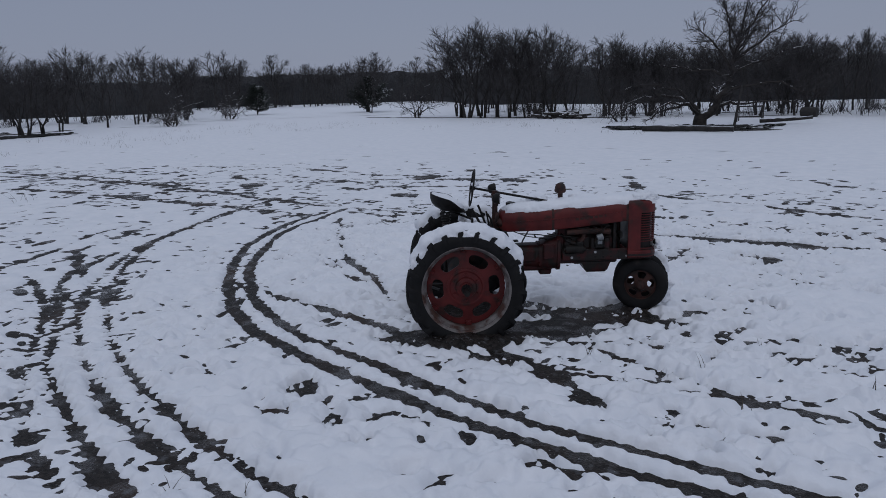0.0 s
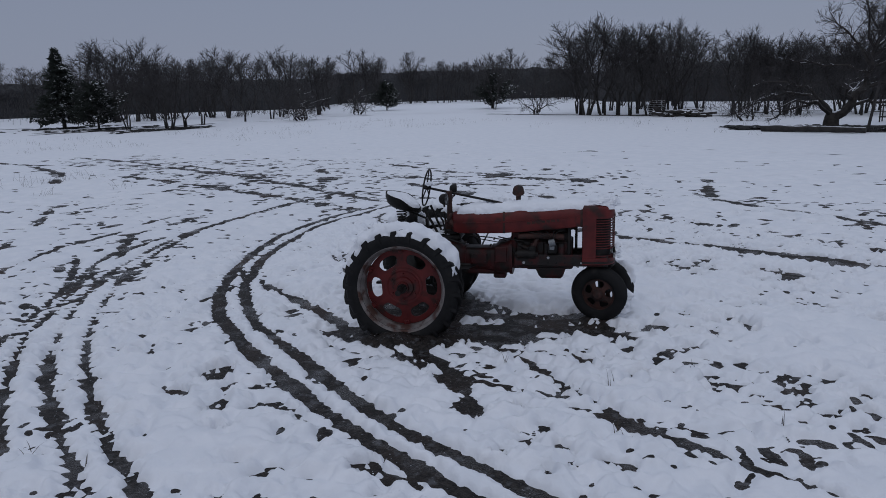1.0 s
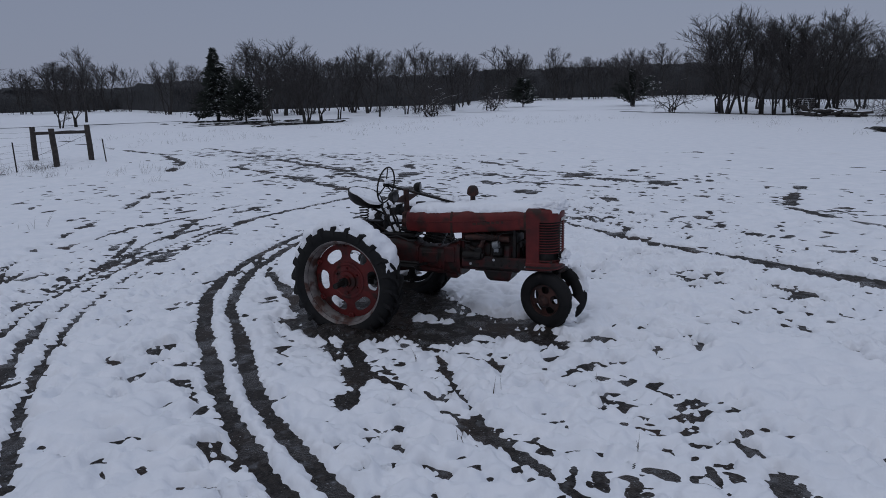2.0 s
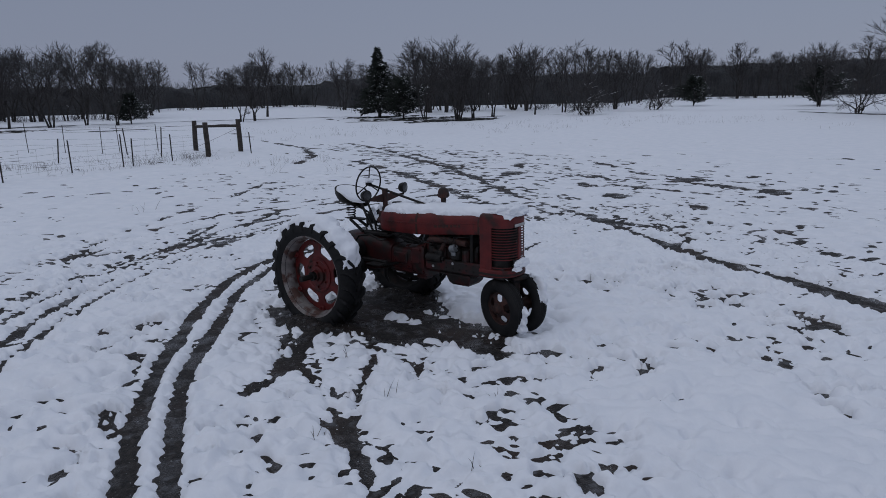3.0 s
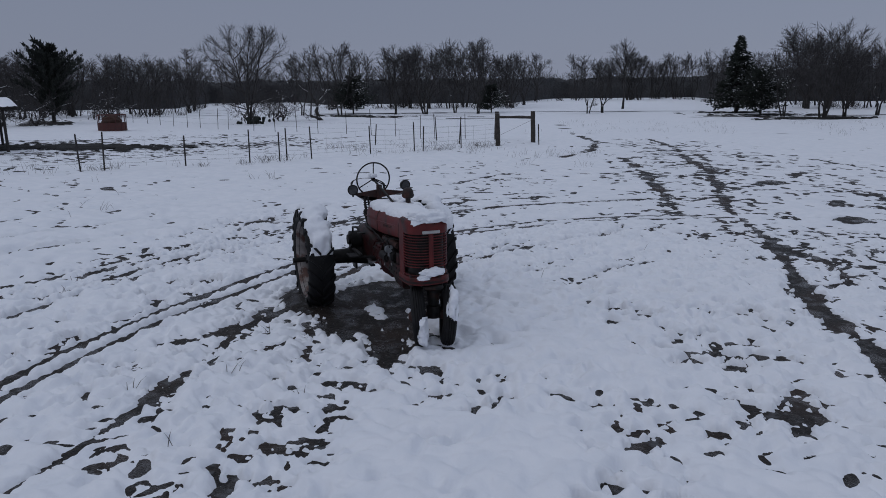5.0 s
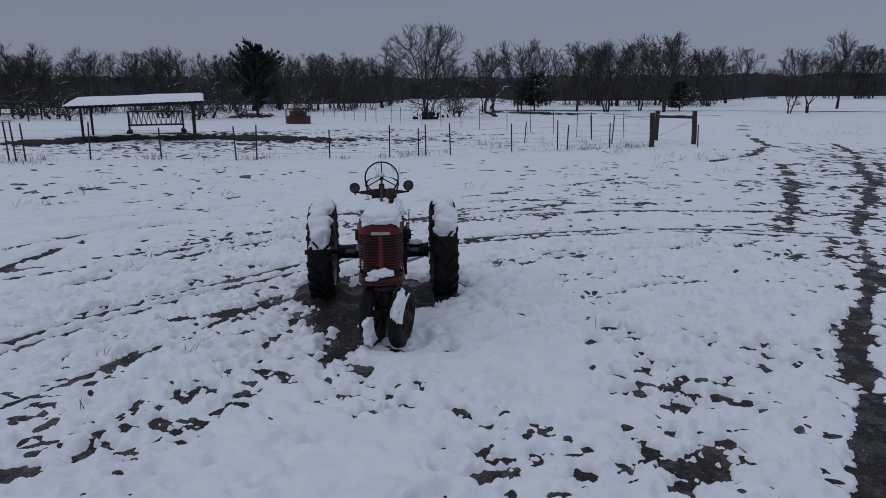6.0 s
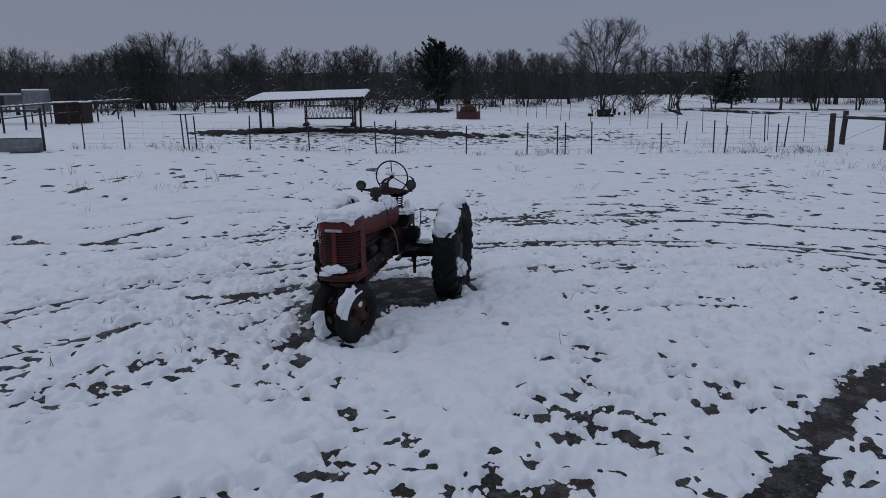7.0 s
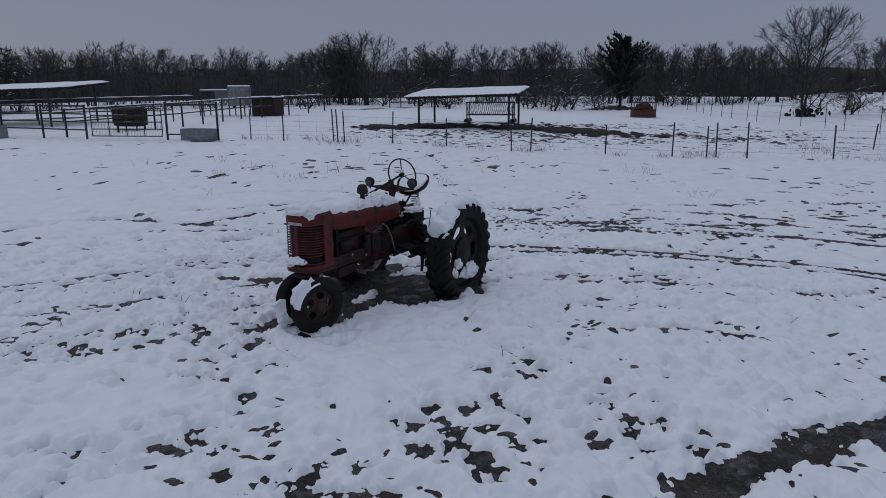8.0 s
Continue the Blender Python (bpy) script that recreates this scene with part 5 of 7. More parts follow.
clump("snow_lump", (2.455, 0.0, 0.835), (0.06, 0.13, 0.06), "small heap of snow below the grille", 1)
clump("snow_lump", (2.47, -0.10, 0.79), (0.045, 0.07, 0.035), "small heap of snow on the lower nose", 2)
clump("snow_lump", (0.17, -0.02, 1.645), (0.05, 0.06, 0.035), "lump of snow on the steering wheel hub", 3)
clump("snow_lump", (0.30, 0.0, 1.04), (0.16, 0.12, 0.05), "snow on the gearbox cover", 4)
clump("snow_lump", (0.03, 0.42, 0.66), (0.08, 0.12, 0.04), "snow on the rear axle housing", 5)
clump("snow_lump", (0.18, 0.22, 1.12), (0.18, 0.12, 0.05), "snow on the tool box", 6)
clump("snow_lump", (0.02, 0.18, 1.16), (0.05, 0.04, 0.10), "snow clinging beside the seat support", 7)
clump("snow_lump", (-0.12, 0.95, 0.22), (0.22, 0.07, 0.14), "snow caught inside the rear wheel", 8)
clump("snow_lump", (0.24, 0.96, 0.40), (0.08, 0.05, 0.10), "snow caught inside the rear wheel", 9)
clump("snow_lump", (0.86, 0.20, 1.33), (0.10, 0.07, 0.11), "snow sliding off the fuel tank", 10)
for i, (x, y, z, rx, ry, rz) in enumerate(((2.40, 0.02, 1.425, 0.085, 0.19, 0.075), (2.30, 0.12, 1.43, 0.12, 0.11, 0.07), (2.26, -0.10, 1.43, 0.14, 0.11, 0.06), (1.45, 0.19, 1.38, 0.09, 0.07, 0.07), (1.08, 0.19, 1.36, 0.10, 0.07, 0.085), (0.96, 0.12, 1.41, 0.12, 0.10, 0.06))):
    clump("snow_lump", (x, y, z), (rx, ry, rz), "soft lump in the snow on the hood", 20 + i)


# ---- fences ----
def post_mesh():
    b = bmesh.new()
    tube(b, [(0, 0, -0.35), (0, 0, 1.22)], 0.021, 6)
    box(b, (0.012, 0, 0.44), (0.012, 0.05, 1.5), 0.003)
    return b


def thin_post(parent, x, y, h, lean_x, lean_y, base, slim=1.0):
    ob = new("post", base.data)
    ob.parent = parent
    ob.matrix_basis = pose(x, y, ground_z(x, y) - 0.04, lean_x, lean_y, 40) @ Matrix.Diagonal((slim, slim, h / 1.22, 1))
    return ob


def wire_run(parent, pts, heights, r=0.003):
    for h in heights:
        b = bmesh.new()
        line = []
        for (ax, ay), (bx, by) in zip(pts, pts[1:]):
            for k in (0, 0.5):
                x, y = ax + (bx - ax) * k, ay + (by - ay) * k
                line.append((x, y, ground_z(x, y) + h - (0.02 if k else 0)))
        line.append((*pts[-1], ground_z(*pts[-1]) + h))
        tube(b, line, r, 3)
        part("wire", b, STEEL, parent)


def stay_run(parent, pts, h0, h1, gap=0.6):
    """Upright wires of the stock netting, too many to pick apart."""
    b = bmesh.new()
    for (ax, ay), (bx, by) in zip(pts, pts[1:]):
        n = max(1, int(math.hypot(bx - ax, by - ay) / gap))
        for i in range(n):
            x, y = ax + (bx - ax) * i / n, ay + (by - ay) * i / n
            z = ground_z(x, y)
            tube(b, [(x, y, z + h0), (x, y, z + h1)], 0.0025, 3, False)
    tagged(part("netting", b, STEEL, parent), kind="stuff")


fr = random.Random(9)
FENCE_A = [(-6.0, -12.35), (-7.15, -11.6), (-8.85, -10.4), (-8.98, -10.25), (-9.2, -10.1), (-10.9, -9.3), (-12.5, -7.75), (-14.5, -6.3), (-15.1, -5.9), (-17.45, -4.5), (-19.3, -3.05), (-20.2, -2.3), (-20.5, -2.15), (-21.3, -1.5), (-23.7, 0.05), (-24.9, 1.6), (-25.2, 1.9), (-26.8, 3.2), (-28.4, 4.56)]
fence = thing("wire_fence", pose(0, 0, 0), "netting fence on thin dark steel posts in snow", "fence")
first = part("post", post_mesh(), STEEL, fence, "", 40)
first.matrix_basis = pose(-6.0, -12.35, ground_z(-6.0, -12.35) - 0.04)
for x, y in FENCE_A[1:-1]:
    thin_post(fence, x, y, fr.uniform(1.05, 1.3), fr.gauss(0, 1.6), fr.gauss(0, 1.6), first)
wire_run(fence, FENCE_A, (0.18, 0.34, 0.52, 0.72, 0.95))
stay_run(fence, FENCE_A, 0.05, 0.95)
FENCE_B = [(-31.4, 3.94), (-31.8, 2.2), (-32.0, 0.5), (-31.7, -0.2), (-32.9, -2.0), (-33.9, -3.8), (-34.1, -5.4), (-33.9, -7.1), (-35.0, -9.0), (-34.9, -10.4), (-35.0, -11.9), (-35.7, -14.1), (-35.8, -14.9), (-36.0, -16.3), (-36.5, -17.6), (-37.0, -19.0), (-38.3, -21.0), (-39.6, -23.0), (-40.8, -25.2), (-41.9, -28.0), (-43.5, -31.5), (-45, -35)]
fence2 = thing("wire_fence", pose(0, 0, 0), "far wire fence on thin leaning posts", "fence")
for x, y in FENCE_B[1:]:
    thin_post(fence2, x, y, fr.uniform(1.1, 1.45), fr.gauss(0, 2.2), fr.gauss(0, 2.2), first, 0.65)
wire_run(fence2, FENCE_B, (0.3, 0.6, 0.95, 1.15))
# lone stakes inside the pasture
for x, y, h in ((-29.0, 6.4, 0.95), (-30.6, 1.0, 1.2), (-27.6, -1.2, 1.0), (-28.9, 2.6, 1.3)):
    st = part("steel_stake", post_mesh(), STEEL, None, "thin dark steel stake in snow", 40, pose(x, y, ground_z(x, y) - 0.04, fr.uniform(-5, 5), fr.uniform(-5, 5), 20) @ Matrix.Diagonal((1, 1, h / 1.22, 1)))
    tagged(st, "thin dark steel stake standing in snow", "stake", "loose stakes")


def log_mesh(b, p0, p1, r0, r1, seed, seg=12, n=7):
    """A round timber, slightly bent and knotty."""
    p0, p1 = Vector(p0), Vector(p1)
    a, c = basis(p1 - p0)
    secs = []
    for i in range(n):
        k = i / (n - 1)
        p = p0.lerp(p1, k) + (a * math.sin(k * 5 + seed) + c * math.cos(k * 4 + seed)) * r0 * 0.12
        r = r0 + (r1 - r0) * k
        secs.append([p + (a * math.cos(j * math.tau / seg) + c * math.sin(j * math.tau / seg)) * r * (1 + 0.10 * noise.noise(Vector((j * 0.9, k * 6, seed)))) for j in range(seg)])
    loft(b, secs)


brace = thing("gate_brace", pose(0, 0, 0), "dark wooden corner posts with a cross rail", "fence")
for i, (x, y, h) in enumerate(((-28.4, 4.56, 1.42), (-31.4, 3.94, 1.38), (-30.2, 5.95, 1.45))):
    b = bmesh.new()
    z = ground_z(x, y)
    log_mesh(b, (x, y, z - 0.3), (x + 0.02 * i, y, z + h), 0.115, 0.105, i * 3.1)
    part("post", b, WOODGREY, brace, "", 40)
b = bmesh.new()
log_mesh(b, (-31.4, 3.94, ground_z(-31.4, 3.94) + 1.10), (-30.2, 5.95, ground_z(-30.2, 5.95) + 1.16), 0.075, 0.07, 2.0)
part("rail", b, WOODGREY, brace, "", 40)
b = bmesh.new()
tube(b, [(-31.4, 3.94, 0.5), (-30.2, 5.95, 1.4)], 0.006, 4)
part("wire", b, STEEL, brace)


# ---- hay shelter ----
def shelter(name, cx, cy, turn, length, deep, eave, back, posts, label, fall=0.0):
    """A mono-pitch roof on steel posts; x along the eave, y towards the back."""
    z0 = ground_z(cx, cy) - 0.05
    sh = thing(name, pose(cx, cy, z0, 0, 0, turn), label, "shelter")
    b = bmesh.new()
    n = int(length / 0.115)
    top_r, bot_r = [], []
    for i in range(n + 1):
        x = -length / 2 + length * i / n
        w = 0.018 * (1 if i % 2 else -1)
        top_r.append((x, w))
    secs = []
    for y, z in ((-deep / 2, eave), (deep / 2, back)):
        secs.append([Vector((x, y, z + w + 0.03 - fall * x)) for x, w in top_r] + [Vector((x, y, z + w - fall * x)) for x, w in reversed(top_r)])
    loft(b, secs)
    part("roof", b, STEEL, sh, "dark corrugated roof sheet")
    nx, ny = 46, 14
    P = np.zeros((nx, ny, 3))
    for i in range(nx):
        for j in range(ny):
            u, v = i / (nx - 1), j / (ny - 1)
            edge = min(u * length, (1 - u) * length, v * deep, (1 - v) * deep)
            h = 0.10 * (1 - math.exp(-edge / 0.05)) - 0.01 + 0.02 * noise.noise(Vector((u * length * 1.3, v * deep * 1.3, 2)))
            P[i, j] = (-length / 2 + length * u, -deep / 2 + deep * v, eave + (back - eave) * v + 0.045 + h - fall * (u - 0.5) * length)
    ob = new("snow_layer", grid_mesh("snow_layer", P, SNOW))
    ob.matrix_basis = pose(cx, cy, z0, 0, 0, turn)
    tagged(ob, "smooth white snow on the shelter roof", "snow")
    for x, y in posts:
        b = bmesh.new()
        zt = eave + (back - eave) * (y + deep / 2) / deep - fall * x
        tube(b, [(x, y, -0.2), (x, y, zt)], 0.055, 10)
        part("post", b, STEEL, sh, "", 40)
    for y in (-deep / 2 + 0.25, 0, deep / 2 - 0.25):
        b = bmesh.new()
        zt = eave + (back - eave) * (y + deep / 2) / deep
        box(b, (0, y, zt - 0.05), (length - 0.1, 0.06, 0.10), 0.01, Matrix.Rotation(math.atan(fall), 4, "Y"))
        part("purlin", b, STEEL, sh)
    for x in (-length / 2 + 0.4, length / 2 - 0.4):
        b = bmesh.new()
        tube(b, [(x, -deep / 2 + 0.2, eave - 0.12 - fall * x), (x, deep / 2 - 0.2, back - 0.12 - fall * x)], 0.04, 8)
        part("rafter", b, STEEL, sh)
    return sh


AX = 143.2
shelter("hay_shelter", -17.3, -15.5, 140, 5.6, 3.7, 1.53, 1.81, [(2.3, -1.35), (2.3, 1.5), (-2.2, -1.3), (-2.2, 1.5)], "low open hay shelter with a snow covered roof", -0.03)


def hay_rack(cx, cy, turn):
    z0 = ground_z(cx, cy) - 0.05
    rk = thing("hay_rack", pose(cx, cy, z0, 0, 0, turn), "dark steel hay rack with slanting bars on skids", "hay feeder")
    for x in (-1.25, 1.25):
        for y in (-0.35, 0.35):
            b = bmesh.new()
            tube(b, [(x, y, 0.05), (x, y, 1.10)], 0.035, 8)
            part("leg", b, STEEL, rk, "", 40)
    for y in (-0.4, 0.4):
        for z in (1.08, 0.42):
            b = bmesh.new()
            tube(b, [(-1.3, y, z), (1.3, y, z)], 0.03, 8)
            part("rail", b, STEEL, rk, "", 40)
        for i in range(22):
            b = bmesh.new()
            x = -1.2 + i * 0.114
            s = 0.06 if i % 2 else -0.06
            tube(b, [(x - s, y, 0.42), (x + s, y, 1.08)], 0.011, 5)
            part("bar", b, STEEL, rk)
    for x in (-1.25, 1.25):
        b = bmesh.new()
        tube(b, [(x, -0.6, 0.09), (x, 0.6, 0.09)], 0.13, 12)
        part("skid", b, STEEL, rk, "", 40)


hay_rack(-19.76, -17.7, AX)


def ring_feeder(cx, cy):
    z0 = ground_z(cx, cy) - 0.06
    fd = thing("bale_feeder", pose(cx, cy, z0), "red ring feeder round an old brown hay bale", "hay feeder")
    for z, r in ((0.06, 0.03), (0.48, 0.022), (0.95, 0.03)):
        b = bmesh.new()
        pts = [(0.78 * math.cos(i * math.tau / 28), 0.78 * math.sin(i * math.tau / 28), z) for i in range(29)]
        tube(b, pts, r, 6, False)
        part("hoop", b, REDFEED, fd, "", 60)
    for i in range(14):
        b = bmesh.new()
        a = i * math.tau / 14
        tube(b, [(0.78 * math.cos(a), 0.78 * math.sin(a), 0.02), (0.78 * math.cos(a + 0.1), 0.78 * math.sin(a + 0.1), 0.95)], 0.018, 6)
        part("bar", b, REDFEED, fd)
    b = bmesh.new()
    for i in range(20):
        a0, a1 = i * math.tau / 20, (i + 1) * math.tau / 20
        q = [b.verts.new((0.79 * math.cos(a), 0.79 * math.sin(a), z)) for a, z in ((a0, 0.03), (a1, 0.03), (a1, 0.46), (a0, 0.46))]
        q2 = [b.verts.new((0.775 * math.cos(a), 0.775 * math.sin(a), z)) for a, z in ((a0, 0.03), (a1, 0.03), (a1, 0.46), (a0, 0.46))]
        b.faces.new(q)
        b.faces.new(q2[::-1])
        bridge(b, q, q2)
    part("skirt", b, REDFEED, fd, "red sheet skirt")
    b = bmesh.new()
    bmesh.ops.create_icosphere(b, subdivisions=4, radius=1)
    for v in b.verts:
        k = 1 + 0.16 * noise.noise(v.co * 2.3) + 0.10 * noise.noise(v.co * 7)
        v.co = Vector((v.co.x * 0.56 * k, v.co.y * 0.56 * k, 0.40 + v.co.z * 0.55 * k))
    ob = part("hay_bale", b, HAY, None, "", 80, pose(cx, cy, z0))
    tagged(ob, "half eaten round bale of brown hay", "hay bale")


ring_feeder(-31.6, -19.3)


# ---- corral of steel pipe ----
def pipe_fence(name, pts, rails, h, label, snowy=False, r=0.045):
    co = thing(name, pose(0, 0, 0), label, "fence")
    for x, y in pts:
        b = bmesh.new()
        z = ground_z(x, y)
        tube(b, [(x, y, z - 0.3), (x, y, z + h)], r, 10)
        part("post", b, STEEL, co, "", 40)
    for i, k in enumerate(rails):
        for (ax, ay), (bx, by) in zip(pts, pts[1:]):
            b = bmesh.new()
            tube(b, [(ax, ay, ground_z(ax, ay) + k), (bx, by, ground_z(bx, by) + k)], 0.028 if i else 0.036, 8)
            part("rail", b, STEEL, co, "", 40)
    if snowy:
        b = bmesh.new()
        line = []
        for (ax, ay), (bx, by) in zip(pts, pts[1:]):
            for j in range(9):
                k = j / 9
                x, y = ax + (bx - ax) * k, ay + (by - ay) * k
                line.append((x, y, ground_z(x, y) + rails[0] + 0.04 + 0.014 * math.sin(j * 2.4 + ax)))
        tube(b, line, [0.026 + 0.014 * math.sin(i * 1.9) for i in range(len(line))], 7)
        ob = part("snow_ridge", b, SNOW, None, "", 80)
        tagged(ob, "lumpy ridge of snow on the pipe rail", "snow")
    return co


pipe_fence("pipe_fence", [(-4.79, -12.7), (-2.97, -13.76)], (1.36, 0.2), 1.47, "dark steel pipe corral fence")
pipe_fence("pipe_fence", [(-0.01, -15.89), (1.7, -17.79), (3.4, -19.6), (5.2, -21.5), (7.0, -23.4)], (1.32, 1.0, 0.68, 0.36), 1.38, "dark steel pipe corral fence with four rails")
pipe_fence("pipe_fence", [(0.8, -17.4), (-1.2, -18.5), (-2.8, -19.4), (-4.1, -20.2), (-5.2, -21.7), (-6.4, -23.3), (-7.7, -25.4), (-9.1, -26.6), (-11.2, -28.8), (-13.0, -31.0), (-14.8, -33.5)], (1.12, 0.62), 1.17, "long dark pipe fence with a snowy top rail", True)
pipe_fence("pipe_fence", [(6.0, -26.6), (2.5, -25.8), (-1.0, -25.2), (-4.0, -24.8)], (1.12, 0.6), 1.15, "dark pipe fence inside the corral", False, 0.035)
pipe_fence("pipe_fence", [(8.5, -25.5), (5.0, -26.6), (1.5, -27.8), (-2.5, -29.2), (-6.0, -30.4)], (1.2, 0.65), 1.25, "far dark pipe corral fence", True, 0.035)
pipe_fence("pipe_fence", [(-24.5, -36.5), (-22.5, -34.5), (-21.0, -36.8), (-22.8, -39.0), (-24.5, -36.5)], (1.2, 0.8, 0.4), 1.3, "small dark pipe pen far off")


def pipe_gate(p, q, h):
    g = thing("pipe_gate", pose(0, 0, 0), "closed dark pipe gate with wire mesh", "gate")
    (ax, ay), (bx, by) = p, q
    za, zb = ground_z(*p), ground_z(*q)
    for k in (0.12, 0.4, 0.68, 0.95, h):
        b = bmesh.new()
        tube(b, [(ax, ay, za + k), (bx, by, zb + k)], 0.022, 8)
        part("rail", b, STEEL, g, "", 40)
    for i in range(5):
        b = bmesh.new()
        x, y = ax + (bx - ax) * i / 4, ay + (by - ay) * i / 4
        z = ground_z(x, y)
        tube(b, [(x, y, z + 0.12), (x, y, z + h)], 0.02, 8)
        part("upright", b, STEEL, g, "", 40)
    for i in range(24):
        b = bmesh.new()
        x, y = ax + (bx - ax) * (i + 0.5) / 24, ay + (by - ay) * (i + 0.5) / 24
        z = ground_z(x, y)
        tube(b, [(x, y, z + 0.12), (x, y, z + 0.78)], 0.004, 4)
        part("mesh_wire", b, STEEL, g)


pipe_gate((-0.22, -15.72), (-2.8, -13.88), 1.22)


def stock_tank(cx, cy, turn, a, w, h, label):
    z0 = ground_z(cx, cy) - 0.06
    b = bmesh.new()
    secs = []
    for z, g in ((0, 0.97), (0.03, 1.0), (h * 0.33, 1.0), (h * 0.36, 1.02), (h * 0.39, 1.0), (h * 0.66, 1.0), (h * 0.69, 1.02), (h * 0.72, 1.0), (h - 0.03, 1.0), (h - 0.015, 1.03), (h, 1.03), (h, 0.985), (h - 0.1, 0.98), (h - 0.12, 0.3)):
        r = []
        for i in range(40):
            t = i * math.tau / 40
            c, s = math.cos(t), math.sin(t)
            r.append(Vector(((a - w) * (1 if c > 0 else -1) * (abs(c) > 1e-6) + w * c * g, w * s * g, z)))
        secs.append(r)
    loft(b, secs)
    ob = part("stock_tank", b, GALV, None, "", 40, pose(cx, cy, z0, 0, 0, turn))
    tagged(ob, label, "water trough")


stock_tank(-4.12, -13.12, -37.5, 0.78, 0.34, 0.47, "galvanised oval stock tank at the corral post")
stock_tank(3.85, -19.2, -36, 0.8, 0.36, 0.56, "galvanised oval stock tank inside the corral")


def creep_feeder(cx, cy, turn):
    z0 = ground_z(cx, cy) - 0.05
    fd = thing("feed_bin", pose(cx, cy, z0, 0, 0, turn), "dark green steel feed bin on legs", "feeder")
    b = bmesh.new()
    secs = [[Vector((x * w, y * d, z)) for x, y in ((-1, -1), (1, -1), (1, 1), (-1, 1))] for z, w, d in ((0.18, 0.54, 0.30), (0.24, 0.57, 0.46), (0.96, 0.58, 0.50), (1.06, 0.50, 0.36))]
    loft(b, secs)
    part("bin", b, IRON, fd, "dark steel bin")
    for x in (-0.5, 0.5):
        for y in (-0.32, 0.32):
            b = bmesh.new()
            box(b, (x, y, 0.12), (0.06, 0.06, 0.3), 0.01)
            part("leg", b, STEEL, fd)
    for z in (0.62, 0.84):
        b = bmesh.new()
        box(b, (0, 0.49, z), (1.14, 0.03, 0.04), 0.008)
        box(b, (0, -0.49, z), (1.14, 0.03, 0.04), 0.008)
        part("rib", b, STEEL, fd)
    for dx in (-0.22, 0.24):
        clump("snow_lump", (cx + dx, cy - 0.2 * dx, z0 + 1.06), (0.3, 0.26, 0.06), "snow on the lid of the feed bin", 3 + dx, Matrix())


creep_feeder(-1.78, -19.9, -36)
shelter("cattle_shed", 3.9, -27.8, AX + 6, 9.0, 4.2, 1.78, 2.05, [(3.6, -2.0), (-3.9, -2.0), (0.0, -2.0), (3.6, 2.0), (-3.9, 2.0), (0.0, 2.0)], "open pole shed with a snow covered roof", -0.03)


def box_stand(cx, cy, turn):
    """A sheet-metal box on legs with an open lean-to roof beside it."""
    z0 = ground_z(cx, cy) - 0.05
    tr = thing("metal_box_stand", pose(cx, cy, z0, 0, 0, turn), "grey sheet metal box on legs with a snowy lean-to roof", "shed")
    b = bmesh.new()
    box(b, (0.45, 0, 1.22), (1.1, 1.1, 1.15), 0.04)
    part("box", b, GALV, tr, "grey ribbed sheet metal box", 30)
    for i in range(4):
        b = bmesh.new()
        box(b, (0.45, 0, 0.80 + i * 0.27), (1.13, 1.13, 0.03), 0.01)
        part("rib", b, GALV, tr)
    b = bmesh.new()
    box(b, (-0.95, 0, 1.56), (1.75, 1.4, 0.05), 0.015)
    part("roof", b, GALV, tr)
    b = bmesh.new()
    box(b, (-0.75, 0.6, 1.22), (1.3, 0.03, 0.62), 0.008)
    part("side_sheet", b, GALV, tr, "grey weathered side sheet")
    for x in (-1.7, -0.05, 0.92):
        for y in (-0.5, 0.5):
            b = bmesh.new()
            box(b, (x, y, 0.75 if x < 0 else 0.33), (0.06, 0.06, 1.6 if x < 0 else 0.75), 0.008)
            part("leg", b, STEEL, tr)
    ob = part("snow_layer", _roof_snow(), SNOW, None, "", 60, pose(cx, cy, z0, 0, 0, turn))
    tagged(ob, "snow on the roof of the metal box", "snow")


def _roof_snow():
    b = bmesh.new()
    box(b, (0.45, 0, 1.84), (1.08, 1.08, 0.09), 0.04)
    box(b, (-0.95, 0, 1.62), (1.7, 1.36, 0.06), 0.025)
    return b


box_stand(-7.9, -29.6, 150)


def shed_box(cx, cy, turn):
    z0 = ground_z(cx, cy) - 0.05
    sb = thing("calf_shed", pose(cx, cy, z0, 0, 0, turn) @ Matrix.Diagonal((0.85, 0.85, 0.85, 1)), "small dark brown plank shed with snow on top", "shed")
    for i in range(9):
        for y in (-0.7, 0.7):
            b = bmesh.new()
            box(b, (-0.8 + i * 0.2, y, 0.65), (0.19, 0.03, 1.25), 0.006)
            part("plank", b, BROWNWOOD, sb)
    for i in range(7):
        for x in (-0.9, 0.9):
            b = bmesh.new()
            box(b, (x, -0.6 + i * 0.2, 0.65), (0.03, 0.19, 1.25), 0.006)
            part("plank", b, BROWNWOOD, sb)
    b = bmesh.new()
    box(b, (0, 0, 1.31), (1.95, 1.6, 0.05), 0.01)
    part("roof", b, STEEL, sb)
    b = bmesh.new()
    box(b, (0, 0, 1.385), (1.9, 1.55, 0.10), 0.04)
    ob = part("snow_layer", b, SNOW, None, "", 60, pose(cx, cy, z0, 0, 0, turn) @ Matrix.Diagonal((0.85, 0.85, 0.85, 1)))
    tagged(ob, "snow on the little shed", "snow")


shed_box(-9.8, -28.3, 140)

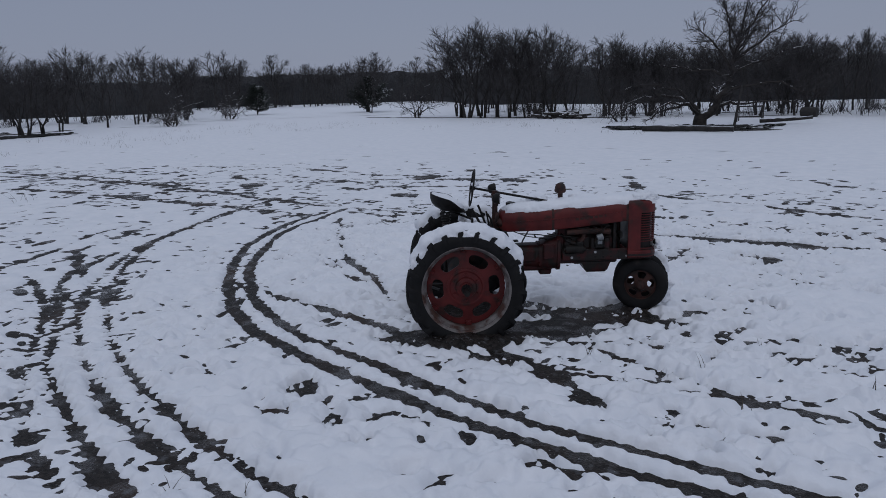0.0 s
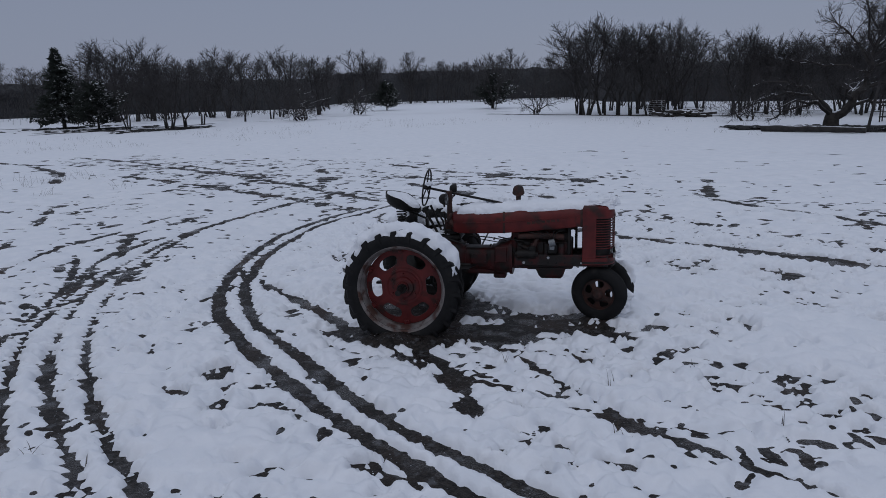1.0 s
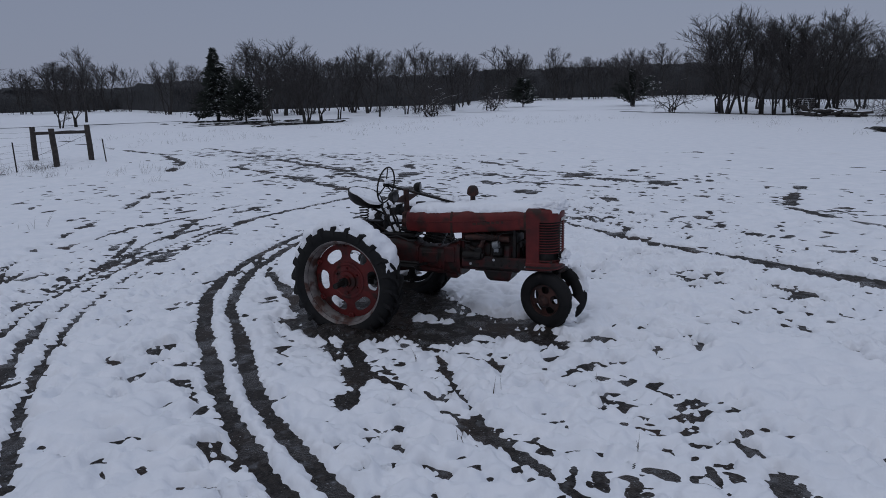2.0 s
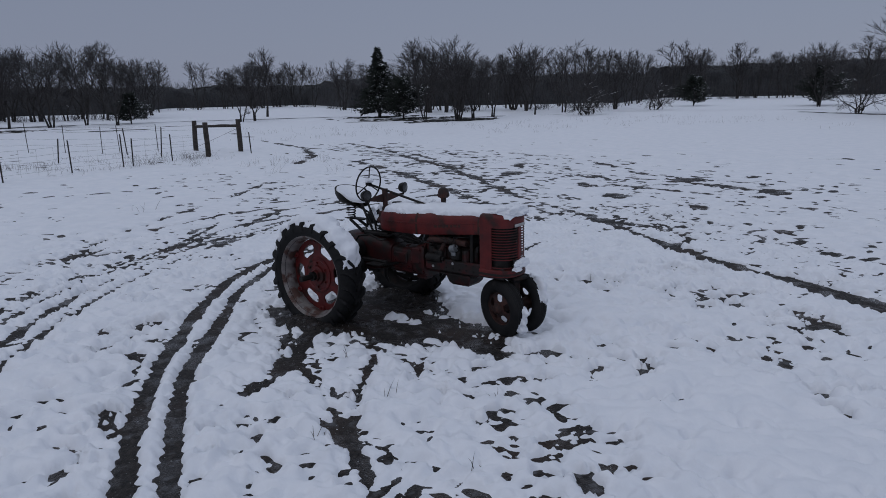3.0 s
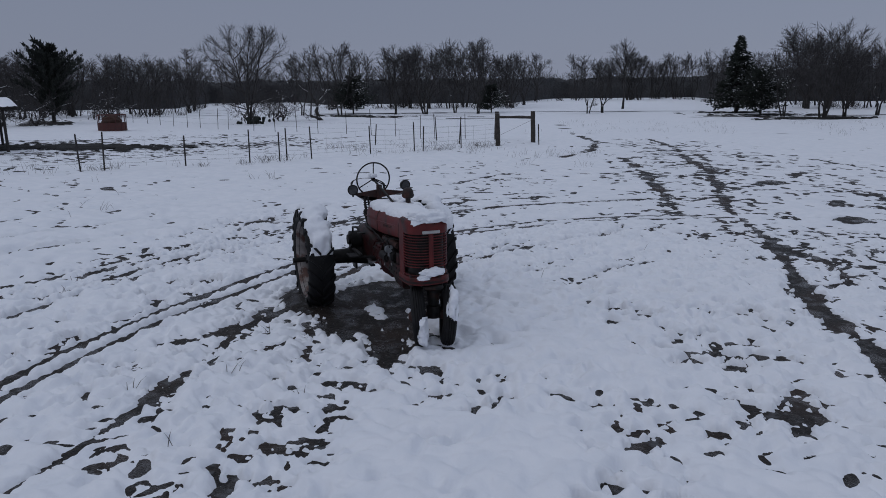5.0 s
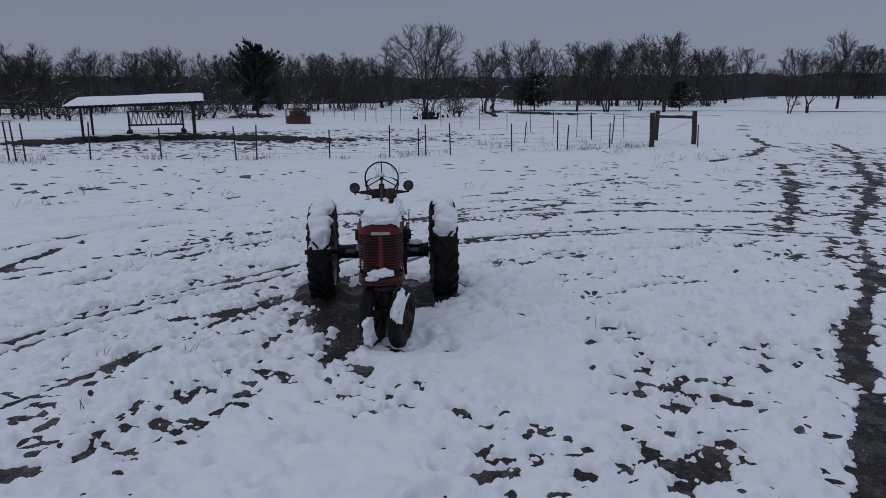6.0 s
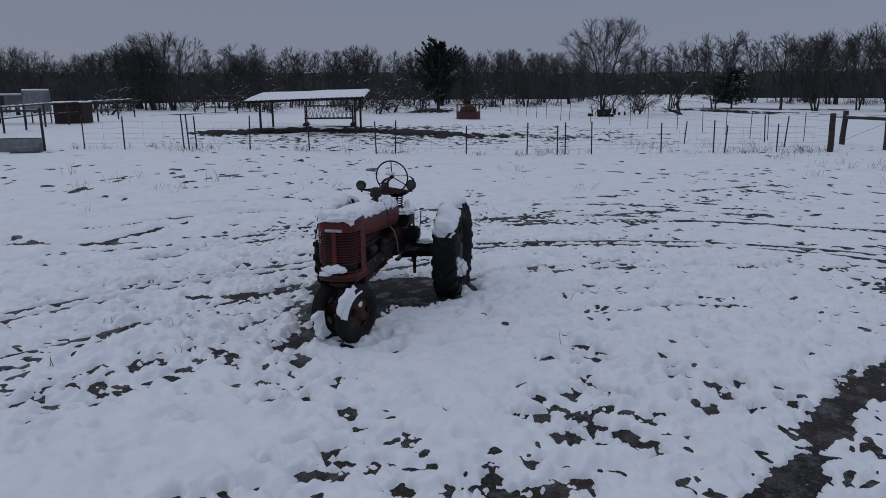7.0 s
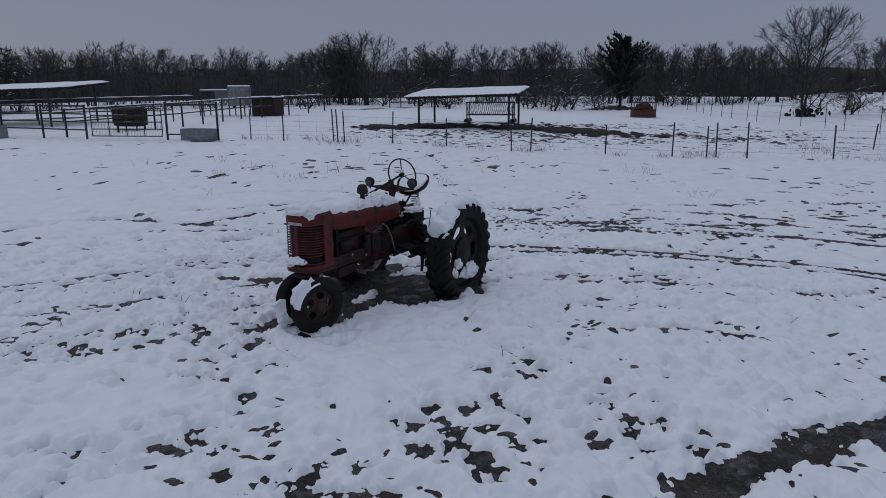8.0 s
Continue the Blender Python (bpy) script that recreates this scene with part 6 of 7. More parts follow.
# ---- things under the old tree at the wood's edge ----
b = bmesh.new()
log_mesh(b, (-13.6, 38.3, ground_z(-13.6, 38.3) + 0.12), (-8.9, 38.5, ground_z(-8.9, 38.5) + 0.12), 0.17, 0.13, 1.0, 12, 9)
tagged(part("fallen_log", b, BARK, None, "", 50), "long dark fallen log under the old tree", "log", "fallen logs")
b = bmesh.new()
log_mesh(b, (-8.9, 44.6, ground_z(-8.9, 44.6) + 0.15), (-6.3, 45.6, ground_z(-6.3, 45.6) + 0.3), 0.13, 0.09, 4.0, 10, 7)
tagged(part("fallen_log", b, BARKSNOW, None, "", 50), "thin fallen log with snow along it", "log", "fallen logs")
pl = thing("pallet_stack", pose(-27.0, 51.1, ground_z(-27.0, 51.1) - 0.05, 0, 0, 20), "stack of weathered wooden pallets with snow on top", "pallets")
for i in range(8):
    b = bmesh.new()
    for j in range(5):
        box(b, (0, -0.44 + j * 0.22, 0.13 + i * 0.14), (1.1, 0.13, 0.022), 0.004)
    for x in (-0.5, 0, 0.5):
        box(b, (x, 0, 0.07 + i * 0.14), (0.05, 1.0, 0.09), 0.006)
    part("pallet", b, WOODGREY, pl, "", None, pose(0, 0, 0, 0, 0, fr.uniform(-6, 6)))
b = bmesh.new()
for i in range(7):
    box(b, (0, -0.45 + i * 0.15, 0.45), (0.03, 0.11, 1.1), 0.006)
tagged(part("leaning_pallet", b, WOODGREY, None, "", None, pose(-26.1, 50.4, ground_z(-26.1, 50.4) - 0.05, 0, -42, 60)), "weathered pallet leaning against the stack", "pallet")
for i in range(30):
    b = bmesh.new()
    x, y = -24.2 + fr.uniform(-1.7, 1.7), 50.0 + fr.uniform(-0.5, 0.5)
    z = ground_z(x, y) + fr.uniform(0.0, 0.75) * (1 - abs(x + 24.2) / 2)
    dx, dy = fr.uniform(-0.7, 0.7), fr.uniform(-0.4, 0.4)
    log_mesh(b, (x - dx, y - dy, z), (x + dx, y + dy, z + fr.uniform(-0.05, 0.15)), 0.12, 0.09, i, 8, 5)
    tagged(part("split_log", b, BARKSNOW, None, "", 50), "snow covered log in a wood pile", "log", "wood pile")
bn = thing("bale_rack", pose(-10.0, 47.2, ground_z(-10, 47.2) - 0.05, 0, 0, 5), "dark welded steel frame standing in snow", "frame")
for x in (-0.7, 0.7):
    for y in (-0.35, 0.35):
        b = bmesh.new()
        tube(b, [(x, y, 0), (x, y, 0.95)], 0.035, 8)
        part("leg", b, STEEL, bn)
for z in (0.3, 0.93):
    for y in (-0.35, 0.35):
        b = bmesh.new()
        tube(b, [(-0.75, y, z), (0.75, y, z)], 0.035, 8)
        part("rail", b, STEEL, bn)
b = bmesh.new()
log_mesh(b, (-9.3, 40.0, ground_z(-9.3, 40) - 0.2), (-9.0, 40.2, ground_z(-9, 40) + 2.3), 0.075, 0.055, 3)
tagged(part("leaning_post", b, BARK, None, "", 50), "dark leaning post beside the old tree", "post")
b = bmesh.new()
lathe(b, [(0.001, -0.5), (0.28, -0.5), (0.32, -0.46), (0.33, 0), (0.32, 0.46), (0.28, 0.5), (0.001, 0.5)], 28, close=False)
tagged(part("steel_drum_tank", b, STEEL, None, "", 40, pose(-7.4, 52.0, ground_z(-7.4, 52) + 0.28, 0, 0, 80)), "dark steel tank lying at the wood's edge", "tank")


# ---- dry weeds ----
def weed_patch(name, spots, label, seed):
    r = random.Random(seed)
    V, F = [], []
    for cx, cy, spread, n, h in spots:
        for _ in range(n):
            x, y = cx + r.gauss(0, spread), cy + r.gauss(0, spread)
            z = ground_z(x, y) - 0.03
            hh = h * r.uniform(0.4, 1.1)
            lx, ly = r.gauss(0, 0.62) * hh, r.gauss(0, 0.62) * hh
            w = 0.0045
            i = len(V)
            V += [(x - w, y, z), (x + w, y, z), (x, y + w, z), (x + lx * 0.45, y + ly * 0.45, z + hh * 0.6), (x + lx, y + ly, z + hh)]
            V += [(x + lx * 0.45 + w, y + ly * 0.45, z + hh * 0.6), (x + lx * 0.45, y + ly * 0.45 + w, z + hh * 0.6)]
            F += [(i, i + 1, i + 5, i + 3), (i + 1, i + 2, i + 6, i + 5), (i + 2, i, i + 3, i + 6), (i + 3, i + 5, i + 4), (i + 5, i + 6, i + 4), (i + 6, i + 3, i + 4)]
    me = bpy.data.meshes.new(name)
    me.from_pydata(V, [], F)
    me.materials.append(GRASS)
    tagged(new(name, me), label, "weeds", "", "stuff")


wr = random.Random(3)
spots = []
for (ax, ay), (bx, by) in zip(FENCE_A, FENCE_A[1:]):
    for _ in range(3):
        k = wr.random()
        spots.append((ax + (bx - ax) * k + wr.gauss(0, 0.35), ay + (by - ay) * k + wr.gauss(0, 0.35), wr.uniform(0.06, 0.34), wr.choice((3, 5, 9, 16, 28)), wr.uniform(0.14, 0.4)))
for _ in range(26):
    spots.append((wr.uniform(-29.5, -24), wr.uniform(-2.5, 5), wr.uniform(0.15, 0.5), wr.randint(6, 22), wr.uniform(0.15, 0.4)))
weed_patch("fence_weeds", spots, "dry brown weeds along the fence", 4)
spots = [(-23.3 + wr.gauss(0, 1.3), 7.6 + wr.gauss(0, 1.0), 0.15, 8, 0.3) for _ in range(12)]
spots += [(wr.uniform(-46, -34), wr.uniform(20, 42), 0.3, wr.randint(3, 9), 0.3) for _ in range(70)]
spots += [(wr.uniform(-30, -12), wr.uniform(36, 47), 0.3, wr.randint(3, 9), 0.3) for _ in range(20)]
spots += [(wr.uniform(-48, -36), wr.uniform(5, 16), 0.3, wr.randint(3, 9), 0.25) for _ in range(40)]
spots += [(wr.uniform(-13, -3), wr.uniform(-6, -1), 0.1, wr.randint(1, 3), 0.22) for _ in range(12)]
spots += [(x, y, 0.12, wr.randint(4, 9), wr.uniform(0.22, 0.42)) for x, y in ((-1.8, -7.3), (-3.6, -4.2), (-4.6, -4.7), (-5.3, -4.9), (-5.3, -3.0), (-4.1, -6.7), (-7.4, -3.6), (-3.7, -4.2), (-6.9, -3.4), (-5.7, -2.9), (-15.5, -0.8), (-14.3, 3.4), (-15.8, -0.3), (-9.3, -1.0))]
weed_patch("pasture_weeds", spots, "sparse dry weed stalks standing through snow", 5)
spots = [(x, y, 0.03, n, h) for x, y, n, h in ((-1.75, 6.95, 3, 0.16), (-0.3, 7.3, 2, 0.15), (-2.9, 6.75, 3, 0.14), (-4.65, 10.6, 1, 0.24), (-4.4, 2.6, 3, 0.18), (-3.9, 2.9, 2, 0.14), (-0.6, 8.9, 2, 0.12), (-1.4, 7.9, 3, 0.12), (-6.2, 9.5, 1, 0.2), (-8.4, 11.0, 1, 0.2), (-1.2, 6.2, 3, 0.13))]
weed_patch("snow_stalks", spots, "few thin dry stalks poking through snow", 6)


# ---- trees ----
def bough(V, F, pts, radii, k):
    """A tapered limb of k sides along pts, appended to the lists."""
    n0 = len(V)
    for i, p in enumerate(pts):
        d = pts[min(i + 1, len(pts) - 1)] - pts[max(i - 1, 0)]
        a, b = basis(d)
        for j in range(k):
            t = j * math.tau / k
            V.append(p + radii[i] * (math.cos(t) * a + math.sin(t) * b))
    for i in range(len(pts) - 1):
        for j in range(k):
            q = n0 + i * k
            F.append((q + j, q + (j + 1) % k, q + k + (j + 1) % k, q + k + j))


def spike(V, F, p, q, r):
    """A fine twig: a three-sided point."""
    a, b = basis(q - p)
    n = len(V)
    V += [p + a * r, p + (b * 0.87 - a * 0.5) * r, p - (b * 0.87 + a * 0.5) * r, q]
    F += [(n, n + 1, n + 3), (n + 1, n + 2, n + 3), (n + 2, n, n + 3)]


def bare_tree(seed, height, spread, stems=1, low=0.28, limbs=7, kids=6, fines=6, twigs=4, thick=1.0, crooked=0.2, squat=0.0, tw=0.010, deep=2, skirt=0, open_top=0.72):
    """A leafless tree whose limbs fill a rounded crown: returns meshes of its trunk with limbs, and of its twigs."""
    r = random.Random(seed)
    V, F, TV, TF = [], [], [], []
    mid_z, half_z = height * (0.56 - squat * 0.1), height * (0.44 + squat * 0.1)

    def reach(p, d):
        """How far it is from p along d to the crown's outline."""
        s = Vector((spread, spread, half_z))
        q = Vector(((p.x) / s.x, (p.y) / s.y, (p.z - mid_z) / s.z))
        e = Vector((d.x / s.x, d.y / s.y, d.z / s.z))
        A, B, C = e.dot(e), q.dot(e), q.dot(q) - 1
        disc = B * B - A * C
        return max(0.25, (-B + math.sqrt(disc)) / A) if disc > 0 else 0.3

    def wander(p, d, length, n, up):
        pts = [p.copy()]
        d = d.normalized()
        for _ in range(n):
            d = (d + Vector((r.gauss(0, 1), r.gauss(0, 1), r.gauss(0, 1))) * crooked + Vector((0, 0, up))).normalized()
            pts.append(pts[-1] + d * length / n)
        return pts, d

    def fine(p, d, length):
        q = p + (d.normalized() + Vector((r.gauss(0, 0.15), r.gauss(0, 0.15), 0.12))) * length
        spike(TV, TF, p, q, tw)
        for _ in range(twigs):
            s = p.lerp(q, r.uniform(0.15, 0.95))
            t = (d.normalized() + Vector((r.gauss(0, 1), r.gauss(0, 1), r.gauss(0, 0.7) + 0.3)) * 0.75).normalized()
            spike(TV, TF, s, s + t * length * r.uniform(0.3, 0.65), tw * 0.7)

    def branch(p, d, rad, level):
        length = min(reach(p, d.normalized()), height * (0.62 if level == 0 else 0.34)) * r.uniform(open_top, 1.04)
        n = 5 if level == 0 else 3
        pts, e = wander(p, d, length, n, 0.06)
        if level < 2 and rad > 0.016:
            bough(V, F, pts, [rad * (1 - 0.75 * i / n) for i in range(n + 1)], 5 if level == 0 else 3)
        else:
            bough(TV, TF, pts, [max(rad, 0.012) * (1 - 0.7 * i / n) for i in range(n + 1)], 3)
        m = kids if level < deep - 1 else fines
        for i in range(m):
            k = 0.22 + 0.78 * (i + r.random()) / m
            j = min(int(k * n), n - 1)
            s = pts[j].lerp(pts[j + 1], k * n - j)
            out = Vector((s.x, s.y, (s.z - mid_z * 0.6))).normalized()
            side = Vector((r.gauss(0, 1), r.gauss(0, 1), r.gauss(0, 0.7) + 0.2)).normalized()
            nd = (e * 0.5 + out * 0.35 + side * 0.85).normalized()
            if level < deep - 1:
                branch(s, nd, rad * 0.40, level + 1)
            else:
                fine(s, nd, min(reach(s, nd) * r.uniform(0.7, 1.1), height * r.uniform(0.07, 0.13)))
        fine(pts[-1], e, height * 0.08)

    for s in range(stems):
        a = s * math.tau / stems + r.random()
        base = Vector((math.cos(a), math.sin(a), 0)) * (0.14 * (stems > 1))
        lean = Vector((math.cos(a), math.sin(a), 0)) * (0.4 if stems > 1 else 0.10)
        tr = height * (0.019 if stems == 1 else 0.013) * thick
        fork = height * low * r.uniform(0.85, 1.15)
        pts, e = wander(base + Vector((0, 0, -0.3)), Vector((0, 0, 1)) + lean, fork + 0.3, 4, 0.05)
        bough(V, F, pts, [tr * 1.4, tr * 1.1, tr, tr * 0.95, tr * 0.85], 9)
        nl = max(2, limbs // stems)
        for i in range(nl):
            t = a + i * math.tau / nl + r.uniform(-0.35, 0.35)
            el = radians(r.uniform(24, 62)) * (1 - 0.45 * squat) if i else radians(78)
            d = Vector((math.cos(t) * math.cos(el), math.sin(t) * math.cos(el), math.sin(el)))
            st = pts[-1] if i % 2 == 0 else pts[-2].lerp(pts[-1], r.random())
            branch(st, d, tr * r.uniform(0.45, 0.62), 0)
    for i in range(skirt):
        t = i * math.tau / skirt + r.uniform(-0.4, 0.4)
        p = Vector((0, 0, height * low * r.uniform(0.8, 1.8)))
        d = Vector((math.cos(t), math.sin(t), r.uniform(0.05, 0.45)))
        L = spread * r.uniform(0.95, 1.35)
        pts, e = wander(p, d, L, 7, -0.03)
        bough(V, F, pts, [height * 0.010 * thick * (1 - 0.75 * j / 7) for j in range(8)], 6)
        for j in range(12):
            k = 1.5 + 5.4 * r.random()
            s0 = pts[int(k)].lerp(pts[int(k) + 1], k % 1)
            nd = (e * 0.6 + Vector((r.gauss(0, 0.8), r.gauss(0, 0.8), r.gauss(0.1, 0.6)))).normalized()
            q, e2 = wander(s0, nd, L * r.uniform(0.15, 0.35), 3, 0.0)
            bough(V, F, q, [0.022, 0.016, 0.012, 0.008], 4)
            for _ in range(4):
                fine(q[r.randrange(1, 4)], (e2 + Vector((r.gauss(0, 0.6), r.gauss(0, 0.6), r.gauss(0, 0.5)))), 0.45)
    out = []
    for nm, vv, ff in (("trunk", V, F), ("crown", TV, TF)):
        me = bpy.data.meshes.new(nm)
        me.from_pydata([tuple(v) for v in vv], [], ff)
        me.update()
        out.append(me)
    top_z = max((v.z for v in TV), default=height)
    return out[0], out[1], top_z


def plant(meshes, x, y, h, turn, label, group="", snowy=False, wide=1.0):
    """Stands one tree of the given meshes, scaled to height h."""
    tm, cm, z = meshes
    k = h / z
    t = thing("tree", pose(x, y, ground_z(x, y) - 0.06, 0, 0, turn) @ Matrix.Diagonal((k * wide, k * wide, k, 1)), label, "tree", group)
    for nm, me, mt in (("trunk", tm, BARKSNOW if snowy else BARK), ("crown", cm, TWIG)):
        if not me.materials:
            me.materials.append(mt)
        ob = new(nm, me)
        ob.parent = t
    return t


def wood_tree(seed, height, spread, stems, limbs, shoots, twigs, fork=0.25, tw=0.011, wide_el=(28, 62), thick=1.0, mid=0.60, bole=0.0):
    """A dense leafless tree: upright stems, rising limbs, shoots and short fine twigs that round off the crown."""
    r = random.Random(seed)
    V, F, TV, TF = [], [], [], []
    cz, hz = height * mid, height * (1 - mid)
    up = Vector((0, 0, 1))

    def jit(k):
        return Vector((r.gauss(0, k), r.gauss(0, k), r.gauss(0, k)))

    def room(p, d):
        q = Vector((p.x / spread, p.y / spread, (p.z - cz) / hz))
        e = Vector((d.x / spread, d.y / spread, d.z / hz))
        A, B, C = e.dot(e), q.dot(e), q.dot(q) - 1
        disc = B * B - A * C
        return max(0.3, (-B + math.sqrt(disc)) / A) if disc > 0 else 0.4

    def along(pts, k):
        k *= len(pts) - 1
        i = min(int(k), len(pts) - 2)
        return pts[i].lerp(pts[i + 1], k - i), (pts[i + 1] - pts[i]).normalized()

    def dress(pts, n, k0):
        for i in range(n):
            p, e = along(pts, k0 + (1 - k0) * ((i + r.random()) / n) ** 0.75)
            out = Vector((p.x, p.y, 0)) / max(spread, 0.1)
            d = (e * 0.65 + jit(0.55) + up * 0.28 + out * 0.35).normalized()
            L = min(height * r.uniform(0.09, 0.20), room(p, d) * r.uniform(0.8, 1.15))
            q = p + (d + up * 0.10).normalized() * L
            spike(TV, TF, p, q, 0.013)
            for j in range(twigs):
                u = p.lerp(q, 0.15 + 0.85 * (j + r.random()) / twigs)
                t = (d * 0.7 + jit(0.5) + up * 0.30).normalized()
                spike(TV, TF, u, u + t * height * r.uniform(0.035, 0.085), tw)

    for st in range(stems):
        a = st * math.tau / stems + r.random()
        side = Vector((math.cos(a), math.sin(a), 0))
        lean = spread * (0.42 if stems > 1 else 0.10)
        top = height * r.uniform(0.80, 0.93)
        n = 6
        lead = [side * (0.12 * (stems > 1 and not bole) + lean * max(0, i / n - bole) ** 1.1 * (1 + 1.2 * bole)) + up * (top * i / n - (0.3 if i == 0 else 0)) + (jit(0.13) if i else jit(0.0)) for i in range(n + 1)]
        tr0 = height * (0.014 if stems == 1 else 0.0105) * thick
        bough(V, F, lead, [tr0 * (1.25 if i == 0 else 1 - 0.86 * i / n) for i in range(n + 1)], 6)
        per = max(3, limbs // stems)
        for i in range(per):
            k = fork + (0.88 - fork) * (i + 0.6 * r.random()) / per
            p, e = along(lead, k)
            t = a + i * 2.4 + r.uniform(-0.4, 0.4)
            el = radians(r.uniform(*wide_el) + 16 * k)
            d = Vector((math.cos(t) * math.cos(el), math.sin(t) * math.cos(el), math.sin(el)))
            L = room(p, d) * r.uniform(0.72, 1.0)
            pts = [p]
            for _ in range(4):
                d = (d + jit(0.13) + up * 0.07).normalized()
                pts.append(pts[-1] + d * L / 4)
            r0 = tr0 * (0.58 - 0.30 * k)
            bough(V, F, pts, [r0 * (1 - 0.88 * j / 4) for j in range(5)], 4)
            dress(pts, shoots, 0.22)
        dress(lead, shoots * 2, 0.55)
    out = []
    for nm, vv, ff in (("trunk", V, F), ("crown", TV, TF)):
        me = bpy.data.meshes.new(nm)
        me.from_pydata([tuple(v) for v in vv], [], ff)
        me.update()
        out.append(me)
    return out[0], out[1], max(v.z for v in TV)


# the trees that stand out
def old_tree(seed):
    """A leaning old tree with an open round crown and long limbs hanging low on both sides."""
    r = random.Random(seed)
    V, F, TV, TF = [], [], [], []
    limbs = [([(0, 0, -0.3), (0, 0, 0.3), (0.1, 0, 0.8)], 0.46, 0.36, 0, 0),
             ([(0.1, 0, 0.6), (0.9, 0.1, 1.3), (1.45, 0.1, 2.2), (1.7, 0, 3.3), (1.8, 0, 4.3), (2.1, 0, 5.7), (2.3, 0, 7.1)], 0.27, 0.04, 10, 1.3),
             ([(-0.1, 0, 0.6), (-0.3, 0, 1.15), (-1.0, 0.3, 1.4), (-1.8, 0.3, 1.15), (-2.6, 0.4, 0.9), (-3.3, 0.3, 0.4)], 0.15, 0.03, 9, 0.8),
             ([(-0.1, 0, 0.9), (-0.8, -0.4, 1.7), (-1.3, -0.5, 2.3), (-2.4, -0.6, 2.6), (-3.9, -0.4, 2.55)], 0.13, 0.025, 10, 0.9),
             ([(-0.2, 0.3, 1.1), (-1.2, 1.0, 1.8), (-2.5, 1.3, 2.0), (-3.8, 1.5, 1.5), (-4.9, 1.4, 1.1)], 0.12, 0.025, 10, 0.9),
             ([(-0.1, -0.2, 0.8), (-0.7, -1.2, 1.5), (-1.7, -2.0, 1.6), (-2.9, -2.4, 1.0)], 0.11, 0.025, 8, 0.8),
             ([(1.5, 0, 3.0), (0.6, 0, 3.4), (-0.6, 0.2, 3.4), (-1.4, 0.3, 3.7), (-2.6, 0.4, 3.9)], 0.10, 0.02, 9, 0.8),
             ([(1.6, 0, 3.4), (1.1, 0.2, 4.3), (0.4, 0.3, 5.2), (-0.5, 0.4, 6.2)], 0.11, 0.02, 10, 1.2),
             ([(1.7, 0, 3.8), (2.5, -0.2, 4.5), (3.6, -0.3, 5.4), (4.7, -0.3, 6.0)], 0.11, 0.02, 10, 1.2),
             ([(1.7, 0, 3.3), (2.6, 0.2, 3.6), (3.8, 0.5, 3.9), (5.0, 0.6, 4.5)], 0.10, 0.02, 9, 1.0),
             ([(1.3, 0, 1.9), (2.3, -0.4, 2.4), (3.6, -0.6, 2.6), (5.0, -0.8, 2.2), (6.2, -0.8, 2.0)], 0.12, 0.02, 10, 1.0),
             ([(0.8, 0, 1.2), (1.7, 0.4, 1.5), (2.6, 0.7, 1.35), (3.8, 0.9, 1.5), (5.6, 1.0, 1.1)], 0.11, 0.02, 9, 0.9),
             ([(0.9, 0.1, 1.6), (1.2, 1.4, 2.4), (1.3, 2.8, 2.6), (1.2, 4.0, 2.3)], 0.11, 0.02, 8, 1.0),
             ([(0.9, 0, 1.6), (0.7, -1.4, 2.3), (0.6, -2.8, 2.4), (0.8, -3.8, 2.0)], 0.11, 0.02, 8, 0.9),
             ([(1.8, 0, 4.2), (1.4, -0.8, 5.4), (1.1, -1.4, 6.7)], 0.09, 0.02, 9, 1.1),
             ([(1.8, 0, 4.2), (2.6, 0.9, 5.4), (3.2, 1.4, 6.6)], 0.09, 0.02, 9, 1.1),
             ([(2.0, 0, 5.0), (1.3, 0.5, 6.2), (0.9, 0.7, 7.4)], 0.07, 0.02, 8, 1.0),
             ([(2.1, 0, 5.4), (2.9, -0.4, 6.6), (3.5, -0.6, 7.4)], 0.07, 0.02, 8, 1.0),
             ([(1.75, 0, 3.9), (1.9, 1.2, 4.8), (2.0, 2.4, 5.6)], 0.09, 0.02, 9, 1.1),
             ([(1.75, 0, 3.9), (2.2, -1.2, 4.9), (2.4, -2.3, 5.8)], 0.09, 0.02, 9, 1.1)]

    def at(pts, k):
        k = k * (len(pts) - 1)
        i = min(int(k), len(pts) - 2)
        return pts[i].lerp(pts[i + 1], k - i), (pts[i + 1] - pts[i]).normalized()

    def crook(pts, amount):
        out = [pts[0]]
        for a, b in zip(pts, pts[1:]):
            out += [a.lerp(b, 0.5) + Vector((r.gauss(0, 1), r.gauss(0, 1), r.gauss(0, 1))) * amount, b]
        return out

    def shoot(p, d, length, rad, level):
        q = [p]
        for _ in range(4):
            d = (d + Vector((r.gauss(0, 1), r.gauss(0, 1), r.gauss(0, 1) + 0.35)) * 0.22).normalized()
            q.append(q[-1] + d * length / 4)
        bough(V if level == 0 else TV, F if level == 0 else TF, q, [rad * (1 - 0.7 * j / 4) for j in range(5)], 4 if level == 0 else 3)
        for _ in range(6 if level == 0 else 5):
            s, e = at(q, r.uniform(0.15, 1.0))
            t = (e * 0.8 + Vector((r.gauss(0, 1), r.gauss(0, 1), r.gauss(0.25, 0.8))) * 0.7).normalized()
            if level < 1:
                shoot(s, t, length * r.uniform(0.4, 0.7), rad * 0.5, level + 1)
            else:
                spike(TV, TF, s, s + t * length * r.uniform(0.35, 0.8), 0.0085)

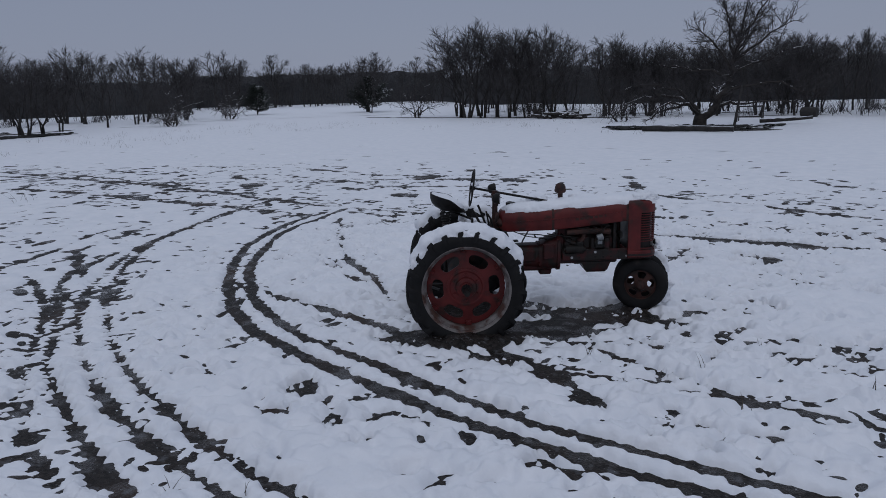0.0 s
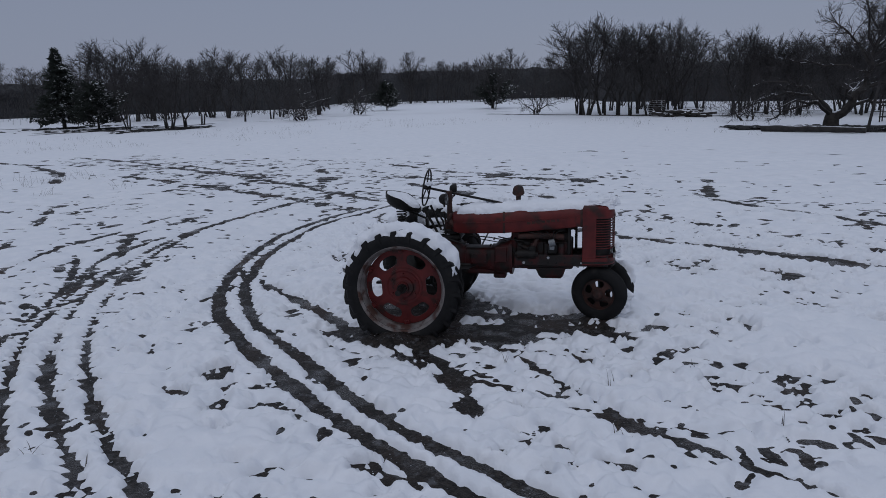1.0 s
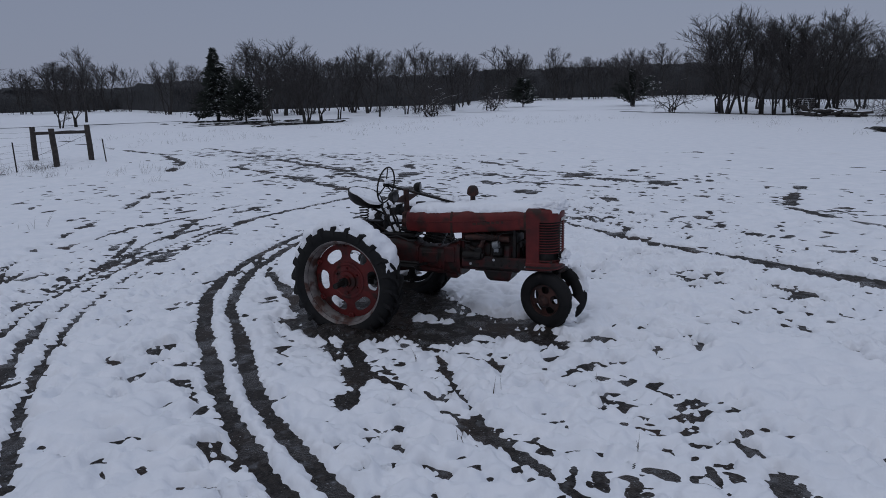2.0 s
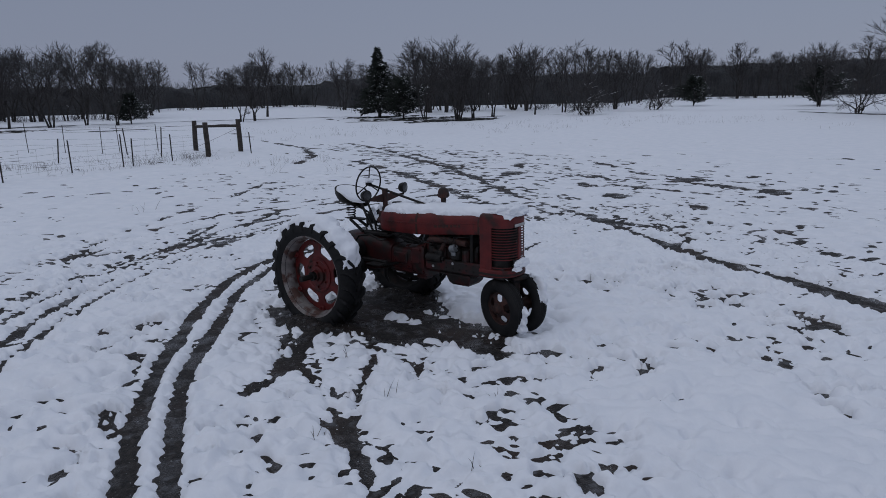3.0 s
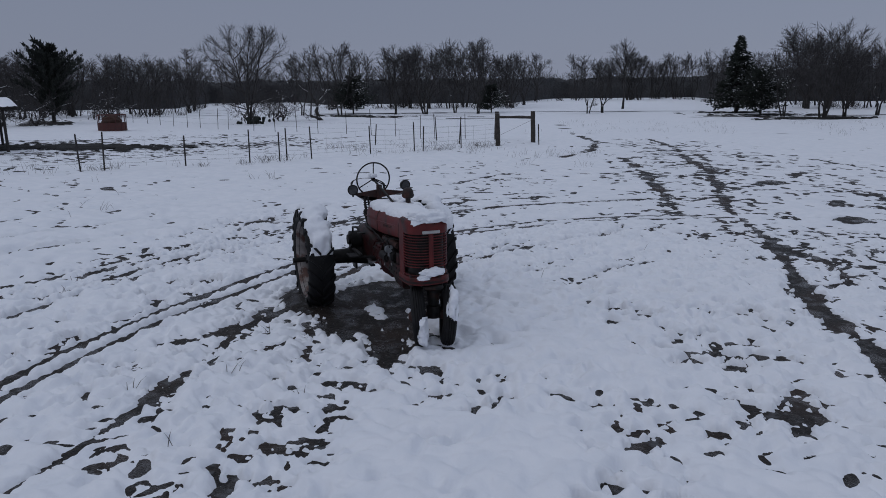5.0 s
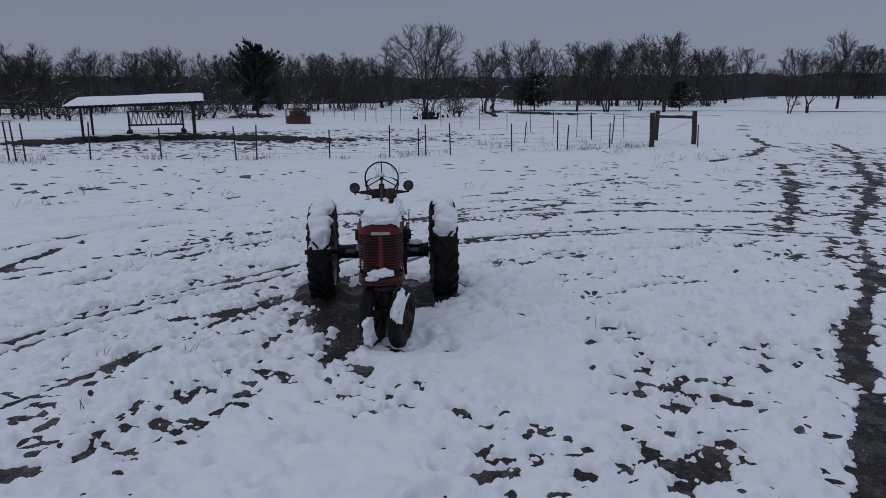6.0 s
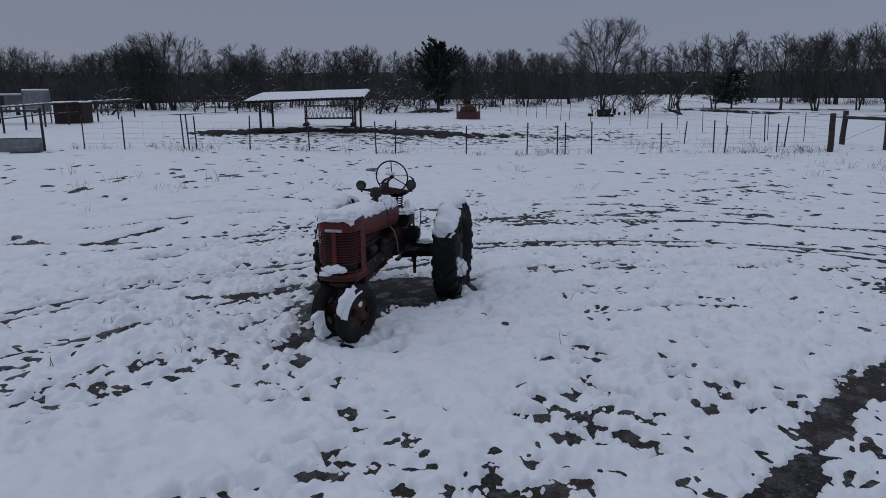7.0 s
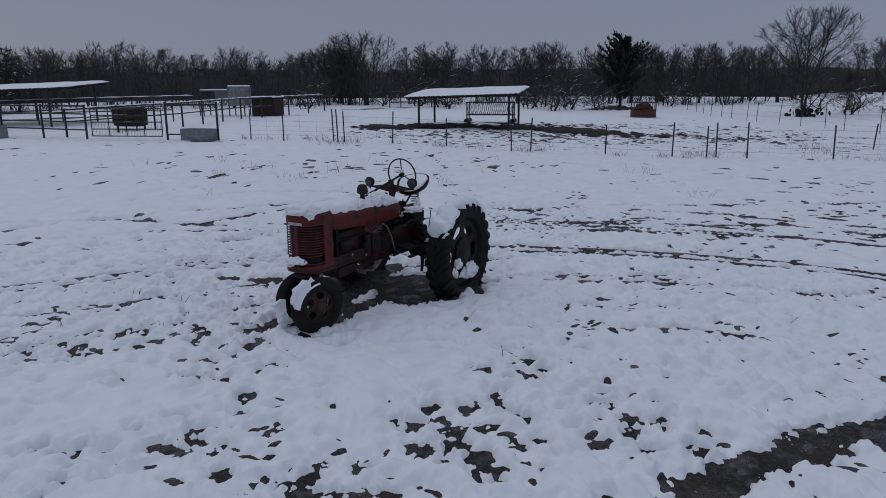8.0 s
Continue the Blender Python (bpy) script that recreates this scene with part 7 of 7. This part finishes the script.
    for pts, r0, r1, n, reach_k in limbs:
        n = int(n * 1.7) if pts[-1][2] > 4 else n
        pts = crook([Vector(p) for p in pts], 0.09 if n else 0.02)
        m = len(pts) - 1
        bough(V, F, pts, [r0 + (r1 - r0) * j / m for j in range(m + 1)], 9 if r0 > 0.2 else 6)
        for i in range(n):
            s, e = at(pts, 0.28 + 0.72 * (i + r.random()) / n)
            d = (e * 0.7 + Vector((r.gauss(0, 1), r.gauss(0, 1), r.gauss(0.15, 0.8))) * 0.75).normalized()
            shoot(s, d, reach_k * r.uniform(0.65, 1.15), 0.026, 0)
    out = []
    for nm, vv, ff in (("trunk", V, F), ("crown", TV, TF)):
        me = bpy.data.meshes.new(nm)
        me.from_pydata([tuple(v) for v in vv], [], ff)
        me.update()
        out.append(me)
    return out[0], out[1], max(v.z for v in TV)


plant(old_tree(78), -11.6, 42.0, 8.2, 16, "old spreading bare tree with snow on low limbs", "", True)
field_tree = wood_tree(27, 7.5, 4.2, 3, 27, 12, 11, 0.20, 0.009, (4, 44), 1.25, 0.56, 0.16)
plant(field_tree, -42.6, -16.5, 7.3, 100, "large bare round-crowned tree standing in the pasture", "", False)
snow_tree = bare_tree(35, 4.4, 2.4, 2, 0.22, 7, 5, 4, 3, 2.0, 0.26, 0.2)
plant(snow_tree, -48.9, -13.7, 4.7, 20, "small crooked bare tree with snowy limbs", "crooked trees", True)
low_tree = bare_tree(52, 4.0, 3.1, 3, 0.12, 9, 6, 5, 4, 1.7, 0.28, 0.6)
for x, y, h, turn in ((-38.6, 50.8, 4.2, 10), (-51.9, 35.1, 3.7, 80), (-68.8, 53.5, 3.6, 200), (-47.0, -19.0, 3.6, 150), (-25.0, -40.5, 4.2, 60), (-30.5, -31.5, 3.6, 10), (-36.0, -34.0, 3.4, 250), (-58.6, 46.1, 4.0, 300), (-30.2, -27.4, 3.4, 75), (-34.0, -26.9, 3.2, 220), (-25.4, -36.4, 3.9, 160), (-48.2, -33.6, 3.8, 100), (-24.6, -33.4, 3.2, 280), (-52.1, -19.9, 3.6, 15), (-14.6, -38.6, 3.8, 45), (-54.0, 36.6, 4.2, 140), (-46.8, -16.3, 3.6, 40), (-32.4, -28.9, 3.9, 330), (-22.0, -41.0, 3.2, 120), (-44.0, -31.0, 3.4, 20), (-18.0, 46.5, 3.4, 70), (-33.0, -33.5, 3.8, 190)):
    plant(low_tree, x, y, h, turn, "low crooked bare tree with snow on its limbs", "crooked trees", True)
tall_tree = wood_tree(63, 7.5, 2.0, 1, 12, 9, 8, 0.42, 0.012, (34, 64), 1.2)
plant(tall_tree, -73.7, 9.2, 7.5, 0, "tall slender bare tree at the field's edge", "", False)

# the woods: a few forms, turned and scaled
kinds = [wood_tree(101 + i, 7.0, sp, st, li, 9, 11, fk) for i, (sp, st, li, fk) in enumerate(((2.5, 2, 12, 0.18), (2.7, 3, 13, 0.15), (2.1, 1, 12, 0.24), (2.9, 3, 12, 0.13), (2.5, 2, 13, 0.16)))]
named = [(-32.2, 51.6, 7.4, 4), (-29.4, 51.2, 7.0, 0), (-34.6, 51.8, 7.2, 1), (-35.8, 53.0, 6.8, 4), (-30.2, 53.6, 7.6, 2), (-33.6, 53.4, 7.8, 0), (-28.0, 51.6, 6.6, 3), (-51.0, 23.2, 5.6, 3), (-52.5, 25.0, 5.0, 1), (-63.5, 40.0, 7.3, 0), (-54.9, 62.7, 6.6, 1), (-52.0, 60.0, 5.6, 3), (-33.0, 50.4, 8.4, 3), (-31.0, 52.0, 7.6, 1), (-27.0, 53.0, 7.0, 4), (-61.6, 6.4, 5.0, 3), (-63.4, 7.6, 5.2, 1), (-54.2, 21.3, 5.2, 3), (-53.6, 24.0, 5.6, 1), (-60.2, 37.0, 6.5, 0), (-62.0, -12.0, 6.8, 2), (-62.0, -3.8, 6.0, 1), (-64.0, -6.5, 6.6, 4), (-60.5, -8.5, 5.8, 3), (-56.0, 28.0, 5.6, 4), (-58.0, 33.0, 6.0, 2), (-59.0, -16.5, 6.4, 0), (-57.0, -19.5, 6.2, 4)]
tr = random.Random(12)
for x, y, h, k in named:
    plant(kinds[k], x, y, h, tr.uniform(0, 360), "bare winter tree at the edge of the woods", "edge trees", False, tr.uniform(1.0, 1.35))


def wood_edge(az):
    """Distance of the wood's edge from the tractor's yard for a bearing in degrees."""
    tab = [(60, 44), (84, 44), (112, 46), (124, 60), (127, 118), (146, 118), (149, 68), (172, 70), (175, 120), (186, 120), (189, 72), (198, 76), (205, 74), (207, 110), (214, 110), (217, 62), (236, 60), (262, 52), (290, 46), (320, 60), (420, 44)]
    for (a, b), (c, d) in zip(tab, tab[1:]):
        if a <= az <= c:
            return b + (d - b) * (az - a) / (c - a)
    return 60


light_kinds = [wood_tree(131 + i, 7.0, sp, st, 9, 8, 8, 0.17, 0.016) for i, (sp, st) in enumerate(((2.5, 2), (2.8, 3), (2.2, 1)))]
count = 0
while count < 330:
    az = tr.uniform(74, 288)
    R = wood_edge(az) + 0.5 + 22 * tr.random() ** 1.5
    x, y = -3 + R * math.cos(radians(az)), 8.5 + R * math.sin(radians(az))
    h = tr.uniform(5.0, 6.9) * (0.94 if az < 112 else 1.08 if az < 124 else 0.78 if az > 256 else 0.86 if az > 214 else 1.0) * (1.0 + 0.004 * (R - 60))
    if tr.random() < 0.16 and not 94 < az < 113:
        h *= 1.2
    form = kinds[tr.randrange(5)] if R < wood_edge(az) + 5.0 and R < 90 else light_kinds[tr.randrange(3)]
    plant(form, x, y, h, tr.uniform(0, 360), "bare winter tree in the woods round the pasture", "woodland trees", False, tr.uniform(1.0, 1.5))
    count += 1


def near_r(az):
    return wood_edge(az) + 38


def brush_crest(az, dist):
    base = (4.7 if az < 160 else 2.6) if wood_edge(az) > 100 else 2.7 if az > 214 else 3.7 if az < 124 else 3.2 if az < 174 else 2.5
    return base + 0.6 * noise.noise(Vector((az * 0.35, 0, 4))) + 0.012 * dist


def far_wood():
    """Woodland too far off and too dense to count: stems, twigs and a lumpy mass of brush behind."""
    r = random.Random(88)
    V, F = [], []
    for _ in range(20000):
        az = r.uniform(70, 292)
        near = wood_edge(az)
        R = near + 3 + 45 * r.random()
        x, y = -3 + R * math.cos(radians(az)), 8.5 + R * math.sin(radians(az))
        z = ground_z(x, y) - 0.1
        h = r.uniform(0.25, 0.85) * (brush_crest(az, R) + 0.6)
        p = Vector((x, y, z + (0 if r.random() < 0.10 else 0.5 + r.random() * 1.6)))
        spike(V, F, p, p + Vector((r.gauss(0, 0.4), r.gauss(0, 0.4), h * r.uniform(0.5, 0.9))), r.uniform(0.012, 0.030))
    for _ in range(22000):
        az = r.uniform(70, 292)
        R = wood_edge(az) + 24 + 34 * r.random()
        x, y = -3 + R * math.cos(radians(az)), 8.5 + R * math.sin(radians(az))
        z = ground_z(x, y) + r.uniform(0.5, 0.98) * (brush_crest(az, near_r(az)) + 0.6)
        p = Vector((x, y, z))
        spike(V, F, p, p + Vector((r.gauss(0, 0.45), r.gauss(0, 0.45), r.uniform(0.5, 1.5))), r.uniform(0.02, 0.045))
    for _ in range(170):
        az = r.uniform(80, 286)
        R = wood_edge(az) + r.uniform(-2, 12)
        x, y = -3 + R * math.cos(radians(az)), 8.5 + R * math.sin(radians(az))
        z, hh = ground_z(x, y) - 0.05, r.uniform(0.4, 1.5)
        for _ in range(34):
            p = Vector((x + r.gauss(0, 0.35), y + r.gauss(0, 0.35), z + r.random() * 0.3 * hh))
            spike(V, F, p, p + Vector((r.gauss(0, 0.35) * hh, r.gauss(0, 0.35) * hh, hh * r.uniform(0.4, 1.0))), r.uniform(0.012, 0.022))
    me = bpy.data.meshes.new("brush")
    me.from_pydata([tuple(v) for v in V], [], F)
    me.materials.append(TWIG)
    tagged(new("brush", me), "dense dark leafless brush of the woods", "woods", "", "stuff")
    nu, nv = 900, 12
    P = np.zeros((nu, nv, 3))
    for i in range(nu):
        az = 60 + 240 * i / (nu - 1)
        for j in range(nv):
            v = j / (nv - 1)
            ring_r = wood_edge(az) + 34 + 9 * v + 2.2 * noise.noise(Vector((az * 0.9, v * 5, 1)))
            x, y = -3 + ring_r * math.cos(radians(az)), 8.5 + ring_r * math.sin(radians(az))
            crest = brush_crest(az, ring_r) + 0.7 * noise.noise(Vector((az * 2.1, v * 3, 7)))
            P[i, j] = (x, y, ground_z(x, y) - 0.2 + crest * math.sin(min(1, v * 1.7) * math.pi / 2) ** 0.7)
    tagged(new("far_woods", grid_mesh("far_woods", P, BRUSH)), "dark mass of leafless woods far off", "woods", "", "stuff")


BRUSH = surface("leafless_woods", (0.016, 0.017, 0.019), (0.034, 0.0355, 0.039), 2.2, 0.95, 0, 0.8, 3.0, (0.030, 0.032, 0.036), 0.6, 0.4, dist=0.4)
far_wood()


# ---- evergreens ----
def evergreen(seed, h, base_r, shape, n, lift, rough=0.55, full=1.0, needles=None):
    """A needle tree: trunk and many short sprays on boughs; shape(k) is the crown's width at height k."""
    r = random.Random(seed)
    V, F, TV, TF = [], [], [], []
    bough(TV, TF, [Vector((0, 0, -0.3)), Vector((0.03, 0, h * 0.3)), Vector((0, 0.03, h * 0.7)), Vector((0, 0, h * 0.98))], [h * 0.026, h * 0.021, h * 0.012, 0.01], 8)
    for i in range(n):
        k = (i + r.random()) / n
        k = k ** 0.85
        z = h * (0.09 + 0.89 * k)
        a = r.uniform(0, math.tau)
        L = base_r * shape(k) * r.uniform(rough, 1.15)
        d = Vector((math.cos(a), math.sin(a), lift + r.gauss(0, 0.12)))
        p0, p1 = Vector((0, 0, z)), Vector((0, 0, z)) + d * L
        bough(TV, TF, [p0, p0.lerp(p1, 0.5) + Vector((0, 0, -0.03)), p1], [0.022, 0.014, 0.005], 3)
        m = int((5 + 13 * L / base_r) * full)
        for j in range(m):
            t = 0.25 + 0.75 * (j + r.random()) / m
            s = p0.lerp(p1, t) + Vector((r.gauss(0, 0.05), r.gauss(0, 0.05), r.gauss(0, 0.06)))
            side = Vector((r.gauss(0, 1), r.gauss(0, 1), r.gauss(0, 0.5) + lift * 0.6)).normalized()
            e = (d.normalized() * 0.8 + side * 0.8).normalized()
            ln = r.uniform(0.14, 0.34) * (0.6 + 0.4 * h / 6)
            a1, b1 = basis(e)
            n0, w = len(V), ln * 0.20
            root = s + e * ln * 0.15
            V += [root + a1 * w, root + (b1 * 0.87 - a1 * 0.5) * w, root - (b1 * 0.87 + a1 * 0.5) * w, s + e * ln, s - e * ln * 0.2]
            F += [(n0, n0 + 1, n0 + 3), (n0 + 1, n0 + 2, n0 + 3), (n0 + 2, n0, n0 + 3), (n0 + 1, n0, n0 + 4), (n0 + 2, n0 + 1, n0 + 4), (n0, n0 + 2, n0 + 4)]
    out = []
    for nm, vv, ff, mt in (("trunk", TV, TF, BARK), ("foliage", V, F, needles or NEEDLE)):
        me = bpy.data.meshes.new(nm)
        me.from_pydata([tuple(v) for v in vv], [], ff)
        me.materials.append(mt)
        out.append(me)
    return out


def plant_evergreen(meshes, x, y, k, turn, label, wide=1.0):
    t = thing("evergreen_tree", pose(x, y, ground_z(x, y) - 0.06, 0, 0, turn) @ Matrix.Diagonal((k * wide, k * wide, k, 1)), label, "tree", "evergreens")
    for me in meshes:
        ob = new(me.name.split(".")[0], me)
        ob.parent = t


cedar = evergreen(5, 6.4, 2.75, lambda k: (1 - k) ** 1.05 * (0.8 + 0.2 * min(1, k * 6)) + 0.02, 330, -0.10, 0.45, 2.4)
plant_evergreen(cedar, -61.7, 18.9, 1.0, 0, "dark conical evergreen with snow on its boughs")
juniper = evergreen(8, 5.3, 1.95, lambda k: (0.55 + 0.75 * math.sin(min(1, k * 1.15) * math.pi) ** 0.8) * (1.05 - 0.45 * k), 120, 0.8, 0.35, 4.0, NEEDLEDARK)
plant_evergreen(juniper, -37.6, -29.2, 1.0, 30, "dark ragged juniper tree beside the pasture")
bush = evergreen(9, 3.2, 1.9, lambda k: 0.4 + 0.8 * math.sin(min(1, k * 1.1 + 0.15) * math.pi), 150, 0.25, 0.45, 2.0)
for x, y, k, turn in ((-62.0, -16.4, 1.1, 0), (-64.5, -3.0, 0.8, 50), (-57.5, 20.2, 1.1, 140), (-55.0, 63.0, 1.2, 70), (-66.0, 56.0, 1.0, 200), (8.0, -47.0, 1.7, 20)):
    plant_evergreen(bush, x, y, k, turn, "dark rounded evergreen bush at the wood's edge")


# ---- low cactus at the foot of the field tree ----
def cactus_clump(cx, cy):
    """Prickly pear: flat oval pads set on edge upon one another."""
    r = random.Random(17)
    cl = thing("cactus_clump", pose(cx, cy, ground_z(cx, cy) - 0.04), "dark green prickly pear clump at the tree's foot", "cactus")
    for i in range(46):
        b = bmesh.new()
        bmesh.ops.create_icosphere(b, subdivisions=2, radius=1)
        tier = i % 3
        k = r.uniform(0.10, 0.15)
        x, y = r.gauss(0, 0.42), r.gauss(0, 0.42)
        m = pose(x, y, 0.10 + 0.15 * tier, r.uniform(-25, 25), r.uniform(-25, 25), r.uniform(0, 180)) @ Matrix.Diagonal((k, k * 0.22, k * 1.25, 1))
        part("pad", b, NEEDLEDARK, cl, "", 60, m)


cactus_clump(-41.9, -15.9)
